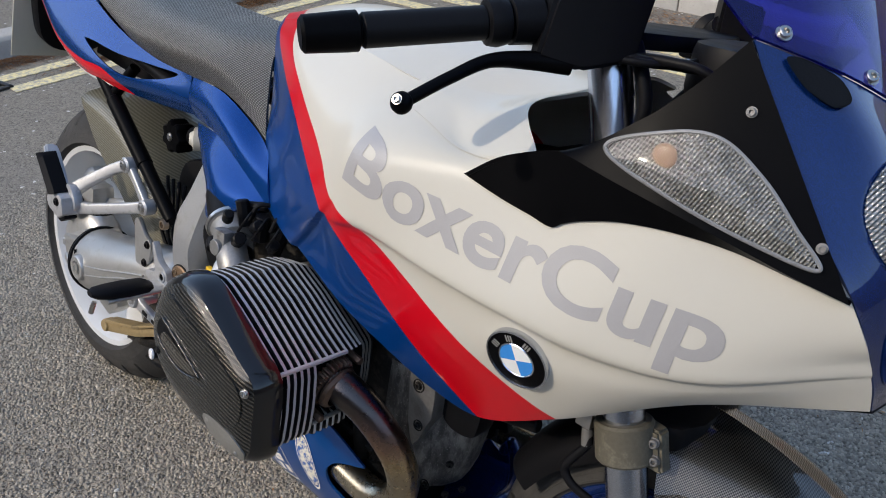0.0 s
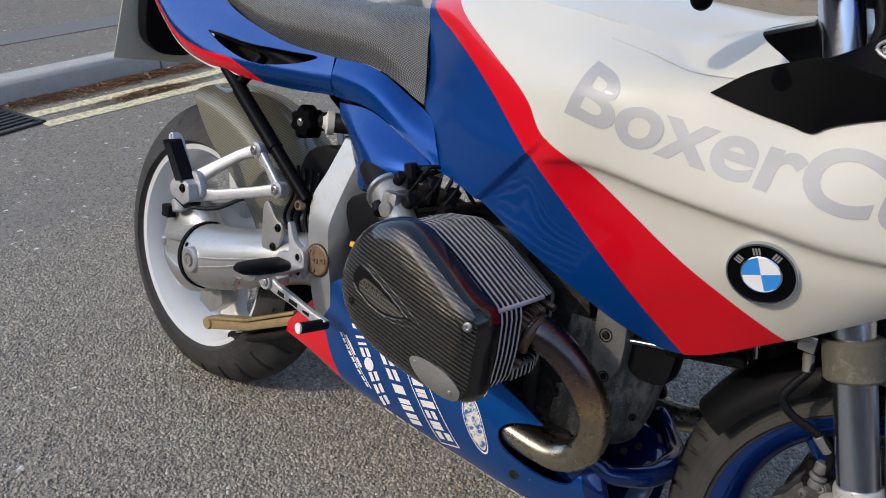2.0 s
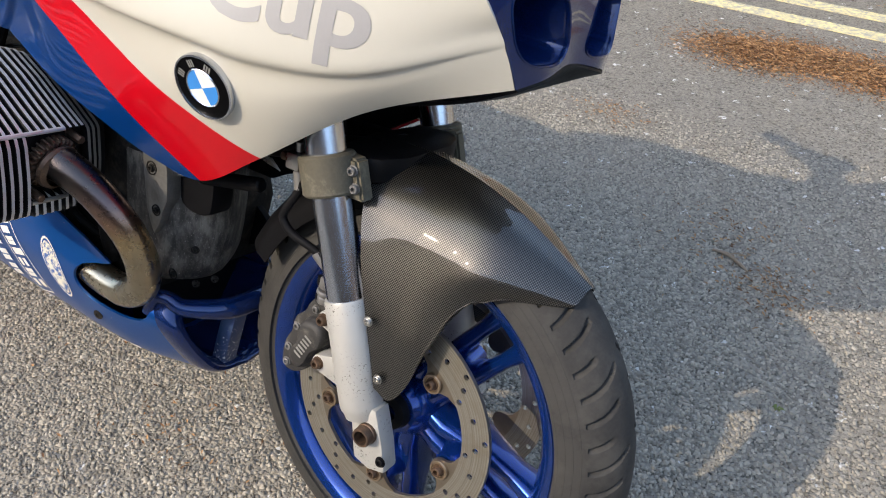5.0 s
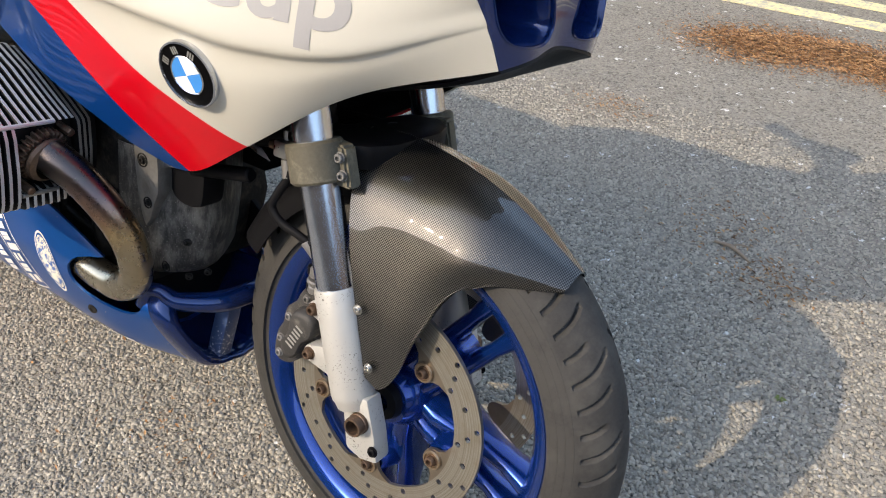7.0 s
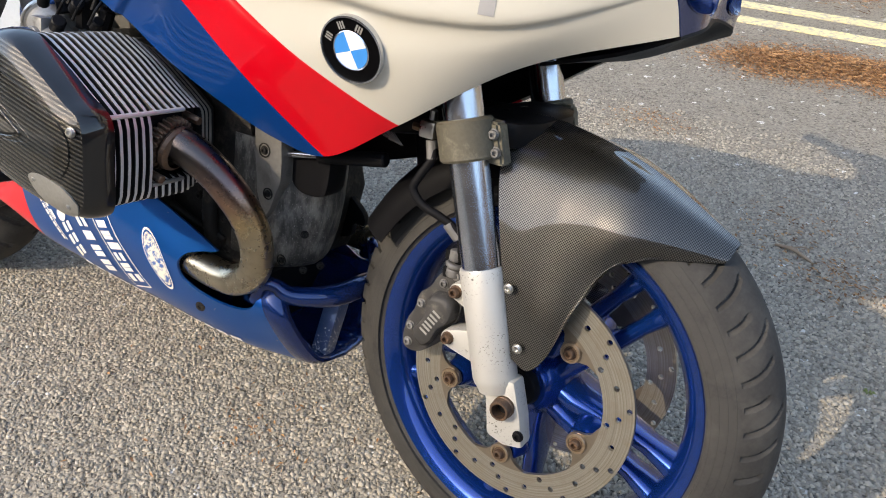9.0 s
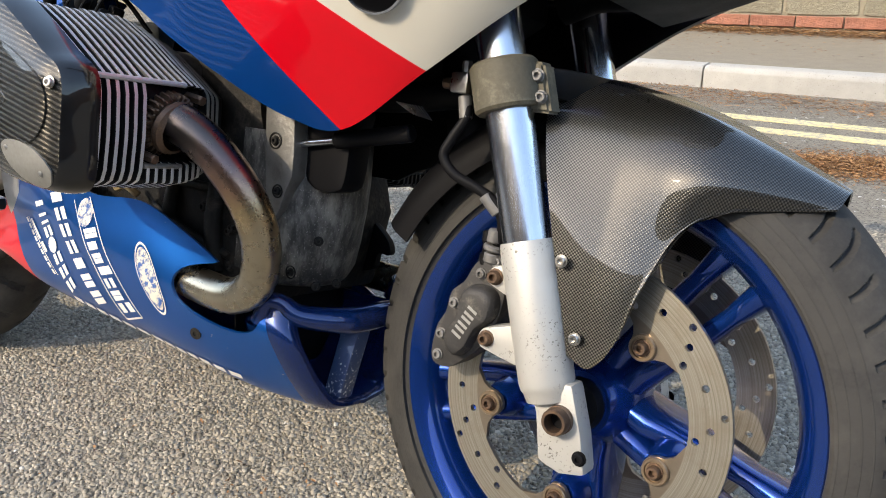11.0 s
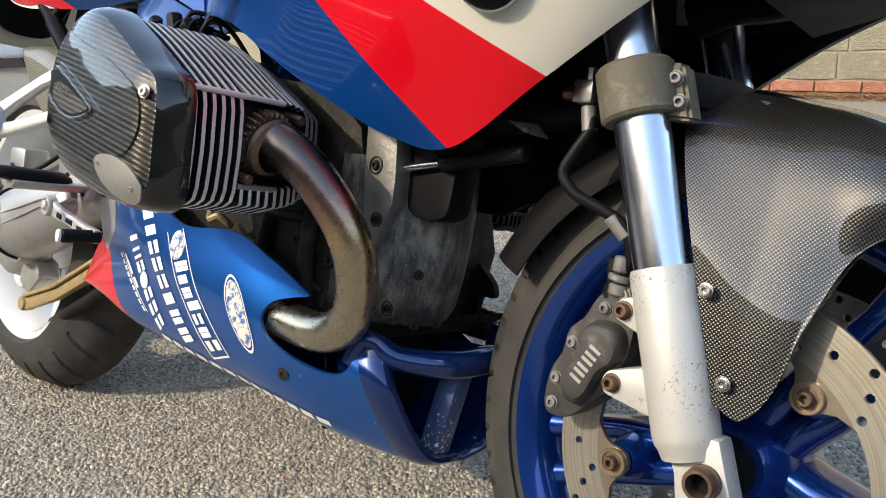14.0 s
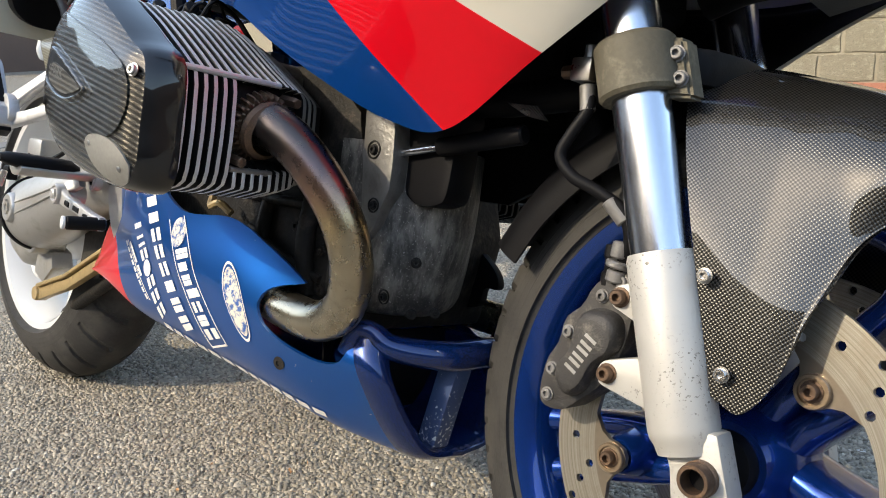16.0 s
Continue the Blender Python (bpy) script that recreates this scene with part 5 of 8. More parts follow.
def build_tank():
    rim = [(-0.870, -0.030, 0.905), (-0.720, -0.090, 0.925), (-0.540, -0.140, 0.915), (-0.430, -0.150, 0.905), (-0.345, -0.125, 0.908), (-0.258, -0.098, 0.939)]
    crown = [(-0.875, 0.0, 0.908), (-0.72, 0.0, 0.955), (-0.54, 0.0, 0.962), (-0.43, 0.0, 0.955), (-0.35, 0.0, 0.95), (-0.275, 0.0, 0.945)]
    mid = [tuple((np.array(a) + np.array(b)) / 2 + np.array((0, 0, 0.008))) for a, b in zip(rim, crown)]
    flip = lambda row: [(x, -y, z) for x, y, z in row]
    part("tank_cover", shell(net([rim, mid, crown, flip(mid), flip(rim)], 30, 30), 0.004), M_BODY, bike, "white tank cover")
    for s in (1, -1):
        column = lambda x: int(np.argmin(np.abs(BODY[-1][:, 0] - x)))
        top = lambda x: tuple(BODY[-1][column(x)] + (0, -0.0004, 0.0006))
        below = lambda x: tuple(BODY[-9][column(x)] + (0, -0.0004, 0.0006))
        rows = [[below(-0.45), top(-0.45), (-0.447, -0.145, 0.908), (-0.445, -0.135, 0.911)], [below(-0.385), top(-0.385), (-0.375, -0.155, 0.899), (-0.372, -0.126, 0.911)], [below(-0.325), top(-0.325), (-0.333, -0.165, 0.901), (-0.32, -0.112, 0.920)], [below(-0.236), top(-0.236), (-0.290, -0.157, 0.918), (-0.262, -0.096, 0.940)]]
        part("tank_shoulder", shell(net([[(x, y * s, z) for x, y, z in r] for r in rows], 36, 24), 0.0004 * s), M_BODY, bike, "white tank shoulder")
    inner = [[(-0.34, -0.20, 0.85), (-0.22, -0.20, 0.85), (-0.13, -0.19, 0.88)], [(-0.36, -0.10, 0.83), (-0.22, -0.10, 0.82), (-0.10, -0.10, 0.84)], [(-0.38, 0.0, 0.84), (-0.22, 0.0, 0.83), (-0.06, 0.0, 0.85)]]
    cock = shell(net(inner, 12, 12), 0.003)
    other = mirror(cock)
    part("cockpit_lining", cock, M_BLACK, bike, "black cockpit lining")
    part("cockpit_lining", other, M_BLACK, bike)


build_tank()


def build_seat_and_tail():
    edge = [(-1.42, -0.085, 0.872), (-1.20, -0.098, 0.797), (-1.05, -0.100, 0.783), (-0.90, -0.110, 0.783), (-0.785, -0.112, 0.744)]
    side = [(-1.42, -0.110, 0.905), (-1.20, -0.127, 0.838), (-1.05, -0.130, 0.828), (-0.90, -0.126, 0.828), (-0.796, -0.105, 0.790)]
    shoulder = [(-1.42, -0.080, 0.935), (-1.20, -0.092, 0.885), (-1.05, -0.097, 0.873), (-0.93, -0.085, 0.873), (-0.832, -0.068, 0.862)]
    crown = [(-1.42, 0.0, 0.945), (-1.20, 0.0, 0.897), (-1.05, 0.0, 0.884), (-0.93, 0.0, 0.888), (-0.848, 0.0, 0.890)]
    flip = lambda row: [(x, -y, z) for x, y, z in row]
    part("seat", shell(net([edge, side, shoulder, crown, flip(shoulder), flip(side), flip(edge)], 50, 60), 0.006), M_SEAT, bike, "dark grey textured vinyl seat")
    nose = [[(-0.783, -0.112, 0.742), (-0.806, -0.088, 0.81), (-0.846, -0.055, 0.885)], [(-0.79, -0.05, 0.742), (-0.81, -0.05, 0.81), (-0.85, -0.03, 0.888)], [(-0.79, 0.0, 0.742), (-0.81, 0.0, 0.81), (-0.85, 0.0, 0.889)]]
    low = [(-0.998, -0.100, 0.720), (-1.13, -0.106, 0.711), (-1.25, -0.125, 0.713), (-1.336, -0.128, 0.717), (-1.44, -0.120, 0.738), (-1.53, -0.110, 0.787), (-1.62, -0.095, 0.845)]
    belly = [(-1.00, -0.112, 0.745), (-1.13, -0.122, 0.742), (-1.25, -0.136, 0.745), (-1.336, -0.139, 0.752), (-1.44, -0.134, 0.778), (-1.53, -0.122, 0.825), (-1.62, -0.105, 0.875)]
    high = [(-1.005, -0.104, 0.784), (-1.13, -0.104, 0.790), (-1.25, -0.104, 0.815), (-1.336, -0.102, 0.845), (-1.44, -0.095, 0.882), (-1.53, -0.085, 0.905), (-1.62, -0.07, 0.920)]
    opening = smooth_outline([(-1.335, 0.781), (-1.27, 0.758), (-1.19, 0.744), (-1.10, 0.757), (-1.045, 0.778), (-1.12, 0.777), (-1.22, 0.776), (-1.31, 0.783)], 48)
    tail = cut_sheet(net([low, belly, high], 80, 20), [[tuple(q) for q in opening]], 0.004)
    other = mirror(tail)
    t = part("tail_fairing", tail, M_TAIL, bike, "metallic blue tail with a red lower band")
    part("tail_fairing", other, M_TAIL, bike)
    back = [high, [(x - 0.01, 0.0, z + 0.02) for x, y, z in high], flip(high)]
    part("tail_top", shell(net([[p for p in r[3:]] for r in back], 16, 12), 0.004), M_BLUE, bike)
    part("tail_inner", shell(net([[(-1.03, -0.07, 0.79), (-1.2, -0.07, 0.80), (-1.4, -0.06, 0.84)], [(-1.03, -0.07, 0.735), (-1.2, -0.075, 0.728), (-1.4, -0.075, 0.742)]], 10, 4), 0.003), M_BLACK, bike, "black inner tail")
    top = [(-1.000, -0.104, 0.784), (-0.90, -0.112, 0.782), (-0.805, -0.114, 0.748), (-0.745, -0.133, 0.730)]
    mid = [(-0.998, -0.113, 0.750), (-0.89, -0.130, 0.752), (-0.79, -0.142, 0.722), (-0.715, -0.155, 0.700)]
    low = [(-0.994, -0.102, 0.719), (-0.88, -0.132, 0.720), (-0.77, -0.153, 0.692), (-0.69, -0.166, 0.664)]
    bm = shell(net([low, mid, top], 30, 16), 0.004)
    other = mirror(bm)
    part("seat_side_panel", bm, M_BLUE, bike, "metallic blue panel below the seat")
    part("seat_side_panel", other, M_BLUE, bike)
    top = [(-0.980, -0.104, 0.712), (-0.88, -0.128, 0.716), (-0.775, -0.149, 0.690), (-0.700, -0.160, 0.664)]
    bulge = [(-0.965, -0.112, 0.690), (-0.885, -0.150, 0.675), (-0.800, -0.172, 0.660), (-0.708, -0.166, 0.662)]
    flare = [(-0.948, -0.106, 0.668), (-0.880, -0.148, 0.640), (-0.815, -0.178, 0.622), (-0.715, -0.168, 0.662)]
    low = [(-0.935, -0.105, 0.650), (-0.880, -0.140, 0.618), (-0.832, -0.166, 0.598), (-0.722, -0.152, 0.662)]
    back = [(-0.93, -0.06, 0.64), (-0.88, -0.09, 0.61), (-0.83, -0.11, 0.59), (-0.73, -0.10, 0.655)]
    bm = shell(net([back, low, flare, bulge, top], 30, 28), 0.004)
    other = mirror(bm)
    part("airbox_cover", bm, M_BLUE, bike, "metallic blue air intake cover")
    part("airbox_cover", other, M_BLUE, bike)
    # number plate and mudguard
    plate = new("rear_plate")
    plate.parent = bike
    plate.matrix_basis = pose(-1.66, -0.018, 0.76, 0, 12, 0)
    tagged(plate, "cream number plate behind a black mudguard")
    bm = prism([(-0.115, -0.085), (0.115, -0.085), (0.115, 0.085), (-0.115, 0.085)], -0.0015, 0.0015, 0.001, 1, "yz")
    part("plate", bm, M_PLATE, plate, "cream plate")
    bm = bmesh.new()
    for k in range(7):
        y = -0.09 + 0.026 * k
        bm.faces.new([bm.verts.new((-0.003, y + a * 0.009, b * 0.032)) for a, b in ((-1, -1), (1, -1), (1, 1), (-1, 1))])
    part("plate_bars", bm, M_BLACK, plate, smooth=False)
    part("mudguard", prism(smooth_outline([(-0.075, 0.12), (-0.08, 0.0), (-0.05, -0.045), (0.0, -0.055), (0.05, -0.045), (0.08, 0.0), (0.075, 0.12)], 30), 0.012, 0.05, 0.008, 2, "yz"), M_BLACK, plate, "black rounded mudguard")


M_PLATE = plain("cream_plate", (0.62, 0.58, 0.46), 0.4, coat=0.3, grain=30, vary=0.08)


def tail_paint():
    n = Nodes("tail_paint")
    x, y, z = n.xyz()
    low = n.curve(n.math("ADD", x, 1.65), (0.0, 0.37), (0.12, 0.288), (0.21, 0.239), (0.314, 0.217), (0.40, 0.213), (0.45, 0.195), (0.52, 0.16), (1.0, 0.1))
    h = n.math("SUBTRACT", n.math("SUBTRACT", z, 0.5), low)
    red = n.math("SUBTRACT", 1.0, n.step(h, 0.0285, 0.0295))
    white = n.math("SUBTRACT", 1.0, n.step(h, 0.003, 0.0038))
    col = n.mix(white, n.mix(red, (0.0, 0.048, 0.215), RED), (0.75, 0.74, 0.72))
    n.set(Base_Color=col, Metallic=n.math("MULTIPLY", n.math("SUBTRACT", 1.0, red), 0.55), Roughness=0.26, Coat_Weight=0.3, Coat_Roughness=0.03)
    return n.mat


def seat_vinyl():
    n = Nodes("dimpled_vinyl")
    x, y, z = n.xyz()
    a = n.math("SINE", n.math("MULTIPLY", n.math("ADD", x, n.math("MULTIPLY", z, 0.6)), 2 * math.pi / 0.0055))
    b = n.math("SINE", n.math("MULTIPLY", n.math("SUBTRACT", n.math("ADD", z, n.math("MULTIPLY", y, 0.8)), n.math("MULTIPLY", x, 0.5)), 2 * math.pi / 0.0055))
    w = n.math("MULTIPLY", a, b)
    # The pale tone on the dimples puts the seat's sheen into its colour.
    n.set(Base_Color=n.mix(n.step(w, -0.3, 0.9), (0.030, 0.030, 0.029), (0.25, 0.245, 0.225)), Roughness=n.math("ADD", 0.30, n.math("MULTIPLY", n.noise(20), 0.2)))
    n.bump(w, 0.6, 0.001)
    return n.mat


M_TAIL, M_SEAT = tail_paint(), seat_vinyl()
build_seat_and_tail()


def block_shape(quad, s0, s1, t0, t1, pick, thin=0.26):
    """A plain letter-sized mark: a block, a pair of upright bars or a pair of level bars."""
    w = s1 - s0
    cut = lambda a, b, c, d: quad_on(*quad, s0 + w * a, s0 + w * b, t0 + (t1 - t0) * c, t0 + (t1 - t0) * d)
    if pick % 3 == 0:
        return [cut(0.06, 0.06 + 2.1 * thin, 0.0, 1.0)]
    if pick % 3 == 1:
        return [cut(0.0, thin * 1.2, 0.0, 1.0), cut(0.86 - thin * 1.2, 0.86, 0.0, 1.0)]
    return [cut(0.0, 0.84, 0.0, 0.38), cut(0.0, 0.84, 0.60, 1.0)]


def block_row(quad, cells, count, t0, t1, seed, thin=0.26):
    """One shape for each letter of a worn sponsor mark."""
    rng = random.Random(seed)
    return [block_shape(quad, (k + 0.08) / count, (k + 0.98) / count, t0, t1, rng.randrange(12), thin) for k in cells]


def build_belly_pan():
    top = [(-1.030, -0.120, 0.290), (-0.955, -0.137, 0.362), (-0.880, -0.150, 0.430), (-0.800, -0.160, 0.446), (-0.690, -0.170, 0.408), (-0.580, -0.166, 0.412), (-0.505, -0.160, 0.388), (-0.445, -0.153, 0.360), (-0.392, -0.126, 0.318)]
    side = [(-1.025, -0.125, 0.280), (-0.94, -0.142, 0.32), (-0.86, -0.157, 0.345), (-0.78, -0.166, 0.345), (-0.68, -0.174, 0.325), (-0.58, -0.174, 0.318), (-0.51, -0.168, 0.305), (-0.445, -0.155, 0.290), (-0.375, -0.127, 0.275)]
    low = [(-1.02, -0.120, 0.272), (-0.93, -0.136, 0.266), (-0.84, -0.141, 0.250), (-0.75, -0.139, 0.241), (-0.66, -0.135, 0.234), (-0.58, -0.129, 0.228), (-0.50, -0.120, 0.217), (-0.43, -0.103, 0.204), (-0.362, -0.068, 0.192)]
    mid = [(x + 0.006 * (k > 6), 0.0, z - 0.014) for k, (x, y, z) in enumerate(low)]
    grid = net([mid, low, side, top], 90, 40)
    notch = smooth_outline([(-0.380, 0.40), (-0.440, 0.3645), (-0.452, 0.3585), (-0.474, 0.353), (-0.497, 0.343), (-0.507, 0.325), (-0.497, 0.305), (-0.469, 0.291), (-0.425, 0.281), (-0.400, 0.284), (-0.389, 0.300), (-0.376, 0.35)], 60)

    pan = cut_sheet(grid, [[tuple(q) for q in notch]], 0.004, where=lambda c: c[1] < -0.09 and c[2] > 0.25)
    other = mirror(pan)
    first = part("belly_pan", pan, M_PAN, bike, "blue belly pan with white sponsor marks and a red tip")
    part("belly_pan", other, M_PAN, bike)
    tree = surface_of(grid)
    # scoop mouth
    ring = [grid[j, -1] for j in range(grid.shape[0])]
    full = [tuple(p) for p in ring[::-1]] + [(p[0], -p[1], p[2]) for p in ring[1:]]
    lips = []
    for dx, f in ((0.0, 1.0), (0.010, 0.992), (0.020, 0.968), (0.027, 0.93), (0.031, 0.88), (0.031, 0.82), (0.026, 0.77), (0.010, 0.735), (-0.03, 0.72), (-0.09, 0.71)):
        lips.append([(x + dx, y * f, 0.255 + (z - 0.255) * f) for x, y, z in full])
    part("scoop_lip", shell(lips, 0.002), M_NAVY, first, "deep blue scoop lip")
    bar = [(-0.398, -0.127, 0.296), (-0.388, -0.124, 0.322), (-0.374, -0.114, 0.322), (-0.356, -0.100, 0.309), (-0.322, -0.05, 0.305), (-0.312, 0.0, 0.309), (-0.322, 0.05, 0.305), (-0.356, 0.100, 0.309), (-0.374, 0.114, 0.322), (-0.388, 0.124, 0.322), (-0.398, 0.127, 0.296)]
    part("scoop_bar", tube(bar, [0.010, 0.010, 0.0105, 0.0135, 0.0165, 0.0165, 0.0165, 0.0135, 0.0105, 0.010, 0.010], 18, 60), M_NAVY, first, "deep blue cross bar")
    strut = prism([(-0.338, 0.312), (-0.310, 0.312), (-0.334, 0.196), (-0.362, 0.196)], -0.042, -0.016, 0.005)
    part("scoop_strut", strut, M_STRUT, first, "chipped pale blue strut")
    # Plain black sheet behind the mouth, added to keep its depth dark.
    part("scoop_shade", shell(net([[(-0.46, -0.11, 0.30), (-0.46, 0, 0.30), (-0.46, 0.11, 0.30)], [(-0.46, -0.10, 0.20), (-0.46, 0, 0.19), (-0.46, 0.10, 0.20)]], 8, 4), 0.003), M_BLACK, first, "black sheet for the shade deep in the scoop")
    hex_bolt("pan_screw", drop(tree, -0.476, 0.266, 0.0005), (0.2, -1, -0.2), 0.006, first, M_DARK, h=0.002)
    # sponsor marks as plain bars
    long_a = ((-0.800, 0.414), (-0.772, 0.421), (-0.645, 0.262), (-0.669, 0.254))
    long_b = ((-0.828, 0.374), (-0.803, 0.381), (-0.716, 0.270), (-0.735, 0.255))
    for b in block_row(long_a, range(8), 8, 0.0, 1.0, 3, 0.32) + block_row(long_b, (0, 1, 2, 4, 5, 6), 7, 0.02, 0.92, 5, 0.20):
        part("sponsor_mark", lay(flat(*b), tree), M_DECAL, first, smooth=False)
    dot = [quad_on(*long_b, 3.45 / 7, 3.5 / 7, 0.4, 0.5)[0]]
    circle = [(dot[0][0] + 0.0115 * math.cos(a), dot[0][1] + 0.0115 * math.sin(a)) for a in np.linspace(0, 2 * math.pi, 20, endpoint=False)]
    part("sponsor_mark", lay(flat(circle), tree), M_DECAL, first, smooth=False)
    thin = ((-0.856, 0.344), (-0.838, 0.351), (-0.756, 0.281), (-0.772, 0.275))
    blocks = [quad_on(*thin, 0.0, 1.0, 0.42, 0.52)] + [quad_on(*thin, k / 9, (k + 0.75) / 9, 0.0, 0.28) for k in range(9)] + [quad_on(*thin, 0.05, 0.4, 0.62, 0.9), quad_on(*thin, 0.45, 0.62, 0.6, 0.95)]
    for b in blocks:
        part("sponsor_mark", lay(flat(b), tree), M_DECAL, first, smooth=False)
    box = ((-0.716, 0.392), (-0.680, 0.402), (-0.572, 0.262), (-0.613, 0.249))
    frame_lines = [quad_on(*box, 0, 1, 0, 0.04), quad_on(*box, 0, 1, 0.96, 1), quad_on(*box, 0.985, 1, 0.05, 0.95)]
    letters = [block_shape(box, 0.25 + 0.102 * k, 0.343 + 0.102 * k, 0.16, 0.86 if k in (0, 3, 6) else 0.68, (1, 0, 4, 3, 2, 1, 5)[k], 0.34) for k in range(7)]
    for b in letters:
        part("sponsor_mark", lay(flat(*b), tree), M_DECAL, first, smooth=False)
    for b in frame_lines:
        part("sponsor_mark", lay(flat(b), tree), M_DECAL, first, smooth=False)
    mid_c = quad_on(*box, 0.12, 0.2, 0.5, 0.6)[0]
    disc = [(mid_c[0] + 0.017 * math.cos(a), mid_c[1] + 0.019 * math.sin(a)) for a in np.linspace(0, 2 * math.pi, 24, endpoint=False)]
    part("sponsor_mark", lay(flat(disc), tree), M_WORN_DECAL, first, "worn white disc", smooth=False)
    c, a, b = np.array((-0.546, 0.321)), np.array((0.0225, -0.042)), np.array((0.0150, 0.0065))
    ell = lambda f: [tuple(c + f * (a * math.cos(t) + b * math.sin(t))) for t in np.linspace(0, 2 * math.pi, 32, endpoint=False)]
    outer, inner = ell(1.0), ell(0.93)
    part("oval_mark", lay(flat(*[[outer[i], outer[(i + 1) % 32], inner[(i + 1) % 32], inner[i]] for i in range(32)]), tree, weld=True), M_DECAL, first, smooth=False)
    part("oval_mark", lay(flat(ell(0.86)), tree), M_WORN_DECAL, first, "worn oval mark", smooth=False)
    edge_line = np.array([(-0.738, 0.250), (-0.65, 0.242), (-0.558, 0.233), (-0.49, 0.226), (-0.416, 0.216)])
    blocks = []
    for k in range(13):
        s0, s1 = k / 13 * 0.98, (k + 0.72) / 13 * 0.98
        p = [np.array([np.interp(s, np.linspace(0, 1, 5), edge_line[:, q]) for q in (0, 1)]) for s in (s0, s1)]
        blocks.append([tuple(p[0] + (0, -0.003)), tuple(p[1] + (0, -0.003)), tuple(p[1] + (0, 0.004)), tuple(p[0] + (0, 0.004))])
    for b in blocks:
        part("sponsor_mark", lay(flat(b), tree), M_DECAL, first, smooth=False)


def pan_paint():
    n = Nodes("pan_paint")
    x, y, z = n.xyz()
    split = n.math("ADD", x, n.math("MULTIPLY", n.math("SUBTRACT", z, 0.31), 0.85))
    blue = n.step(split, -0.8845, -0.8835)
    wide = n.noise(8, 5)
    chips = n.step(n.noise(130, 2), 0.74, 0.76)
    chips = n.math("MULTIPLY", chips, n.step(x, -0.6, -0.35))
    col = n.mix(blue, RED, n.mix(wide, (0.001, 0.082, 0.34), (0.002, 0.105, 0.43)))
    col = n.mix(chips, col, (0.45, 0.45, 0.46))
    n.set(Base_Color=col, Metallic=n.math("MULTIPLY", blue, 0.72), Roughness=0.33, Specular_IOR_Level=0.15, Coat_Weight=1.0, Coat_Roughness=n.math("MULTIPLY", n.step(n.noise(60, 6, 0.7), 0.4, 0.8), 0.10))
    n.bump(n.noise(420, 2), 0.05, 0.0002)
    return n.mat


def worn_decal():
    n = Nodes("worn_decal")
    f = n.step(n.noise(120, 6, 0.7), 0.40, 0.56)
    n.set(Base_Color=n.mix(f, (0.02, 0.10, 0.36), (0.72, 0.69, 0.58)), Roughness=0.45, Coat_Weight=0.5)
    return n.mat




def chipped_blue():
    """Dull blue paint with white stone chips thickest near its foot."""
    n = Nodes("chipped_blue")
    x, y, z = n.xyz()
    low = n.math("SUBTRACT", 1.0, n.step(z, 0.20, 0.27))
    chips = n.step(n.math("ADD", n.noise(260, 3, 0.6), n.math("MULTIPLY", low, 0.10)), 0.665, 0.70)
    col = n.mix(chips, n.mix(n.noise(40, 5), (0.020, 0.045, 0.12), (0.045, 0.075, 0.16)), (0.62, 0.63, 0.62))
    n.set(Base_Color=col, Roughness=0.42, Coat_Weight=0.3)
    n.bump(chips, 0.4, 0.0006)
    return n.mat


M_STRUT = chipped_blue()
M_PAN, M_WORN_DECAL = pan_paint(), worn_decal()
build_belly_pan()


# ---- front end fittings ----
def box(lo, hi, bevel=0.003):
    return prism([(lo[0], lo[2]), (hi[0], lo[2]), (hi[0], hi[2]), (lo[0], hi[2])], lo[1], hi[1], bevel)


def join(*bms):
    """Several shapes that make one part."""
    out = bmesh.new()
    for b in bms:
        tmp = bpy.data.meshes.new("tmp")
        b.to_mesh(tmp)
        b.free()
        out.from_mesh(tmp)
        bpy.data.meshes.remove(tmp)
    return out


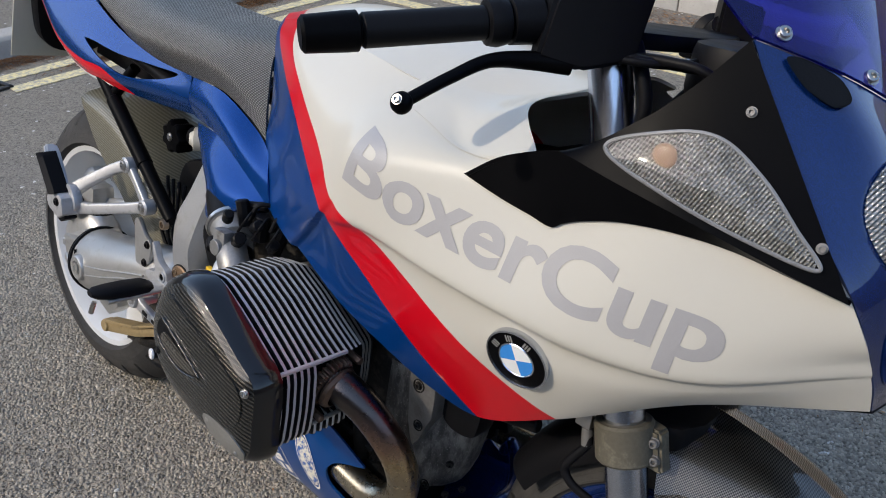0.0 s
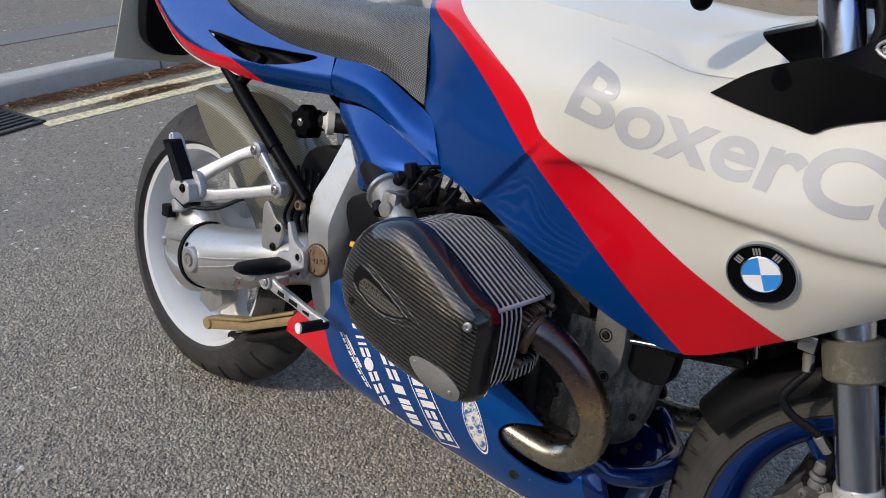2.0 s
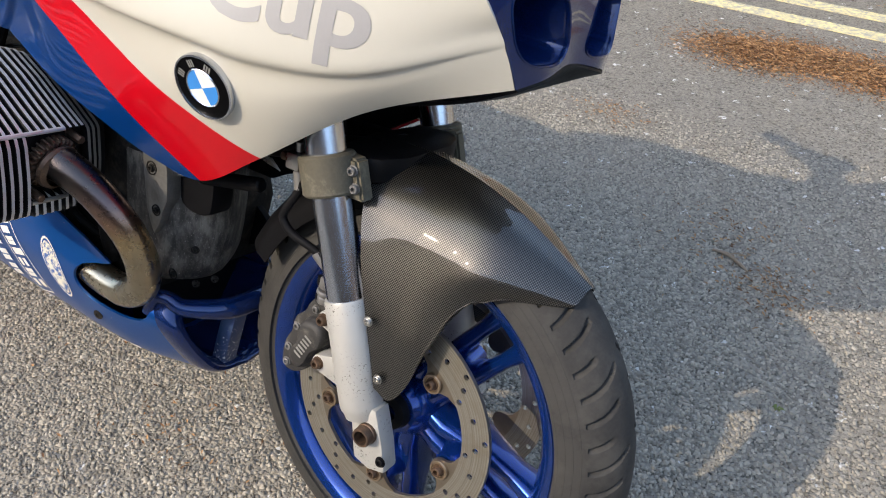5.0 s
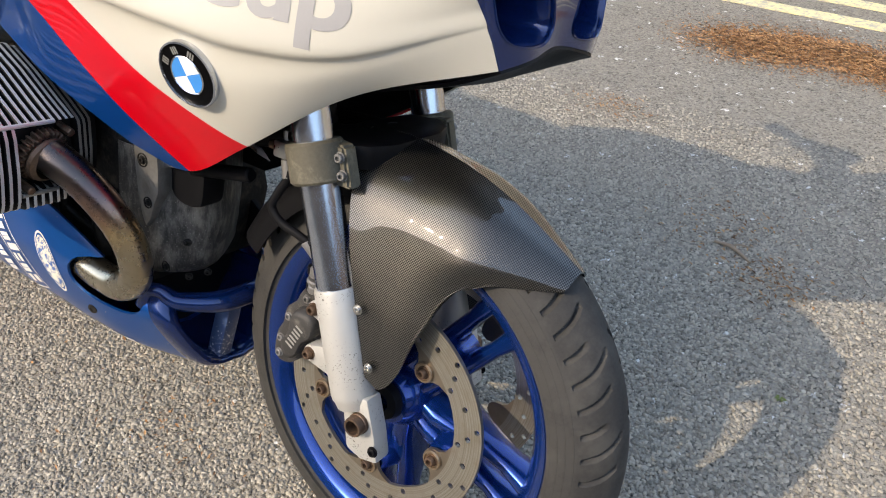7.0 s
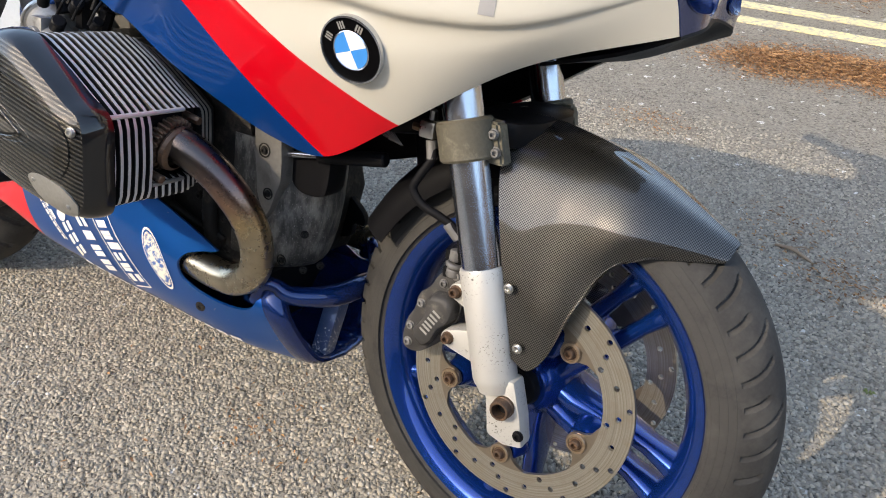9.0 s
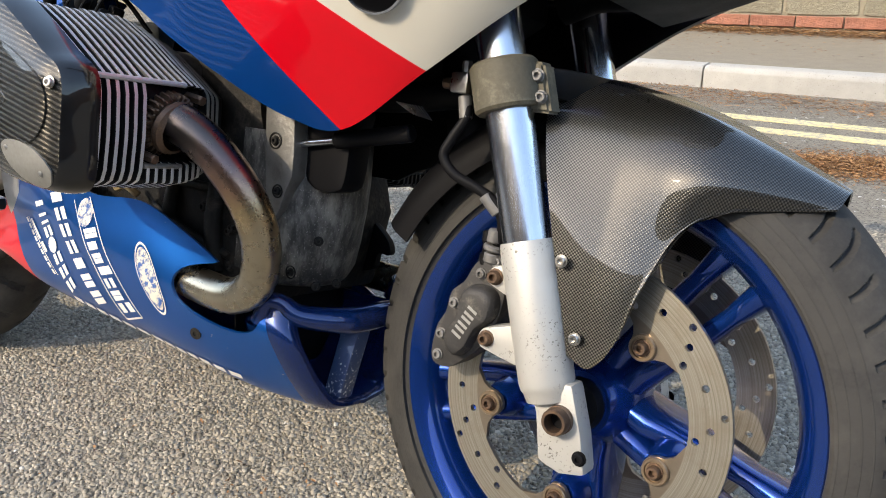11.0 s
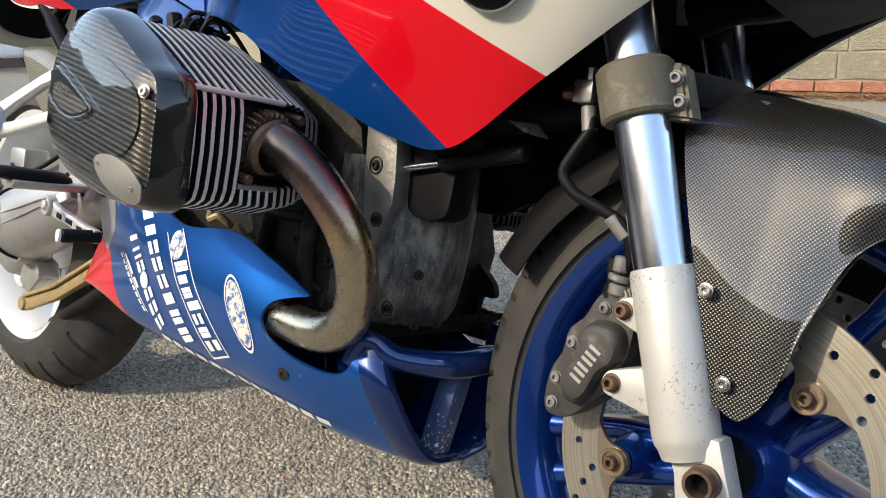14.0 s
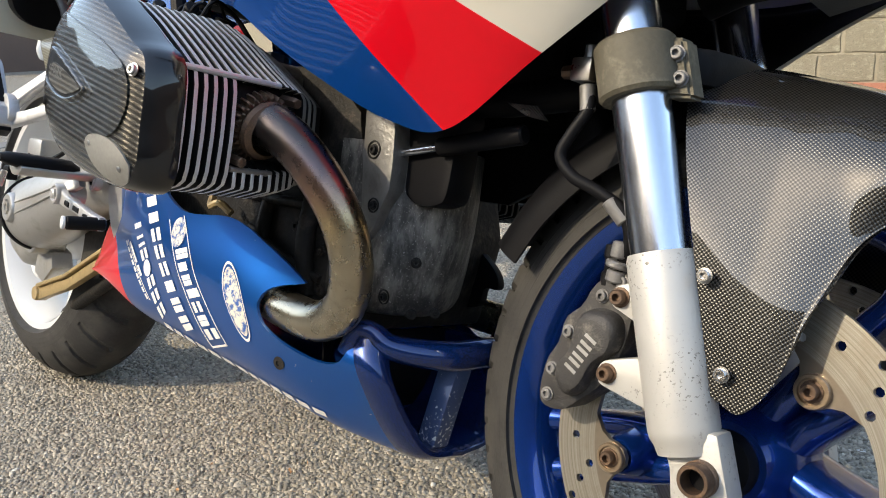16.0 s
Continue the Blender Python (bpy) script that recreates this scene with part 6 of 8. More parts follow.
def build_brake():
    for s in (-1, 1):
        Y = lambda y: s * abs(y)
        cal = new("brake_caliper")
        cal.parent = bike
        tagged(cal, "black four-piston brake caliper with worn top")
        body = [(-0.094, 0.432), (-0.110, 0.434), (-0.130, 0.420), (-0.140, 0.400), (-0.154, 0.386), (-0.158, 0.364), (-0.167, 0.346), (-0.170, 0.318), (-0.164, 0.306), (-0.146, 0.306), (-0.130, 0.318), (-0.112, 0.336), (-0.100, 0.356), (-0.092, 0.390)]
        bm = prism(smooth_outline(body, 36), Y(0.060), Y(0.100), 0.006)
        part("body", bm, M_CALIPER, cal)
        bean = smooth_outline([(-0.128, 0.398), (-0.108, 0.400), (-0.097, 0.391), (-0.098, 0.371), (-0.112, 0.356), (-0.122, 0.333), (-0.135, 0.323), (-0.146, 0.330), (-0.149, 0.345), (-0.138, 0.362), (-0.135, 0.384)], 44)
        mid = bean.mean(axis=0)
        rings = [[(*(mid + (q - mid) * f), Y(y)) for q in bean] for y, f in ((0.094, 1.04), (0.106, 1.0), (0.112, 0.95), (0.1155, 0.86), (0.1165, 0.72))]
        part("piston_cover", skin([[(x, y, z) for x, z, y in r] for r in rings]), M_CALIPER, cal, "grey-black piston cover, worn sandy on top")
        if s < 0:
            o, t = V(-0.1235, -0.1172, 0.3625), V(0.468, 0, 0.884)
            w = V(-0.884, 0, 0.468)
            for k in (-1, 0, 1):
                c = o + t * 0.0125 * k
                for d in (-0.0034, 0.0034):
                    bm = bmesh.new()
                    bm.faces.new([bm.verts.new(c + t * (d + a * 0.0016) + w * b * 0.0062) for a, b in ((-1, -1), (1, -1), (1, 1), (-1, 1))])
                    part("mark", bm, M_ALU, cal, "pale bar mark", smooth=False)
        for x, y, z in ((-0.148, 0.1005, 0.375), (-0.160, 0.1005, 0.317), (-0.159, 0.1005, 0.340), (-0.121, 0.1005, 0.411), (-0.105, 0.1005, 0.426)):
            hex_bolt("caliper_bolt", (x, Y(y), z), (0, s, 0), 0.0048, cal, M_CASE)
        part("bleed_nipple", lathe([(0.004, 0), (0.0065, 0.002), (0.0065, 0.012), (0.0045, 0.014), (0.0045, 0.024), (0.006, 0.026), (0.0055, 0.036), (0, 0.037)], (-0.122, Y(0.094), 0.418), (-0.02, 0, 1), 14), M_RUBBER, cal)
        for z0, x1, z1 in ((0.418, -0.091, 0.4155), (0.362, -0.092, 0.354)):
            base = fork_at(z0)
            arm = prism(smooth_outline([(base.x + 0.005, z0 + 0.016), (x1 + 0.002, z1 + 0.0125), (x1 - 0.0115, z1 + 0.005), (x1 - 0.0115, z1 - 0.006), (x1, z1 - 0.0125), (base.x + 0.008, z0 - 0.026)], 24), Y(0.090), Y(0.119), 0.004)
            part("caliper_lug", arm, M_SLIDER, cal, "silver mounting lug")
            hex_bolt("lug_bolt", (x1 - 0.003, Y(0.119), z1), (0, s, 0), 0.0064, cal, M_RUST, h=0.008)
        foot = prism([(-0.044, 0.330), (0.002, 0.336), (0.018, 0.292), (0.027, 0.256), (0.002, 0.250), (-0.021, 0.256), (-0.030, 0.30)], Y(0.098), Y(0.1255), 0.005)
        part("axle_clamp", foot, M_SLIDER, cal, "silver axle clamp")
        nut = lathe([(0.0135, 0), (0.0135, 0.004), (0.0125, 0.005), (0.0125, 0.013), (0.0115, 0.015), (0.0090, 0.015), (0.0086, -0.01), (0, -0.01)], (-0.004, Y(0.126), 0.302), (0, s, 0), 24)
        part("axle_nut", nut, M_RUST, cal, "rusty hollow axle nut")
        # Black disc over the slider; gives the nut's hollow its shade.
        part("bore_shade", rod((-0.004, Y(0.124), 0.302), (-0.004, Y(0.1262), 0.302), 0.0095, 20), M_BLACK, cal)
        hex_bolt("pinch_bolt", (0.020, Y(0.126), 0.272), (0, s, 0), 0.0055, cal, M_BLACK)
    for x, y, z in ((-0.027, -0.1235, 0.445), (-0.003, -0.1235, 0.378)):
        hex_bolt("fender_bolt", (x, y, z), (0, -1, 0), 0.0047, bike, M_STEEL, h=0.004)
    hose = new("brake_hose")
    hose.parent = bike
    tagged(hose, "black rubber brake hose with steel fittings")
    part("hose", tube([(-0.158, -0.112, 0.578), (-0.153, -0.114, 0.563), (-0.164, -0.118, 0.540), (-0.170, -0.120, 0.522), (-0.157, -0.118, 0.506), (-0.134, -0.112, 0.496), (-0.113, -0.106, 0.484), (-0.104, -0.102, 0.464), (-0.108, -0.098, 0.445), (-0.113, -0.094, 0.425)], 0.0052, 12, 60), M_RUBBER, hose)
    part("ferrule", rod((-0.159, -0.112, 0.582), (-0.154, -0.113, 0.560), 0.0068, 14, 0.001), M_CASE, hose)
    part("ferrule", rod((-0.124, -0.109, 0.490), (-0.109, -0.104, 0.474), 0.0068, 14, 0.001), M_CASE, hose)
    for z, r, h in ((0.424, 0.0088, 0.010), (0.436, 0.0105, 0.006), (0.444, 0.0075, 0.014)):
        part("union", rod((-0.112, -0.100, z), (-0.111, -0.100, z + h), r, 12, 0.0015), M_CASE, hose, "dark hose union")
    part("banjo", box((-0.172, -0.122, 0.584), (-0.152, -0.100, 0.604), 0.003), M_STEEL, hose)
    part("banjo_bolt", rod((-0.162, -0.110, 0.604), (-0.162, -0.110, 0.616), 0.005, 8, 0.001), M_STEEL, hose)
    part("banjo_bolt", rod((-0.186, -0.110, 0.593), (-0.172, -0.110, 0.593), 0.006, 8, 0.001), M_RUST, hose)
    for s in (-1, 1):
        low, high = fork_at(0.574), fork_at(0.620)
        ear = skin([[(p.x + dx, s * y, p.z) for dx, y in ((0.016, 0.114), (0.043, 0.112), (0.045, 0.092), (0.020, 0.088))] for p in (low, high)])
        bmesh.ops.bevel(ear, geom=ear.edges[:], offset=0.003, segments=2, affect="EDGES", clamp_overlap=True)
        part("clamp_ear", ear, M_CLAMP, bike, "weathered clamp ear")
        for z in (0.588, 0.607):
            p = fork_at(z)
            hex_bolt("clamp_bolt", (p.x + 0.0355, s * 0.1128, z), (0.25, s, 0), 0.0052, bike, M_CASE, h=0.006)


M_CALIPER = plain("caliper_black", (0.045, 0.043, 0.042), 0.6, 0.3, grain=140, vary=0.5, relief=0.5, depth=0.001, dirt=(0.14, 0.13, 0.11))
build_brake()


def build_suspension():
    arm = new("suspension_arm")
    arm.parent = bike
    tagged(arm, "black front suspension arm")
    for s in (-1, 1):
        part("arm", tube([(-0.42, 0.075 * s, 0.575), (-0.30, 0.065 * s, 0.572), (-0.19, 0.045 * s, 0.59), (-0.11, 0.02 * s, 0.60)], [0.016, 0.016, 0.018, 0.02], 14), M_BLACK, arm)
    part("rod", rod((-0.384, -0.108, 0.508), (-0.322, -0.106, 0.520), 0.0044, 14, 0.001), M_CHROME, arm, "chrome rod")
    part("sleeve", rod((-0.324, -0.106, 0.5195), (-0.225, -0.10, 0.539), 0.0095, 14, 0.002), M_BLACK, arm)
    part("rod_end", lathe([(0, 0.0), (0.009, 0.0), (0.010, 0.004), (0.006, 0.008), (0.006, 0.016)], (-0.392, -0.108, 0.506), (1, 0, 0.19), 14), M_STEEL, arm)
    part("shock", rod((-0.20, 0.0, 0.50), (-0.27, 0.0, 0.80), 0.032, 20, 0.004), M_BLACK, arm)
    oil = smooth_outline([(-0.45, 0.42), (-0.415, 0.412), (-0.391, 0.398), (-0.374, 0.382), (-0.372, 0.366), (-0.392, 0.364), (-0.40, 0.34), (-0.45, 0.34)], 28)
    part("sensor_bracket", prism(oil, 0.078, 0.090, 0.002), M_BLACK, arm)
    for y in (-0.07, 0.07):
        part("cooler_duct", tube([(-0.16, y, 0.70), (-0.12, y, 0.715), (-0.07, y * 0.8, 0.715), (-0.03, y * 0.7, 0.72)], [0.022, 0.022, 0.02, 0.018], 12), M_BLACK, arm)
    # Plain black plate added so the far engine side reads dark.
    part("far_side_plate", prism([(-0.42, 0.470), (-0.36, 0.470), (-0.33, 0.487), (-0.28, 0.504), (-0.25, 0.52), (-0.24, 0.60), (-0.42, 0.60)], 0.060, 0.068, 0.003), M_BLACK, arm, "added black plate that hides the far engine side")
    for k in range(9):
        f = k / 8
        part("grille_bar", rod((-0.268 + 0.034 * f, -0.078, 0.570 - 0.002 * f), (-0.244 + 0.024 * f, -0.076, 0.5585 - 0.004 * f), 0.0007, 6), M_STEEL, arm, "thin bright grille bar")
    part("frame_front", prism([(-0.45, 0.55), (-0.30, 0.60), (-0.18, 0.68), (-0.20, 0.84), (-0.36, 0.84), (-0.55, 0.70)], -0.085, 0.085, 0.01), M_BLACK, arm, "black front frame")


build_suspension()


def build_handlebar():
    for s in (-1, 1):
        P = lambda x, y, z: (x, s * abs(y), z)
        bar = new("handlebar")
        bar.parent = bike
        tagged(bar, "black handlebar with rubber grip")
        a, b = V(*P(-0.383, 0.388, 0.966)), V(*P(-0.268, 0.185, 1.008))
        d = (b - a).normalized()
        part("bar_weight", lathe([(0, 0), (0.013, 0), (0.0165, 0.003), (0.0180, 0.040), (0.0180, 0.050), (0.015, 0.052), (0, 0.052)], a, d, 28), M_SATIN_BLACK, bar, "tapered black bar end")
        part("grip", rod(a + d * 0.054, a + d * 0.17, 0.0158, 28, 0.002), M_RUBBER, bar)
        part("tube", rod(a + d * 0.05, b + d * 0.06, 0.011, 16), M_BLACK, bar)
        part("switch_box", lathe([(0.012, 0), (0.021, 0.003), (0.023, 0.012), (0.021, 0.022), (0.017, 0.024), (0.022, 0.026), (0.023, 0.055), (0.012, 0.06)], a + d * 0.168, d, 20), M_BLACK, bar)
        m = skin([[V(*P(x, y, z)) for x, y, z in ring] for ring in (
            [(-0.275, 0.20, 0.972), (-0.255, 0.217, 0.974), (-0.250, 0.21, 1.03), (-0.275, 0.195, 1.035)],
            [(-0.262, 0.165, 0.966), (-0.222, 0.188, 0.968), (-0.22, 0.18, 1.045), (-0.262, 0.16, 1.05)],
            [(-0.235, 0.12, 0.980), (-0.195, 0.14, 0.982), (-0.19, 0.135, 1.045), (-0.235, 0.115, 1.05)])])
        bmesh.ops.bevel(m, geom=m.edges[:], offset=0.004, segments=2, affect="EDGES", clamp_overlap=True)
        part("master_cylinder", m, M_BLACK, bar, "black brake master cylinder")
        part("clamp", box(P(-0.262, 0.115 if s < 0 else 0.085, 0.985)[:1] + (min(s * 0.085, s * 0.115), 0.975), (-0.215, max(s * 0.085, s * 0.115), 1.01), 0.006), M_BLACK, bar)
        lever = new("lever")
        lever.parent = bar
        tagged(lever, "black lever with a ball end")
        path = [P(-0.238, 0.185, 0.972), P(-0.262, 0.215, 0.970), P(-0.278, 0.255, 0.966), P(-0.282, 0.300, 0.951), P(-0.2835, 0.350, 0.932)]
        part("blade", tube(path, [0.011, 0.009, 0.0065, 0.0058, 0.0055], 14, 40), M_SATIN_BLACK, lever)
        bm = bmesh.new()
        bmesh.ops.create_uvsphere(bm, u_segments=18, v_segments=12, radius=0.0098)
        bmesh.ops.translate(bm, vec=V(*P(-0.284, 0.355, 0.930)), verts=bm.verts)
        part("ball", bm, M_SATIN_BLACK, lever)
        hex_bolt("ball_screw", P(-0.2815, 0.3635, 0.934), (0.25, 0.9 * s, 0.4), 0.0036, lever, M_STEEL, h=0.003)
        hex_bolt("pivot_screw", P(-0.240, 0.196, 0.983), (0.2, 0.5 * s, 0.9), 0.0042, lever, M_STEEL, h=0.003)
    for k, (y, z) in enumerate(((-0.06, 1.0), (-0.03, 0.985), (0.03, 1.0))):
        part("cable", tube([(-0.23, -0.16, 0.99 - 0.004 * k), (-0.17, -0.12, 0.985), (-0.16, y, z - 0.01), (-0.20, 0.0, 0.95), (-0.25, 0.02, 0.88)], 0.0042, 10, 36), M_RUBBER, bike)
    part("brake_line", tube([(-0.252, -0.13, 0.970), (-0.204, -0.13, 0.985), (-0.164, -0.13, 0.989), (-0.13, -0.125, 0.986), (-0.10, -0.10, 0.96)], 0.005, 10, 30), M_RUBBER, bike)
    part("brake_line", tube([(-0.234, -0.12, 1.035), (-0.219, -0.12, 1.011), (-0.202, -0.12, 0.982), (-0.186, -0.12, 0.947), (-0.184, -0.118, 0.91), (-0.17, -0.11, 0.86)], 0.0075, 10, 30), M_RUBBER, bike)
    part("top_yoke", prism(smooth_outline([(-0.21, -0.13), (-0.26, -0.12), (-0.285, 0.0), (-0.26, 0.12), (-0.21, 0.13), (-0.185, 0.0)], 32), 0.992, 1.010, 0.006, 2, "xy"), M_BLACK, bike, "black top yoke")
    part("clock_pod", prism(smooth_outline([(-0.16, -0.09), (-0.19, 0.0), (-0.16, 0.09), (-0.08, 0.08), (-0.06, 0.0), (-0.08, -0.08)], 28), 0.955, 1.01, 0.01, 2, "xy"), M_BLACK, bike, "black instrument pod")


build_handlebar()


# ---- cylinder fittings ----
def build_cylinder_fittings():
    for s in (-1, 1):
        P = lambda x, y, z: (x, s * abs(y), z)
        flange = new("exhaust_flange")
        flange.parent = bike
        tagged(flange, "rusty finned exhaust flange")
        part("ring", lathe([(0.0235, 0), (0.029, 0), (0.0305, 0.003), (0.029, 0.008), (0.026, 0.010), (0.0235, 0.012)], P(-0.458, 0.2195, 0.5135), (0.92, 0.12 * -s, -0.30), 32), M_RUST, flange)
        way = V(0.92, 0.12 * -s, -0.30).normalized()
        e1 = way.orthogonal().normalized()
        e2 = way.cross(e1)
        at = V(*P(-0.462, 0.2195, 0.5145))
        loops = []
        for h, grow in ((-0.014, 0.94), (-0.012, 1.0), (-0.001, 1.0), (0.001, 0.94)):
            loops.append([at + way * h + (e1 * math.cos(q) + e2 * math.sin(q)) * grow * (0.0355 if k % 4 in (0, 1) else 0.0300) for k, q in enumerate(np.linspace(0, 2 * math.pi, 112, endpoint=False))])
        part("collar", skin(loops), M_RUST if s < 0 else M_FIN, flange, "rusty toothed collar")
        for z, y in ((0.548, 0.190), (0.482, 0.246)):
            part("stud", rod(P(-0.476, y, z), P(-0.448, y, z - 0.004), 0.0055, 6, 0.001), M_RUST, flange)
        if s < 0:
            part("port_block", box((-0.52, -0.255, 0.470), (-0.478, -0.170, 0.558), 0.006), M_FIN, flange, "sooty exhaust port")
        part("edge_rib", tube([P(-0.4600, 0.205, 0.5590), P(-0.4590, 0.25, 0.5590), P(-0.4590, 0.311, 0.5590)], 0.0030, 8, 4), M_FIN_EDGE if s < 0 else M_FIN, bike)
        part("edge_rib", tube([P(-0.4590, 0.205, 0.4705), P(-0.4580, 0.23, 0.4705), P(-0.4575, 0.254, 0.4705)], 0.0030, 8, 4), M_FIN_EDGE_DARK if s < 0 else M_FIN, bike)
        hex_bolt("cover_bolt", P(-0.466, 0.3535, 0.546), (0.25, s, 0.1), 0.0048, bike, M_STEEL, h=0.004)
        hex_bolt("cover_bolt", P(-0.655, 0.345, 0.500), (-0.3, s, 0), 0.005, bike, M_STEEL, h=0.006)
        if s < 0:
            u, w = np.array((0.0385, -0.0135)), np.array((0.0085, 0.0165))
            c = np.array((-0.503, 0.468))
            egg = [tuple(c + u * math.cos(q) * (1.0 if math.cos(q) > 0 else 0.9) + w * math.sin(q) * (1.0 + 0.25 * math.cos(q))) for q in np.linspace(0, 2 * math.pi, 36, endpoint=False)]
            bm = lay(flat(egg), COVER[0], 0.0022, 0.006)
            bmesh.ops.recalc_face_normals(bm, faces=bm.faces)
            bmesh.ops.solidify(bm, geom=bm.faces[:], thickness=0.002)
            part("slider_plate", bm, M_PLATE_GREY, bike, "scuffed grey oval wear plate")
            for f in (-0.68, 0.72):
                q = c + u * f
                hex_bolt("rivet", drop(COVER[0], q[0], q[1], 0.0018), (0, -1, -0.3), 0.0026, bike, M_STEEL, h=0.0012)
        if s < 0:
            guard = COVER[0]
            lozenge = [(-0.634, 0.600), (-0.622, 0.602), (-0.593, 0.594), (-0.549, 0.580), (-0.524, 0.571), (-0.498, 0.559), (-0.480, 0.549), (-0.471, 0.534), (-0.471, 0.510), (-0.484, 0.490), (-0.520, 0.480), (-0.548, 0.477), (-0.562, 0.481), (-0.598, 0.490), (-0.640, 0.497), (-0.657, 0.515), (-0.657, 0.565)]
            bm = lay(flat([tuple(q) for q in smooth_outline(lozenge, 72)]), guard, 0.0020, 0.006)
            bmesh.ops.recalc_face_normals(bm, faces=bm.faces)
            bmesh.ops.solidify(bm, geom=bm.faces[:], thickness=0.0025)
            part("raised_panel", bm, M_TWILL, bike, "raised carbon middle of the cover", sharp=50)
            leaf = smooth_outline([(-0.650, 0.552), (-0.637, 0.566), (-0.609, 0.557), (-0.581, 0.544), (-0.560, 0.533), (-0.549, 0.525), (-0.568, 0.518), (-0.593, 0.516), (-0.620, 0.523), (-0.646, 0.537)], 56)
            mid = leaf.mean(axis=0)
            part("vent_pocket", lay(flat([tuple(q) for q in leaf]), guard, 0.0028, 0.006), M_BLACK, bike, "dark slot in the cover", smooth=False)
            for grow, high, thick in ((1.0, 0.0022, 0.0024), (1.16, 0.0010, 0.0017)):
                lip = [drop(guard, *(mid + (q - mid) * (grow, grow) + ((grow - 1) * 0.06, 0)), high) for q in leaf[6:-4]]
                part("vent_lip", tube([tuple(q) for q in lip], thick, 10, 120), M_TWILL, bike, "rolled carbon lip of the slot")
            hex_bolt("guard_screw", drop(guard, -0.650, 0.514, 0.001), (-0.4, -1, 0), 0.0048, bike, M_DARK, h=0.003)
            inset = [tuple(mid + (q - mid) * (0.80, 0.62) + (0.004, -0.003)) for q in leaf]
            bm = lay(flat(inset), guard, 0.0036, 0.006)
            bmesh.ops.recalc_face_normals(bm, faces=bm.faces)
            bmesh.ops.solidify(bm, geom=bm.faces[:], thickness=0.0018)
            part("vent_blade", bm, M_BLADE, bike, "grey-brown carbon blade in the slot", sharp=50)
        if s < 0:
            data = bpy.data.curves.new("word", "FONT")
            data.body, data.size, data.resolution_u, data.extrude = "SPARK", 0.0135, 3, 0.0005
            ob = new("word", data)
            mesh = ob.evaluated_get(bpy.context.evaluated_depsgraph_get()).to_mesh()
            bm = bmesh.new()
            bm.from_mesh(mesh)
            bpy.data.objects.remove(ob)
            bmesh.ops.transform(bm, matrix=pose(-0.632, 0, 0.541, 90, 9, 0), verts=bm.verts)
            for v in bm.verts:
                v.co = drop(COVER[0], v.co.x, v.co.z, 0.0058)
            part("vent_lettering", bm, M_PALE_GREY, bike, "raised grey lettering", smooth=False)


M_BLADE = carbon("sunned_blade", 0.0022, False, (0.030, 0.028, 0.024), (0.11, 0.10, 0.08), 0.4, 0.3)
M_PALE_GREY = plain("worn_grey", (0.20, 0.19, 0.17), 0.45, 0.4)
M_PLATE_GREY = plain("scuffed_plate", (0.36, 0.35, 0.32), 0.5, 0.7, grain=60, vary=0.35, relief=0.3)
build_cylinder_fittings()


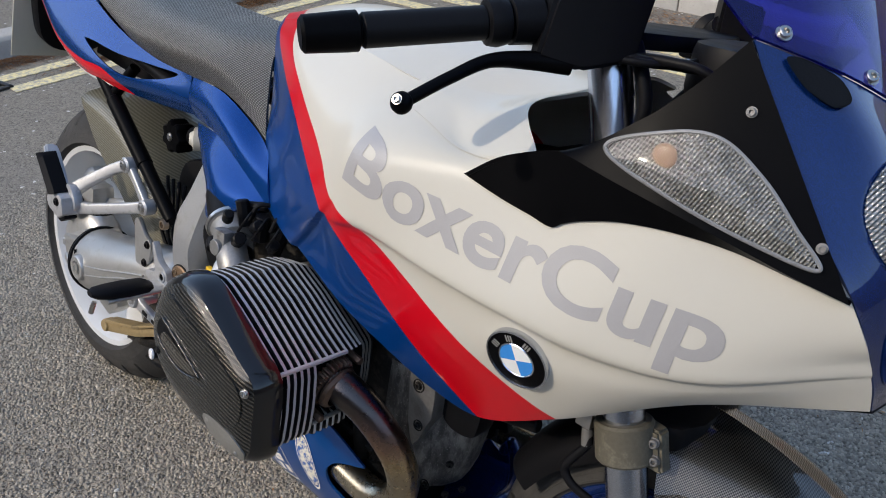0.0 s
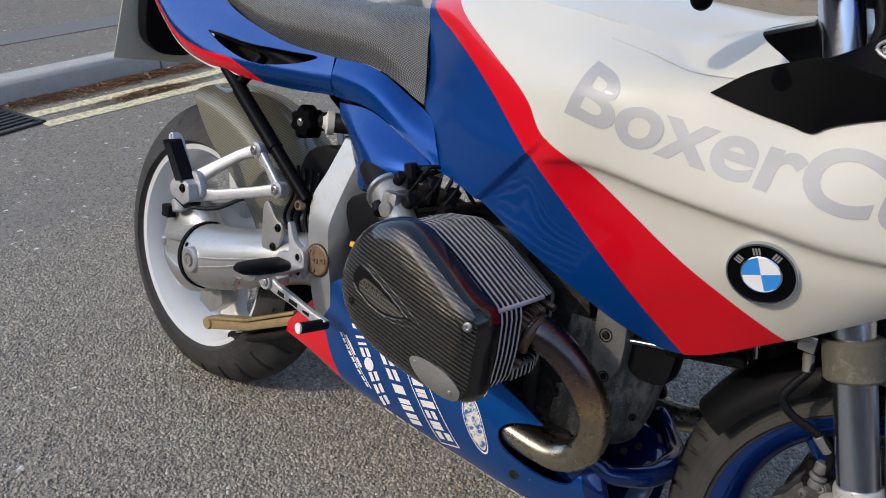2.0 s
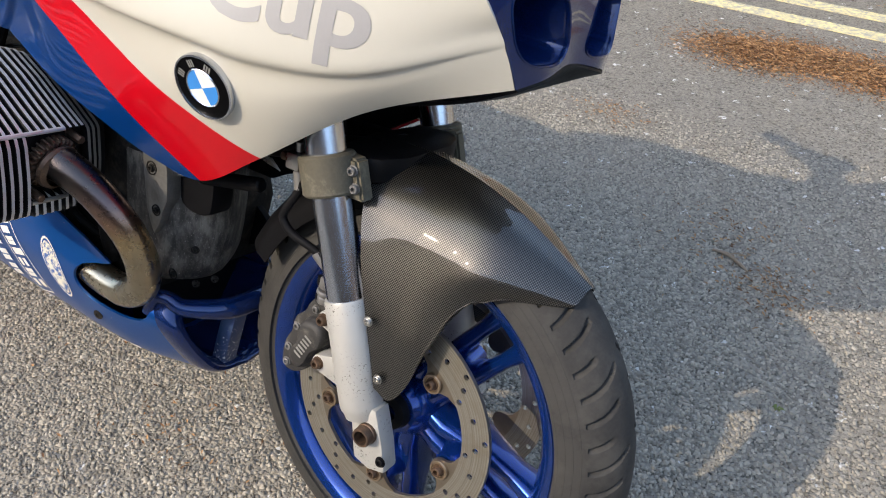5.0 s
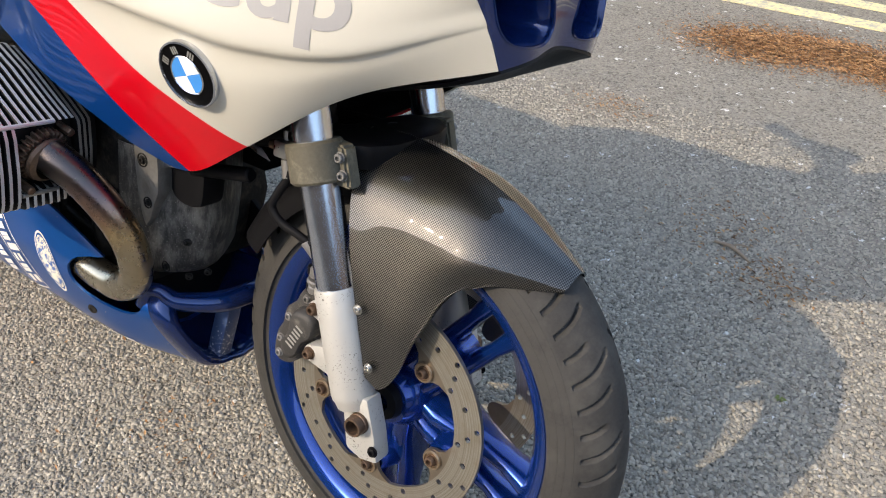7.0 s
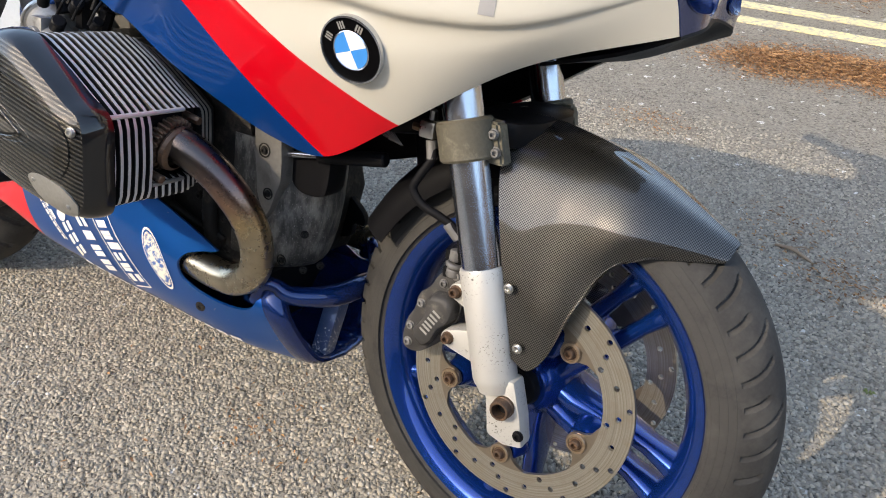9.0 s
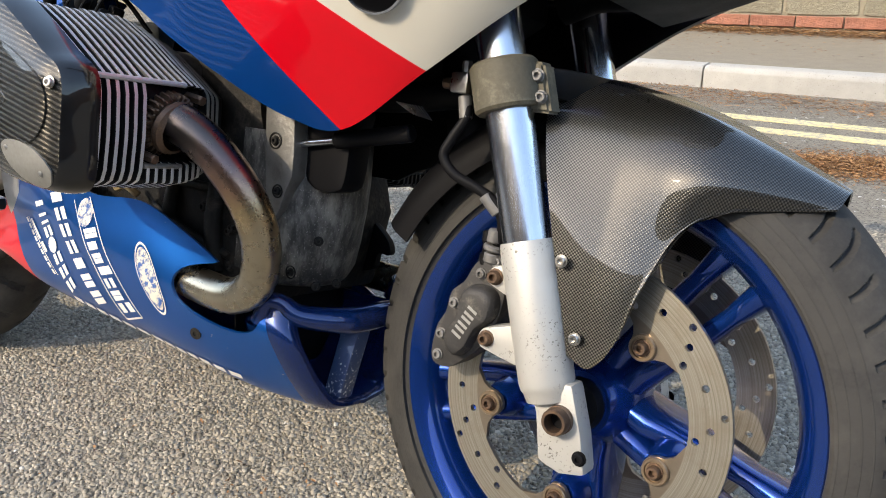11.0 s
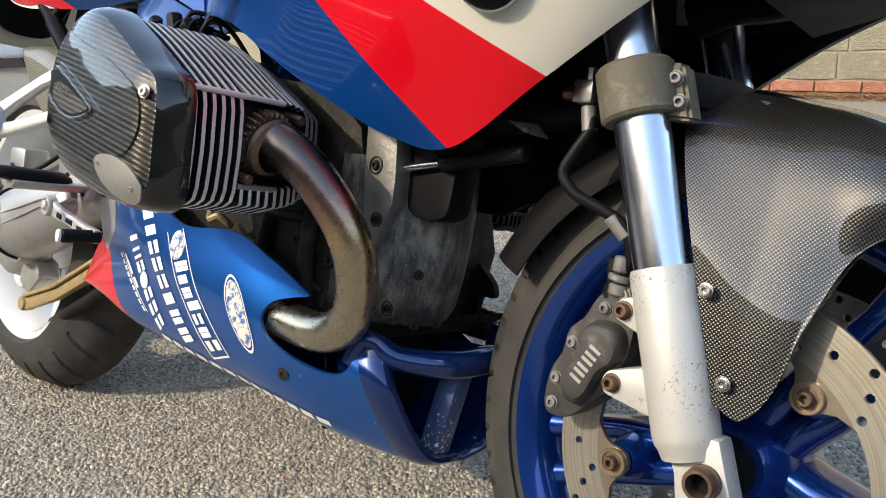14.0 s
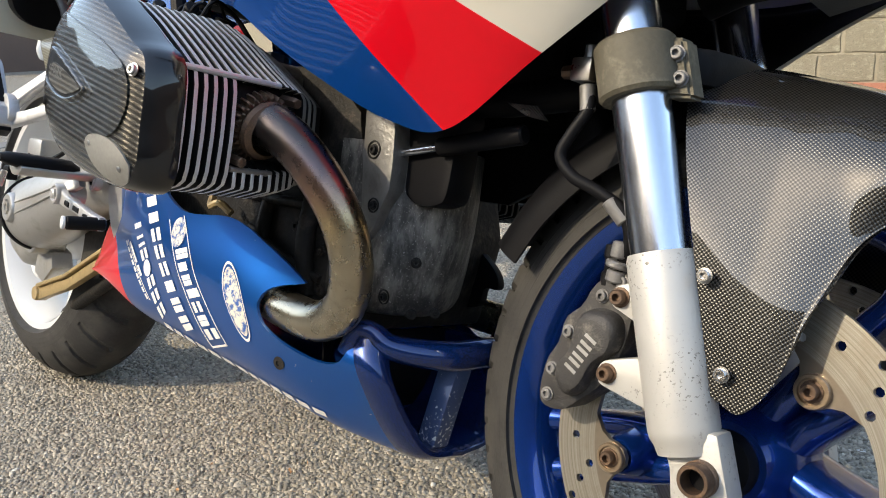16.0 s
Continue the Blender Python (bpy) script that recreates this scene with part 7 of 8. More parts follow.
def build_intake():
    body = new("throttle_body")
    body.parent = bike
    tagged(body, "silver throttle body with black connectors")
    part("boot", tube([(-0.835, -0.14, 0.635), (-0.805, -0.155, 0.622), (-0.785, -0.165, 0.612)], 0.032, 22), M_RUBBER, body)
    part("barrel", lathe([(0.031, 0), (0.034, 0.002), (0.034, 0.010), (0.030, 0.012), (0.028, 0.035), (0.033, 0.038), (0.033, 0.046), (0.026, 0.05), (0.024, 0.075)], (-0.787, -0.165, 0.612), (0.85, -0.35, -0.35), 26), M_DULL_ALU, body)
    part("clip", lathe([(0.0345, 0), (0.036, 0.001), (0.036, 0.007), (0.0345, 0.008)], (-0.785, -0.166, 0.611), (0.85, -0.35, -0.35), 26), M_STEEL, body)
    part("manifold", tube([(-0.745, -0.19, 0.600), (-0.715, -0.205, 0.585), (-0.69, -0.21, 0.560)], 0.023, 18), M_DULL_ALU, body)
    part("linkage", join(box((-0.75, -0.218, 0.585), (-0.722, -0.20, 0.625), 0.004), rod((-0.735, -0.225, 0.60), (-0.735, -0.20, 0.60), 0.012, 14, 0.001)), M_DULL_ALU, body)
    for p, q, r in (((-0.725, -0.18, 0.63), (-0.735, -0.182, 0.668), 0.010), ((-0.70, -0.17, 0.615), (-0.695, -0.172, 0.655), 0.012), ((-0.742, -0.172, 0.655), (-0.70, -0.16, 0.665), 0.007), ((-0.675, -0.165, 0.60), (-0.66, -0.16, 0.645), 0.010)):
        part("connector", rod(p, q, r, 8, 0.002), M_BLACK, body)
    for k in range(2):
        x = -0.71 + 0.05 * k
        part("cable", tube([(x, -0.185, 0.645), (x + 0.01, -0.175, 0.67), (x + 0.03, -0.14, 0.66), (x + 0.05, -0.11, 0.62)], 0.0032, 8, 24), M_RUBBER, body)
    for p, q, r in (((-0.765, -0.205, 0.600), (-0.752, -0.214, 0.588), 0.011), ((-0.735, -0.205, 0.640), (-0.722, -0.212, 0.655), 0.008), ((-0.690, -0.190, 0.640), (-0.672, -0.196, 0.652), 0.009), ((-0.655, -0.185, 0.622), (-0.640, -0.190, 0.634), 0.008), ((-0.715, -0.200, 0.612), (-0.700, -0.206, 0.625), 0.010)):
        part("connector", rod(p, q, r, 10, 0.002), M_BLACK, body)
    for k in range(3):
        x = -0.715 + 0.034 * k
        part("cable", tube([(x, -0.200, 0.628), (x + 0.012, -0.196, 0.650), (x + 0.004, -0.178, 0.658), (x - 0.02, -0.150, 0.640)], 0.0020, 8, 20), M_RUBBER, body)
    part("injector_cover", prism(smooth_outline([(-0.66, 0.585), (-0.61, 0.60), (-0.56, 0.595), (-0.55, 0.57), (-0.62, 0.56)], 20), -0.15, -0.10, 0.006), M_CASE, body)
    part("gearbox", prism([(-0.97, 0.36), (-0.84, 0.33), (-0.80, 0.40), (-0.80, 0.56), (-0.90, 0.58), (-0.98, 0.50)], -0.095, 0.095, 0.012), M_DARK, bike, "sooty gearbox")
    part("bell_housing", lathe([(0.05, 0), (0.078, 0.0), (0.082, 0.006), (0.082, 0.03), (0.05, 0.034)], (-0.872, -0.098, 0.455), (0.90, 0.43, 0), 36), M_ALU, bike, "silver rounded housing")
    part("starter_cover", prism(smooth_outline([(-0.90, 0.56), (-0.83, 0.59), (-0.79, 0.56), (-0.80, 0.50), (-0.86, 0.48)], 20), -0.14, -0.09, 0.008), M_BLACK, bike)
    part("oil_tag", box((-0.87, -0.148, 0.492), (-0.845, -0.140, 0.500), 0.001), M_YELLOW, bike, "yellow tag")
    rng = random.Random(4)
    for k in range(14):
        x, z = rng.uniform(-0.66, -0.44), rng.uniform(0.34, 0.44)
        hex_bolt("block_bolt", (x, -0.116, z), (0, -1, 0), rng.uniform(0.004, 0.0065), bike, M_DARK)
    for x0, z0, x1, z1, r in ((-0.64, 0.44, -0.46, 0.44, 0.006), (-0.62, 0.40, -0.47, 0.36, 0.005), (-0.58, 0.45, -0.58, 0.35, 0.009), (-0.50, 0.45, -0.49, 0.34, 0.011)):
        part("block_rib", tube([(x0, -0.116, z0), ((x0 + x1) / 2, -0.124, (z0 + z1) / 2), (x1, -0.116, z1)], r, 10), M_DARK, bike)
    part("hose_clip", tube([(-0.655, -0.15, 0.43), (-0.64, -0.16, 0.42), (-0.625, -0.158, 0.425), (-0.61, -0.15, 0.415)], 0.005, 8), M_BRASS, bike)


M_DULL_ALU = plain("dull_alloy", (0.30, 0.295, 0.285), 0.45, 0.6, grain=70, vary=0.4, relief=0.3, dirt=(0.11, 0.10, 0.09))
M_YELLOW = plain("yellow_tag", (0.75, 0.48, 0.03), 0.5)
build_intake()


# ---- rear end ----
def flat_bar(path, wide, deep, power=0.45):
    """A cast bar of rounded-rectangle section along a path, upright in its flat side."""
    p = [V(*q) for q in path]
    rings = []
    for i, q in enumerate(p):
        d = (p[min(i + 1, len(p) - 1)] - p[max(i - 1, 0)]).normalized()
        y = (V(0, 1, 0) - d * d.y).normalized()
        e = y.cross(d)
        w = wide[i] if isinstance(wide, (list, tuple)) else wide
        ring = []
        for a in np.linspace(0, 2 * math.pi, 20, endpoint=False):
            ca, sa = math.cos(a), math.sin(a)
            ring.append(q + e * (w * math.copysign(abs(ca) ** power, ca)) + y * (deep * math.copysign(abs(sa) ** power, sa)))
        rings.append(ring)
    return skin(rings)


def build_rear():
    drive = new("final_drive")
    drive.parent = bike
    tagged(drive, "silver shaft drive housing")
    c = (-1.395, 0.0, 0.3176)
    part("bevel_box", lathe([(0, -0.118), (0.045, -0.118), (0.078, -0.112), (0.096, -0.098), (0.100, -0.085), (0.100, -0.065), (0.08, -0.05), (0, -0.05)], c, (0, 1, 0), 48), M_ALU, drive)
    for z0, z1 in ((0.338, 0.372), (0.292, 0.283)):
        part("bevel_rib", flat_bar([(-1.462, -0.100, (z0 + 0.315) / 2), (-1.43, -0.120, z0), (-1.37, -0.134, (z0 + z1) / 2), (-1.31, -0.138, z1)], [0.006, 0.008, 0.009, 0.010], 0.012), M_ALU, drive, "raised casting rib")
    part("rib_end", rod((-1.462, -0.112, 0.326), (-1.462, -0.112, 0.305), 0.010, 14, 0.004), M_ALU, drive)
    part("rib_arm", prism(smooth_outline([(-1.44, 0.318), (-1.41, 0.276), (-1.34, 0.262), (-1.28, 0.262), (-1.27, 0.34), (-1.31, 0.395), (-1.40, 0.36)], 30), -0.128, -0.07, 0.014, 3), M_ALU, drive)
    part("swingarm", tube([(-1.315, -0.108, 0.328), (-1.24, -0.112, 0.345), (-1.12, -0.112, 0.385), (-1.02, -0.105, 0.415), (-0.94, -0.10, 0.43)], [0.067, 0.065, 0.055, 0.048, 0.048], 30, 30), M_ALU, drive, "silver swingarm tube")
    for dz in (0.010, -0.010):
        part("casting_seam", flat_bar([(-1.25, -0.1735, 0.342 + dz), (-1.18, -0.172, 0.363 + dz * 0.8), (-1.12, -0.1665, 0.384 + dz * 0.6), (-1.05, -0.158, 0.405 + dz * 0.5)], 0.0016, 0.004), M_ALU, drive, "fine raised casting seam")
    part("gaiter", lathe([(0.064, 0), (0.0705, 0.002), (0.0705, 0.005), (0.068, 0.006), (0.0705, 0.007), (0.0705, 0.011), (0.064, 0.013)], (-1.312, -0.108, 0.329), (0.97, -0.05, 0.22), 48), M_RUBBER, drive, "black ribbed gaiter band")
    part("pivot_boss", lathe([(0.030, 0), (0.027, 0.012), (0.026, 0.020), (0.023, 0.023), (0.015, 0.023), (0.013, 0.019), (0, 0.019)], (-1.272, -0.158, 0.340), (0, -1, 0), 32), M_ALU, drive)
    part("pivot_cap", lathe([(0, 0.004), (0.006, 0.004), (0.007, 0.006), (0.012, 0.006), (0.0125, 0)], (-1.272, -0.177, 0.340), (0, -1, 0), 6), M_PLATE_GREY, drive, "weathered hexagon plug")
    for z in (0.362, 0.320):
        hex_bolt("band_screw", (-1.300, -0.166, z), (-0.5, -1, 0), 0.0045, drive, M_BLACK, h=0.005)
    part("drive_foot", prism([(-1.33, 0.275), (-1.27, 0.262), (-1.26, 0.235), (-1.30, 0.200), (-1.345, 0.215)], -0.10, -0.06, 0.006), M_ALU, drive)
    part("fill_plug", rod((-1.40, -0.12, 0.40), (-1.41, -0.12, 0.425), 0.018, 12, 0.003), M_ALU, drive)
    part("torque_arm", tube([(-1.40, -0.06, 0.42), (-1.25, -0.06, 0.46), (-1.05, -0.06, 0.47)], 0.011, 12), M_ALU, drive)
    part("rear_caliper", box((-1.44, -0.10, 0.40), (-1.37, -0.05, 0.465), 0.01), M_ALU, drive, "silver rear brake caliper")
    part("caliper_line", tube([(-1.42, -0.10, 0.43), (-1.37, -0.12, 0.42), (-1.31, -0.10, 0.43), (-1.24, -0.08, 0.47), (-1.15, -0.08, 0.5)], 0.0045, 8), M_RUBBER, drive)
    part("sensor", box((-1.452, -0.135, 0.378), (-1.425, -0.115, 0.405), 0.004), M_BLACK, drive)

    hug = []
    angles = (18, 34, 50, 66, 80, 93)
    skirt = (0.262, 0.246, 0.236, 0.240, 0.262, 0.332)
    for y, r, f in ((-0.101, 0.0, 0.0), (-0.101, 0.30, 0.55), (-0.098, 0.325, 0.85), (-0.080, 0.342, 1.0), (-0.04, 0.350, 1.0), (0.0, 0.353, 1.0), (0.04, 0.350, 1.0), (0.080, 0.342, 1.0), (0.098, 0.320, 1.0)):
        row = []
        for a, low in zip(angles, skirt):
            rr = low + (max(r, low) - low if r else 0.0)
            row.append((c[0] + rr * math.cos(radians(a)), y, c[2] + rr * math.sin(radians(a))))
        hug.append(row)
    part("hugger", shell(net(hug, 40, 36), 0.003), M_TWILL_OLIVE, bike, "carbon fibre rear hugger")
    front = [[(c[0] + r * math.cos(radians(a)), y, c[2] + r * math.sin(radians(a))) for a in (-12, 8, 26)] for y, r in ((-0.09, 0.320), (-0.05, 0.340), (0.05, 0.340), (0.09, 0.320))]
    part("hugger_front", shell(net(front, 12, 12), 0.004), M_BLACK, bike, "black inner mudguard")

    sub = new("subframe")
    sub.parent = bike
    tagged(sub, "black tubular subframe with silver peg hangers")
    for s in (-1, 1):
        P = lambda x, y, z: (x, s * y, z)
        part("strut", rod(P(-1.295, 0.118, 0.728), P(-0.992, 0.138, 0.533), 0.0125, 18, 0.002), M_SATIN_BLACK, sub)
        part("sleeve", rod(P(-1.235, 0.122, 0.689), P(-1.10, 0.131, 0.602), 0.0145, 18, 0.002), M_SATIN_BLACK, sub)
        part("stay", rod(P(-1.245, 0.12, 0.69), P(-1.20, 0.10, 0.755), 0.0105, 14), M_SATIN_BLACK, sub)
        part("rail", tube([P(-1.45, 0.07, 0.79), P(-1.2, 0.08, 0.765), P(-0.95, 0.085, 0.72), P(-0.80, 0.09, 0.70)], 0.013, 14), M_BLACK, sub)
        hang = new("peg_hanger")
        hang.parent = sub
        hang.matrix_basis = pose(0.010, 0, -0.001)
        part("upper_arm", flat_bar([P(-1.139, 0.148, 0.597), P(-1.170, 0.160, 0.581), P(-1.215, 0.182, 0.547), P(-1.252, 0.204, 0.514)], [0.012, 0.0095, 0.0105, 0.0145], 0.0085), M_CAST, hang)
        part("lower_arm", flat_bar([P(-1.066, 0.152, 0.541), P(-1.12, 0.168, 0.523), P(-1.19, 0.190, 0.501), P(-1.250, 0.206, 0.488)], [0.0115, 0.0098, 0.0105, 0.0135], 0.0085), M_CAST, hang)
        part("web", flat_bar([P(-1.141, 0.146, 0.598), P(-1.104, 0.148, 0.572), P(-1.068, 0.150, 0.541)], [0.009, 0.0072, 0.009], 0.0065), M_CAST, hang)
        part("knuckle", prism(smooth_outline([(-1.262, 0.526), (-1.232, 0.535), (-1.212, 0.512), (-1.214, 0.492), (-1.252, 0.474), (-1.270, 0.488)], 24), s * 0.196, s * 0.214, 0.004), M_CAST, hang)
        for x, y, z in ((-1.139, 0.158, 0.597), (-1.066, 0.162, 0.541)):
            part("eye", rod(P(x, y - 0.024, z), P(x, y, z), 0.0145, 24, 0.003), M_CAST, hang)
            part("eye_recess", lathe([(0.0098, 0), (0.0098, 0.0008), (0.0088, 0.0010), (0.0088, 0)], P(x, y, z), (0, s, 0), 22), M_DARK, hang)
            hex_bolt("eye_bolt", P(x, y, z), (0, s, 0), 0.0078, hang, M_STEEL, h=0.0035)
        part("block", prism([(-1.276, 0.482), (-1.236, 0.472), (-1.216, 0.484), (-1.222, 0.515), (-1.244, 0.524), (-1.276, 0.512), (-1.284, 0.497)], s * 0.200, s * 0.234, 0.005), M_CAST, hang)
        # Black strip that stands in for the shade below the block.
        part("block_shadow", prism([(-1.272, 0.474), (-1.238, 0.464), (-1.220, 0.474), (-1.222, 0.482), (-1.238, 0.474), (-1.272, 0.484)], s * 0.204, s * 0.228, 0.002), M_BLACK, hang, "black strip for the shade under the peg block")
        hex_bolt("block_bolt", P(-1.238, 0.234, 0.504), (0, s, 0), 0.0065, hang, M_BLACK, h=0.004)
        peg = skin([[(x - w, s * (0.216 - d), z), (x - w * 0.6, s * (0.216 + d), z + 0.002), (x + w * 0.5, s * (0.216 + d), z + 0.006), (x + w, s * (0.216 - d), z + 0.006)] for x, z, w, d in ((-1.262, 0.508, 0.013, 0.014), (-1.278, 0.540, 0.0125, 0.014), (-1.299, 0.580, 0.0115, 0.012), (-1.305, 0.590, 0.009, 0.009))])
        bmesh.ops.bevel(peg, geom=peg.edges[:], offset=0.003, segments=2, affect="EDGES", clamp_overlap=True)
        part("pillion_peg", peg, M_CAST, hang, "folded silver pillion peg")
        rubber = []
        for k in range(17):
            f = k / 16
            w = (0.0080, 0.0094)[k % 2] * (1 - 0.25 * f)
            rubber.append([(x, y, z) for x, y, z in ((-1.243 - 0.050 * f - w * 0.9, s * 0.240, 0.518 + 0.064 * f - 0.003), (-1.243 - 0.050 * f - w * 0.2, s * 0.246, 0.518 + 0.064 * f), (-1.243 - 0.050 * f + w * 0.8, s * 0.238, 0.518 + 0.064 * f + 0.003), (-1.243 - 0.050 * f + w, s * 0.212, 0.518 + 0.064 * f + 0.004), (-1.243 - 0.050 * f - w, s * 0.212, 0.518 + 0.064 * f - 0.004))])
        part("peg_rubber", skin(rubber), M_RUBBER, hang, "ribbed black peg rubber")

    back = [(-0.962, 0.655), (-0.978, 0.595), (-0.994, 0.547), (-0.985, 0.507), (-0.979, 0.473), (-0.972, 0.445), (-0.957, 0.388), (-0.940, 0.352), (-0.905, 0.318), (-0.893, 0.311)]
    ridge = [(-0.903, 0.655), (-0.915, 0.600), (-0.924, 0.545), (-0.925, 0.507), (-0.918, 0.475), (-0.911, 0.445), (-0.900, 0.400), (-0.893, 0.360), (-0.884, 0.325), (-0.882, 0.309)]
    fore = [(-0.870, 0.655), (-0.880, 0.610), (-0.893, 0.575), (-0.902, 0.520), (-0.906, 0.475), (-0.905, 0.445), (-0.897, 0.398), (-0.886, 0.356), (-0.878, 0.325), (-0.876, 0.309)]
    for s in (-1, 1):
        rows = []
        for line, y in ((back, 0.100), (back, 0.138), (back, 0.146), (ridge, 0.151), (fore, 0.120), (fore, 0.095)):
            inset = 0.006 if (line is back and y == 0.146) else 0.002 if line is ridge else 0.0
            rows.append([(x + inset, s * (y - max(0.0, z - 0.5) * 0.28), z) for x, z in line])
        fine = [net([rows[i], rows[i + 1]], 40, 5) for i in range(5)]
        loops = [[tuple(g[j, i]) for g in fine for j in range(g.shape[0] - 1)] + [tuple(fine[-1][-1, i])] for i in range(fine[0].shape[1])]
        bm = skin(loops)
        fr = part("side_plate", bm, M_ALU, bike, "silver cast frame plate with a folded edge", sharp=24)
        P = lambda x, y, z: (x, s * y, z)
        part("pivot_cover", lathe([(0.0275, 0), (0.0275, 0.003), (0.025, 0.005), (0, 0.005)], P(-0.938, 0.150, 0.445), (0, s, 0), 30), M_BRONZE, fr, "bronze pivot cover")
        part("cover_rim", lathe([(0.0275, 0), (0.0295, 0), (0.0295, 0.0016), (0.0275, 0.0020)], P(-0.938, 0.1505, 0.445), (0, s, 0), 36), M_DARK, fr)
        for k in range(4):
            a = radians((130, 15, 255, 0)[k])
            r = 0.018 if k < 3 else 0.0
            part("screw_sleeve", lathe([(0.0036, 0), (0.0056, 0), (0.0056, 0.0022), (0.0036, 0.0026), (0.0034, 0.0006), (0, 0.0006)], P(-0.938 + r * math.cos(a), 0.1547, 0.445 + r * math.sin(a)), (0, s, 0), 16), M_BUSH, fr, "pale bronze sleeve")
        part("frame_bolt", lathe([(0, 0.004), (0.005, 0.004), (0.0055, 0.010), (0.0085, 0.010), (0.0095, 0.007), (0.0095, 0)], P(-1.000, 0.145, 0.527), (0, s, 0), 20), M_BUSH, fr, "bronzed socket bolt")
        plate = [(-1.006, 0.492), (-0.999, 0.494), (-0.985, 0.468), (-0.962, 0.457), (-0.955, 0.445), (-0.953, 0.420), (-0.957, 0.408), (-0.972, 0.403), (-0.978, 0.418), (-0.992, 0.428), (-1.012, 0.420), (-1.026, 0.426), (-1.020, 0.438), (-1.000, 0.442), (-0.996, 0.452)]
        part("rearset_plate", prism(smooth_outline(plate, 48), s * 0.156, s * 0.168, 0.003), M_CAST, bike, "silver footrest plate")
        for x, z in ((-0.969, 0.443), (-0.964, 0.417)):
            part("bolt_ring", lathe([(0.0062, 0), (0.0098, 0), (0.0092, 0.0022), (0.0062, 0.0024)], P(x, 0.168, z), (0, s, 0), 20), M_CAST, bike)
            hex_bolt("plate_bolt", P(x, 0.167, z), (0, s, 0), 0.006, bike, M_BLACK, h=0.003)
        part("master_rod", rod(P(-1.052, 0.140, 0.425), P(-1.030, 0.150, 0.398), 0.0085, 14, 0.002), M_BLACK, bike)
        peg_rings = []
        for y, w, h, dz in ((0.188, 0.012, 0.008, -0.002), (0.200, 0.021, 0.012, 0.0), (0.235, 0.0225, 0.012, 0.002), (0.265, 0.020, 0.011, 0.004), (0.285, 0.015, 0.009, 0.006), (0.294, 0.008, 0.005, 0.007)):
            peg_rings.append([(-0.973 + w * math.copysign(abs(math.cos(q)) ** 0.8, math.cos(q)), s * y, 0.432 + dz + h * math.copysign(abs(math.sin(q)) ** 0.8, math.sin(q))) for q in np.linspace(0, 2 * math.pi, 24, endpoint=False)])
        part("rider_peg", skin(peg_rings), M_RUBBER, bike, "black rubber rider footpeg with a tapered tip")
        part("peg_plate", prism(smooth_outline([(-0.994, 0.429), (-0.953, 0.429), (-0.960, 0.418), (-0.985, 0.416)], 20), s * 0.165, s * 0.272, 0.003), M_ALU, bike)
        part("peg_feeler", rod(P(-0.978, 0.284, 0.420), P(-0.982, 0.288, 0.398), 0.0045, 10, 0.001), M_STEEL, bike)
        part("heel_guard", prism(smooth_outline([(-1.092, 0.500), (-1.084, 0.512), (-1.074, 0.508), (-1.055, 0.488), (-1.035, 0.478), (-1.036, 0.455), (-1.046, 0.432), (-1.060, 0.422), (-1.085, 0.424), (-1.090, 0.46)], 44), s * 0.146, s * 0.155, 0.003), M_ALU, bike, "pale heel guard")
        for x, z in ((-1.045, 0.472), (-1.054, 0.434)):
            hex_bolt("guard_bolt", P(x, 0.155, z), (0, s, 0), 0.006, bike, M_BLACK, h=0.004)
        part("brake_cylinder", rod(P(-1.078, 0.138, 0.424), P(-1.060, 0.140, 0.396), 0.012, 16, 0.003), M_BLACK, bike, "black rear brake cylinder")
        part("pedal_arm", flat_bar([P(-1.006, 0.194, 0.391), P(-0.985, 0.194, 0.384), P(-0.94, 0.195, 0.379), P(-0.89, 0.196, 0.370), P(-0.852, 0.197, 0.3655)], [0.013, 0.0105, 0.0088, 0.0085, 0.0095], 0.0060), M_CAST, bike, "silver brake pedal")
        part("pedal_arm", flat_bar([P(-1.006, 0.190, 0.392), P(-1.000, 0.186, 0.402), P(-0.975, 0.178, 0.414)], [0.012, 0.009, 0.008], 0.006), M_CAST, bike)
        for x, z, w in ((-0.966, 0.3805, 0.008), (-0.932, 0.3765, 0.011), (-0.898, 0.3710, 0.009)):
            part("pedal_slot", flat_bar([P(x - w, 0.1995, z + w * 0.12), P(x + w, 0.2003, z - w * 0.12)], 0.0042, 0.0022, 0.7), M_BLACK, bike)
        part("pedal_pivot", lathe([(0.016, 0), (0.016, 0.040), (0.014, 0.043), (0.0115, 0.043), (0.0105, 0.041), (0.0075, 0.041), (0.0075, 0.045), (0.005, 0.047), (0, 0.047)], P(-1.008, 0.162, 0.391), (0, s, 0), 24), M_CAST, bike)
        part("pedal_toe", rod(P(-0.856, 0.19, 0.3655), P(-0.866, 0.240, 0.364), 0.0095, 14, 0.002), M_RUBBER, bike)
        part("toe_cap", rod(P(-0.8662, 0.2405, 0.364), P(-0.8672, 0.245, 0.364), 0.0092, 14, 0.001), M_DECAL, bike, "pale worn end cap")
    stand = new("centre_stand")
    stand.parent = bike
    tagged(stand, "tarnished brass-coloured stand lever")
    part("lever", prism([(-1.295, 0.188), (-1.282, 0.197), (-1.16, 0.235), (-1.02, 0.303), (-0.97, 0.325), (-0.965, 0.310), (-1.015, 0.285), (-1.16, 0.215), (-1.28, 0.172), (-1.294, 0.174)], -0.112, -0.096, 0.004), M_BRASS, stand)
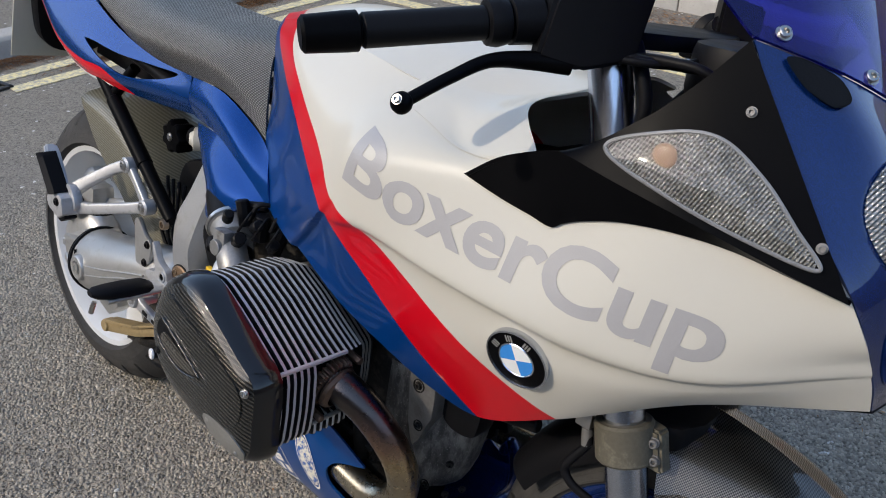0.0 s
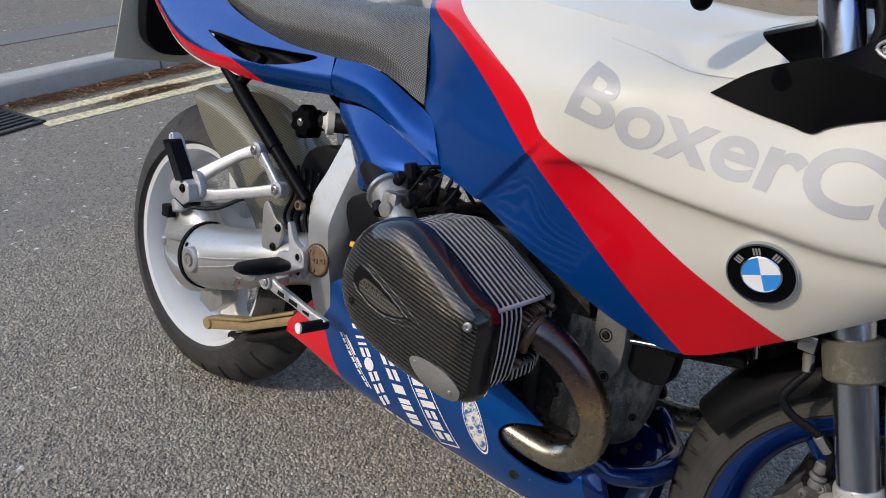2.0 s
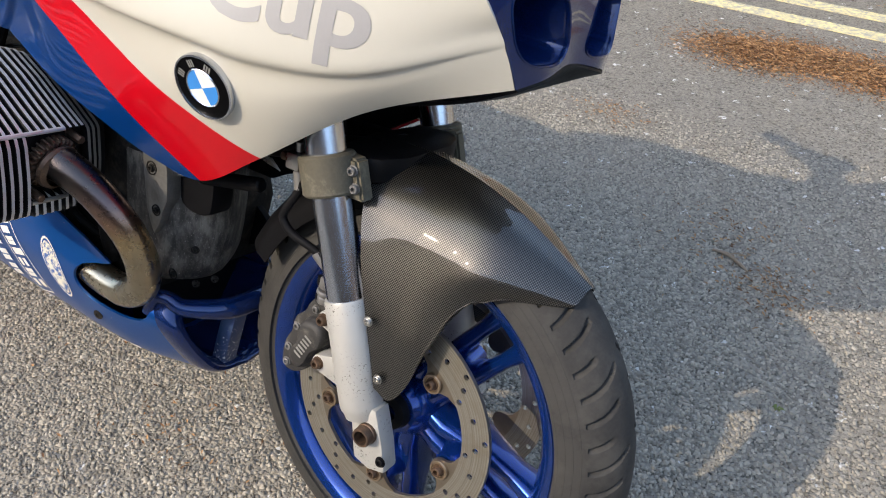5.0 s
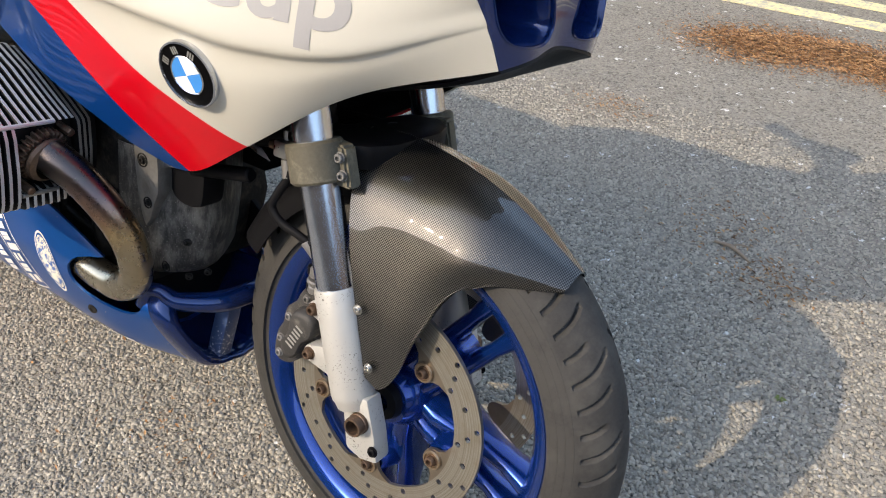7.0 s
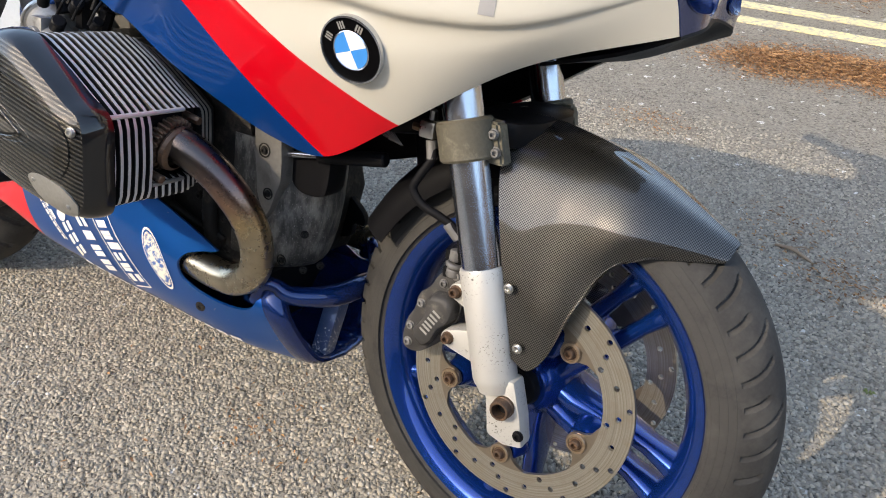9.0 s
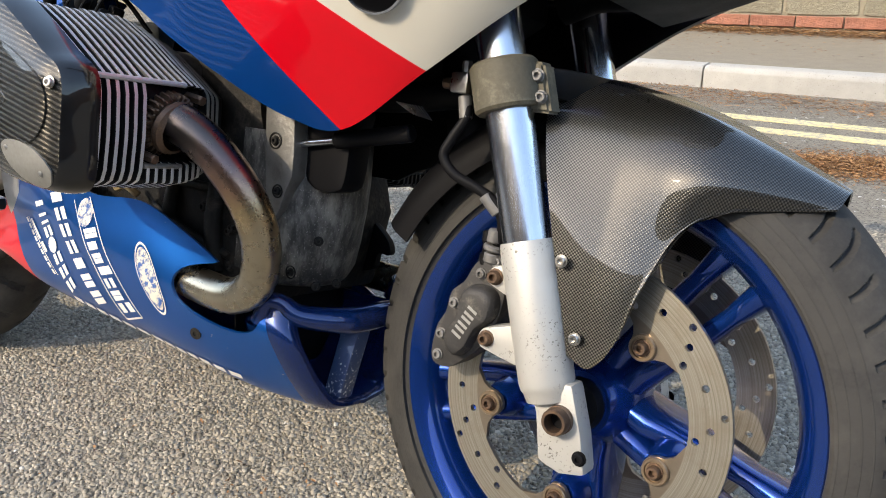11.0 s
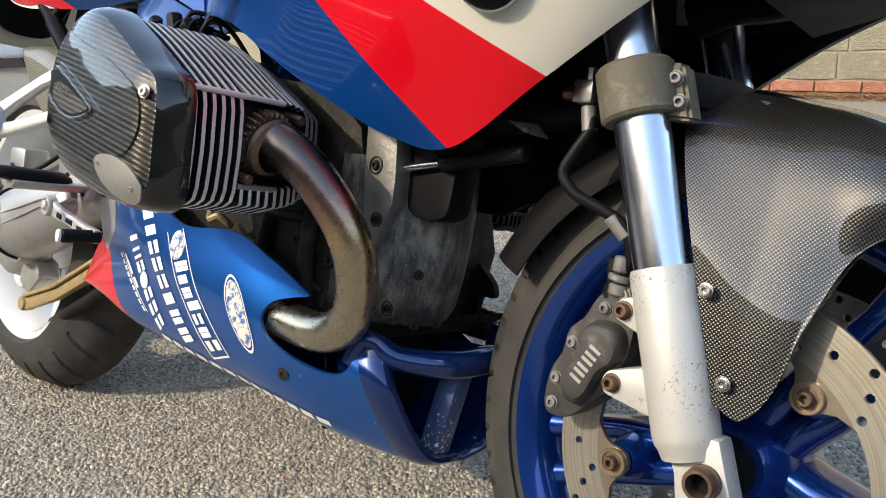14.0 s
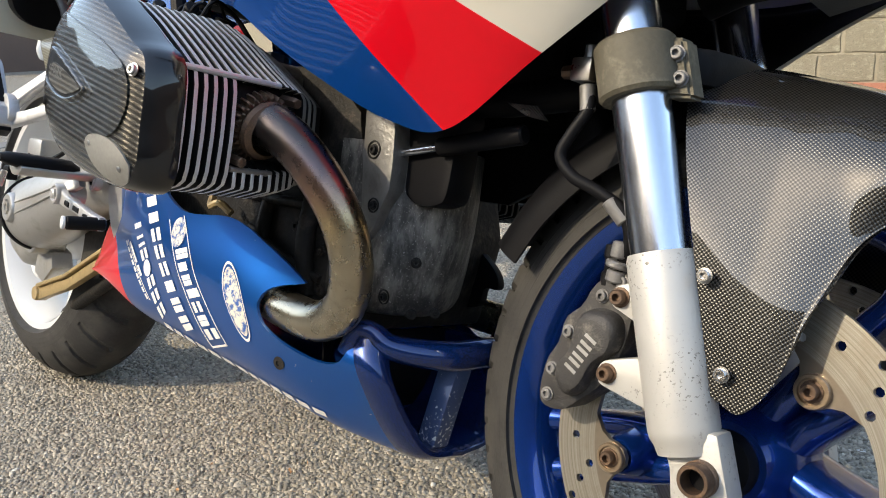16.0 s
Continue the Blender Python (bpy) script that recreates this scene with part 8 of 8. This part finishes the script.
    part("lever_rib", prism([(-1.28, 0.203), (-1.16, 0.243), (-1.02, 0.312), (-1.02, 0.305), (-1.16, 0.236), (-1.28, 0.196)], -0.118, -0.090, 0.002), M_BRASS, stand)
    part("foot", lathe([(0, -0.012), (0.012, -0.012), (0.014, -0.008), (0.014, 0.008), (0.012, 0.012), (0, 0.012)], (-1.288, -0.104, 0.184), (0, 1, 0), 18), M_BRASS, stand)
    part("link", tube([(-1.27, -0.06, 0.15), (-1.15, -0.08, 0.20), (-1.0, -0.08, 0.28)], 0.011, 10), M_DARK, stand)
    # side stand on the far side holds the machine
    side = new("side_stand")
    side.parent = bike
    part("leg", tube([(-0.80, 0.12, 0.30), (-0.82, 0.20, 0.20), (-0.86, 0.285, 0.078)], 0.012, 12), M_BLACK, side)
    part("shoe", prism(smooth_outline([(-0.90, 0.27), (-0.83, 0.265), (-0.82, 0.30), (-0.89, 0.31)], 16), 0.068, 0.080, 0.002, 1, "xy"), M_BLACK, side)
    knob = new("preload_knob")
    knob.parent = bike
    bm = bmesh.new()
    rings = []
    for y, f in ((-0.055, 0.9), (-0.06, 1.0), (-0.085, 1.0), (-0.09, 0.88), (-0.091, 0.35)):
        rings.append([(-1.09 + f * (0.0285 + 0.0035 * math.cos(7 * a)) * math.cos(a), y, 0.655 + f * (0.0285 + 0.0035 * math.cos(7 * a)) * math.sin(a)) for a in np.linspace(0, 2 * math.pi, 56, endpoint=False)])
    part("knob", skin(rings, True, bm), M_SATIN_BLACK, knob, "black lobed preload knob")
    hex_bolt("knob_screw", (-1.09, -0.091, 0.655), (0, -1, 0), 0.006, knob, M_STEEL, h=0.003)
    part("spacer", rod((-1.06, -0.06, 0.662), (-0.985, -0.06, 0.672), 0.018, 18, 0.002), M_BLACK, knob)
    part("fitting", lathe([(0.010, 0), (0.021, 0), (0.021, 0.012), (0.014, 0.014), (0.010, 0.02)], (-1.03, -0.065, 0.665), (-0.6, -0.8, 0), 20), M_PALE, knob, "pale plastic fitting")
    part("inner_guard", prism(smooth_outline([(-1.10, 0.60), (-1.02, 0.62), (-0.96, 0.58), (-0.98, 0.46), (-1.06, 0.44), (-1.12, 0.52)], 26), -0.055, 0.04, 0.01), M_BLACK, bike, "black battery box")
    for k in range(5):
        part("cable", tube([(-1.12 + 0.02 * k, -0.075, 0.57), (-1.09 + 0.015 * k, -0.09, 0.52), (-1.10 + 0.02 * k, -0.095, 0.47), (-1.05 + 0.02 * k, -0.10, 0.43)], 0.0035, 8, 24), M_RUBBER, bike)


M_TWILL_OLIVE = carbon("sunned_carbon", 0.0020, False, (0.11, 0.102, 0.072), (0.18, 0.17, 0.125), 0.42, 0.1)
M_BRONZE = plain("bronze_cover", (0.23, 0.15, 0.09), 0.55, 0.6, grain=120, vary=0.4)
M_PALE = plain("pale_plastic", (0.55, 0.52, 0.44), 0.5)
build_rear()


# ---- street ----
def road_paint():
    n = Nodes("worn_yellow_line")
    f = n.step(n.noise(38, 8, 0.75), 0.36, 0.62)
    n.set(Base_Color=n.mix(f, (0.34, 0.32, 0.27), n.mix(n.noise(4), (0.72, 0.58, 0.24), (0.80, 0.70, 0.40))), Roughness=0.8)
    n.bump(n.noise(150, 5), 0.8, 0.003)
    return n.mat


def concrete(name, a, b):
    n = Nodes(name)
    f = n.noise(14, 8, 0.7)
    col = n.mix(f, a, b)
    col = n.mix(n.step(n.noise(180, 3), 0.6, 0.75), col, tuple(c * 0.6 for c in a))
    n.set(Base_Color=col, Roughness=0.88)
    n.bump(n.noise(120, 6), 0.5, 0.003)
    return n.mat


def brickish(name, a, b, c):
    n = Nodes(name)
    rnd = n.add("ShaderNodeObjectInfo").outputs["Random"]
    col = n.mix(rnd, a, b)
    col = n.mix(n.step(n.noise(26, 8, 0.7), 0.48, 0.7), col, c)
    col = n.mix(n.math("MULTIPLY", n.step(n.noise(9, 8, 0.75), 0.5, 0.66), 0.6), col, tuple(v * 1.35 for v in b))
    col = n.mix(n.math("MULTIPLY", n.step(n.noise(55, 6, 0.7), 0.57, 0.68), 0.7), col, tuple(v * 0.55 for v in c))
    n.set(Base_Color=col, Roughness=0.9)
    n.bump(n.noise(38, 8, 0.7), 1.0, 0.02)
    return n.mat


M_LINE = road_paint()
M_KERB = concrete("kerb_concrete", (0.30, 0.285, 0.26), (0.48, 0.46, 0.42))
M_PAVE = concrete("gritty_pavement", (0.17, 0.145, 0.11), (0.29, 0.25, 0.19))
M_PATCH = plain("tarmac_strip", (0.16, 0.155, 0.15), 0.9, grain=40, vary=0.3, relief=0.4, depth=0.002)
M_PAVE_DARK = asphalt("pavement_tarmac", 0.72)
M_STONE = brickish("wall_stone", (0.29, 0.255, 0.18), (0.41, 0.365, 0.265), (0.22, 0.20, 0.155))
M_BRICK = brickish("red_brick", (0.32, 0.13, 0.085), (0.40, 0.17, 0.11), (0.28, 0.13, 0.09))
M_MORTAR = concrete("mortar", (0.22, 0.195, 0.145), (0.34, 0.30, 0.22))
M_LITTER = None


def band(a, b, width, z, material, name, parent=None, thick=0.003):
    """A flat painted strip from a to b, a little above the road."""
    a, b = V(*a, 0), V(*b, 0)
    side = (b - a).normalized().cross(V(0, 0, 1)) * width / 2
    bm = bmesh.new()
    lo = [bm.verts.new(p + V(0, 0, 0.0005)) for p in (a - side, b - side, b + side, a + side)]
    hi = [bm.verts.new(p + V(0, 0, z)) for p in (a - side, b - side, b + side, a + side)]
    bm.faces.new(hi)
    for i in range(4):
        bm.faces.new((lo[i], lo[(i + 1) % 4], hi[(i + 1) % 4], hi[i]))
    return part(name, bm, material, parent, smooth=False)


def build_lines():
    for y in (2.75, 2.97):
        o = band((-4.0, y + 0.03), (9.0, y - 0.03), 0.085, 0.004, M_LINE, "trim")
        tagged(o, "worn double yellow line along the kerb", "road marking", kind="structure")
    for x in (-3.495, -3.675):
        o = band((x, 0.64), (x + 0.03, 2.72), 0.085, 0.004, M_LINE, "trim")
        tagged(o, "worn double yellow line along the kerb", "road marking", kind="structure")


build_lines()


def kerb_run(start, way, count, label):
    """Kerb stones laid end to end, with the pavement behind them."""
    way = V(*way, 0).normalized()
    out = V(-way.y, way.x, 0)
    first = None
    L = 0.90
    holder = thing("kerb", label, "kerb", kind="structure")
    for k in range(count):
        p = V(*start, 0) + way * (L * k)
        if first is None:
            prof = [(0, -0.05), (0, 0.085), (0.012, 0.105), (0.03, 0.112), (0.125, 0.114), (0.125, -0.05)]
            bm = prism([(a, b) for a, b in prof], 0.004, L - 0.004, 0.004, 1)
            first = part("kerb_stone", bm, M_KERB, holder)
            o = first
        else:
            o = again(first, Matrix(), holder)
        m = Matrix((out, way, V(0, 0, 1))).transposed().to_4x4()
        m.translation = p
        o.matrix_basis = m
    return holder


def build_kerbs():
    kerb_run((-4.6, 3.64), (1, 0.0), 15, "pale concrete kerb stones along the pavement")
    kerb_run((-3.925, -3.9), (-0.006, 1.0), 9, "grey concrete kerb stones at the road's side")
    bm = bmesh.new()
    vs = [bm.verts.new(p) for p in ((-4.7, 3.755, 0.11), (30, 3.755, 0.11), (30, 30, 0.11), (-4.7, 30, 0.11))]
    bm.faces.new(vs)
    tagged(part("pavement", bm, M_PAVE, smooth=False), "grey tarmac pavement with grit", "pavement", kind="structure")
    bm = bmesh.new()
    w = V(0.006, -1.0, 0).normalized()
    a, b = V(-3.97, 3.64, 0.109), V(-3.97, 3.64, 0.109) + w * 20
    o = V(w.y, -w.x, 0)
    a2, b2 = a + o * 0.12, b + o * 0.12
    bm.faces.new([bm.verts.new(p) for p in (a2, b2, b2 + o * 30, a2 + o * 30 + V(0, 27, 0))])
    tagged(part("pavement", bm, M_PAVE_DARK, smooth=False), "dark tarmac pavement beyond the kerb", "pavement", kind="structure")


build_kerbs()
o = band((-4.78, -9.0), (-4.86, 3.4), 0.30, 0.113, M_PATCH, "trim")
tagged(o, "smooth dark tarmac strip in the pavement", "pavement", kind="structure")


def build_wall():
    wall = thing("wall_north", "weathered stone wall on a red brick base course", "wall", kind="structure")
    y0, z0 = 5.45, 0.11
    bm = box((-9.0, y0 - 0.019, z0 - 0.05), (14.0, y0 + 0.4, z0 + 2.2), 0.0)
    part("core", bm, M_MORTAR, wall)
    rng = random.Random(7)
    shapes = []
    for k in range(4):
        edge = [(0.03, 0), (0.35, 0.015), (0.7, -0.01), (0.97, 0), (1, 0.06), (0.985, 0.5), (1, 0.93), (0.96, 1), (0.6, 0.98), (0.3, 1.01), (0.03, 0.99), (0, 0.92), (0.015, 0.5), (0, 0.07)]
        vs = prism([(a + rng.uniform(-0.012, 0.012), b + rng.uniform(-0.025, 0.025)) for a, b in edge], -0.03, 0.05, 0.0)
        bmesh.ops.bevel(vs, geom=[e for e in vs.edges if abs((e.verts[0].co - e.verts[1].co).y) < 0.01 and e.verts[0].co.y < 0], offset=0.015, segments=1, affect="EDGES")
        for v in vs.verts:
            v.co += V(rng.uniform(-0.006, 0.006), rng.uniform(-0.003, 0.003), rng.uniform(-0.008, 0.008))
        shapes.append(part("stone", vs, M_STONE, wall, sharp=20))
    brick = part("brick", prism([(0, 0), (0.295, 0), (0.295, 0.072), (0, 0.072)], -0.04, 0.05, 0.003, 1), M_BRICK, wall)
    x = -4.29
    while x < 4.0:
        again(brick, Matrix.Translation((x, y0, z0 + 0.040)), wall)
        x += 0.305
    bpy.data.objects.remove(brick)
    z = z0 + 0.124
    for h in (0.19, 0.22, 0.17, 0.21, 0.18, 0.21, 0.19):
        x = -4.6 + rng.uniform(0, 0.3)
        while x < 4.2:
            w = rng.uniform(0.28, 0.52)
            k = rng.randrange(4)
            again(shapes[k], Matrix.Translation((x, y0, z)) @ Matrix.Diagonal((w - 0.013, 1, h - 0.012, 1)), wall)
            x += w
        z += h
    for s in shapes:
        bpy.data.objects.remove(s)


build_wall()


def build_drain():
    w = V(-0.145, 1.02, 0).normalized()
    o = V(-w.y, w.x, 0) * -1
    drain = thing("drain_grate", "black cast iron drain grate in the gutter", "drain", kind="structure")
    m = Matrix((o, w, V(0, 0, 1))).transposed().to_4x4()
    m.translation = (-3.715, 0.46, 0.0)
    drain.matrix_world = m
    W, H = 0.215, 0.17
    for k, (a, b) in enumerate((((-W, -H), (W, -H + 0.02)), ((-W, H - 0.02), (W, H)), ((-W, -H), (-W + 0.02, H)), ((W - 0.02, -H), (W, H)))):
        part("frame_bar", box((a[0], a[1], 0.001), (b[0], b[1], 0.012), 0.002), M_IRON, drain)
    for k in range(8):
        x = -W + 0.03 + k * 0.044
        part("grate_bar", box((x, -H + 0.02, 0.001), (x + 0.024, H - 0.02, 0.010), 0.002), M_IRON, drain)


M_IRON = plain("cast_iron", (0.05, 0.048, 0.046), 0.6, 0.6, grain=60, vary=0.4, relief=0.5)
build_drain()


def needle_litter():
    n = Nodes("dry_litter")
    rnd = n.add("ShaderNodeNewGeometry").outputs["Random Per Island"]
    n.set(Base_Color=n.ramp(rnd, (0.0, (0.07, 0.036, 0.018)), (0.5, (0.26, 0.125, 0.052)), (1.0, (0.46, 0.27, 0.125))), Roughness=0.9)
    return n.mat


M_LITTER = needle_litter()


def litter(name, label, spots, count, seed, size=(0.012, 0.05)):
    """Dry needles and leaf scraps strewn in patches."""
    rng = random.Random(seed)
    verts, faces = [], []
    for _ in range(count):
        cx, cy, sx, sy, z = spots[rng.randrange(len(spots))]
        x, y = cx + rng.gauss(0, sx), cy + rng.gauss(0, sy)
        dist = math.hypot((x - cx) / sx, (y - cy) / sy)
        a, ln, wd = rng.uniform(0, math.pi), rng.uniform(*size), rng.uniform(0.0008, 0.0032)
        h = z + 0.002 + max(0, 0.016 * (1.6 - dist)) * rng.random()
        u, v = V(math.cos(a), math.sin(a), rng.uniform(-0.15, 0.15)) * ln / 2, V(-math.sin(a), math.cos(a), rng.uniform(-0.3, 0.3)) * wd
        c = V(x, y, h + 0.003)
        i = len(verts)
        verts += [c - u, c + v * 0.8, c + u, c - v * 0.8 + V(0, 0, 0.0015)]
        faces.append((i, i + 1, i + 2, i + 3))
    data = bpy.data.meshes.new(name)
    data.from_pydata([tuple(v) for v in verts], [], faces)
    data.materials.append(M_LITTER)
    tagged(new(name, data), label, "leaf litter", kind="stuff")


litter("leaf_litter", "brown dry needles and leaf scraps on asphalt", [(-0.15, 2.32, 0.12, 0.08, 0), (0.10, 2.40, 0.17, 0.08, 0), (0.36, 2.33, 0.16, 0.07, 0), (0.62, 2.36, 0.16, 0.08, 0), (0.92, 2.30, 0.2, 0.07, 0)], 30000, 3, (0.006, 0.026))
litter("leaf_litter", "brown dry leaf litter heaped in the gutter", [(x * 0.6 - 3.6, 3.42 + 0.05 * math.sin(x * 2.0), 0.3, 0.12, 0) for x in range(0, 12)], 9000, 5, (0.015, 0.06))
litter("leaf_litter", "scattered dry needles near a twig", [(0.13, 1.16, 0.09, 0.09, 0), (-0.36, 1.60, 0.06, 0.05, 0), (0.28, 1.02, 0.06, 0.05, 0)], 700, 6, (0.004, 0.02))
litter("leaf_litter", "dry leaf scraps along the kerb", [(-3.875 + 0.02 * (k % 2), 0.75 + 0.25 * k, 0.045, 0.14, 0) for k in range(9)] + [(-3.59, 1.2, 0.03, 0.14, 0)], 11000, 8)
litter("leaf_litter", "leaf scraps strewn on the pavement", [(x * 0.8 - 3.4, 4.9, 0.5, 0.35, 0.11) for x in range(7)] + [(x * 0.25 - 3.4, 5.32, 0.2, 0.06, 0.13) for x in range(24)] * 3, 12000, 9)
litter("leaf_litter", "bank of brown leaf crumbs against the wall foot", [(x * 0.22 - 3.2, 5.30 + 0.05 * (x % 3), 0.16, 0.09, 0.115) for x in range(26)], 22000, 10, (0.012, 0.05))
litter("leaf_litter", "small brown crumbs on the asphalt", [(-0.45, 0.05, 0.05, 0.05, 0), (-0.52, -0.02, 0.2, 0.2, 0)], 160, 12, (0.004, 0.016))


def build_twig():
    twig = thing("twig", "short pale dry twig on the asphalt", "twig")
    part("stem", tube([(0.125, 1.095, 0.006), (0.16, 1.09, 0.010), (0.195, 1.075, 0.006), (0.215, 1.06, 0.005)], [0.003, 0.0045, 0.004, 0.002], 8), M_TWIG, twig)
    part("side_shoot", tube([(0.16, 1.09, 0.010), (0.18, 1.10, 0.015), (0.20, 1.098, 0.016)], 0.0018, 6), M_TWIG, twig)
    w = thing("weed", "tiny green weed growing in the asphalt", "weed")
    rng = random.Random(2)
    for k in range(9):
        a = rng.uniform(0, 6.28)
        r = rng.uniform(0.006, 0.014)
        c = V(0.38, 0.697, 0.001)
        d, s = V(math.cos(a), math.sin(a), 0.55), V(-math.sin(a), math.cos(a), 0) * 0.0035
        bm = bmesh.new()
        pts = [c, c + d * r * 0.55 + s, c + d * r + V(0, 0, -0.004), c + d * r * 0.55 - s]
        bm.faces.new([bm.verts.new(p) for p in pts])
        part("leaf", bm, M_LEAF, w, smooth=False)


M_TWIG = plain("twig_bark", (0.30, 0.22, 0.15), 0.85, grain=200, vary=0.4, relief=0.5)
M_LEAF = plain("weed_leaf", (0.13, 0.155, 0.035), 0.6, grain=200)
build_twig()


def build_far_side():
    """Plain added walls that close the street behind the camera and beside it."""
    # South wall stays out of view; its height limits sky fill and reflections.
    bm = box((-40.0, -13.0, -0.1), (40.0, -12.0, 6.6), 0.0)
    tagged(part("wall_south", bm, M_BRICK_FAR, smooth=False), "unseen added brick wall that cuts the low sky light", "wall", kind="structure")
    bm = box((22.0, -12.0, -0.1), (23.0, 30.0, 6.0), 0.0)
    tagged(part("wall_east", bm, M_BRICK_FAR, smooth=False), "unseen added brick wall down the street", "wall", kind="structure")
    bm = box((-24.0, -12.0, -0.1), (-23.0, 30.0, 6.0), 0.0)
    tagged(part("wall_west", bm, M_BRICK_FAR, smooth=False), "dull brick wall up the street", "wall", kind="structure")


M_BRICK_FAR = plain("dull_brick", (0.13, 0.085, 0.065), 0.9, grain=8, vary=0.4, relief=0.3, depth=0.01)
build_far_side()


def build_parked_car(at, turn, paint_mat, label):
    car = thing("parked_car", label, "car", pose(*at, 0, 0, turn), group="cars parked far down the street")
    body = [(-2.05, 0.32), (-2.1, 0.55), (-2.0, 0.80), (-1.55, 0.92), (-0.75, 1.38), (0.55, 1.42), (1.25, 1.0), (1.95, 0.88), (2.1, 0.60), (2.05, 0.32)]
    part("body", prism(body, -0.84, 0.84, 0.09, 3), paint_mat, car)
    glass = [(-1.25, 0.98), (-0.68, 1.32), (0.48, 1.35), (1.02, 1.00)]
    for y in (-0.846, 0.840):
        part("side_glass", prism(glass, y, y + 0.006, 0.002, 1), M_SATIN_BLACK, car, "dark side window")
    for x in (-1.3, 1.3):
        for y in (-0.80, 0.80):
            wheel = part("wheel", lathe([(0.0, 0.09), (0.20, 0.09), (0.22, 0.075), (0.30, 0.08), (0.315, 0.05), (0.315, -0.07), (0.28, -0.08), (0, -0.08)], (x, y, 0.315), (0, 1 if y > 0 else -1, 0), 28), M_TYRE, car, "black wheel")
    for y in (-0.6, 0.6):
        part("headlight", prism(smooth_outline([(-0.14, -0.05), (0.14, -0.05), (0.16, 0.04), (-0.12, 0.06)], 14), 2.02, 2.07, 0.01, 1, "yz"), M_PALE, car).matrix_basis = pose(0, y, 0.72)


build_parked_car((-17.9, 8.2, 0.11), 70, M_RIM_WHITE, "white hatchback parked at the far kerb")
build_parked_car((-19.2, 10.9, 0.11), 70, M_RED, "red hatchback parked at the far kerb")
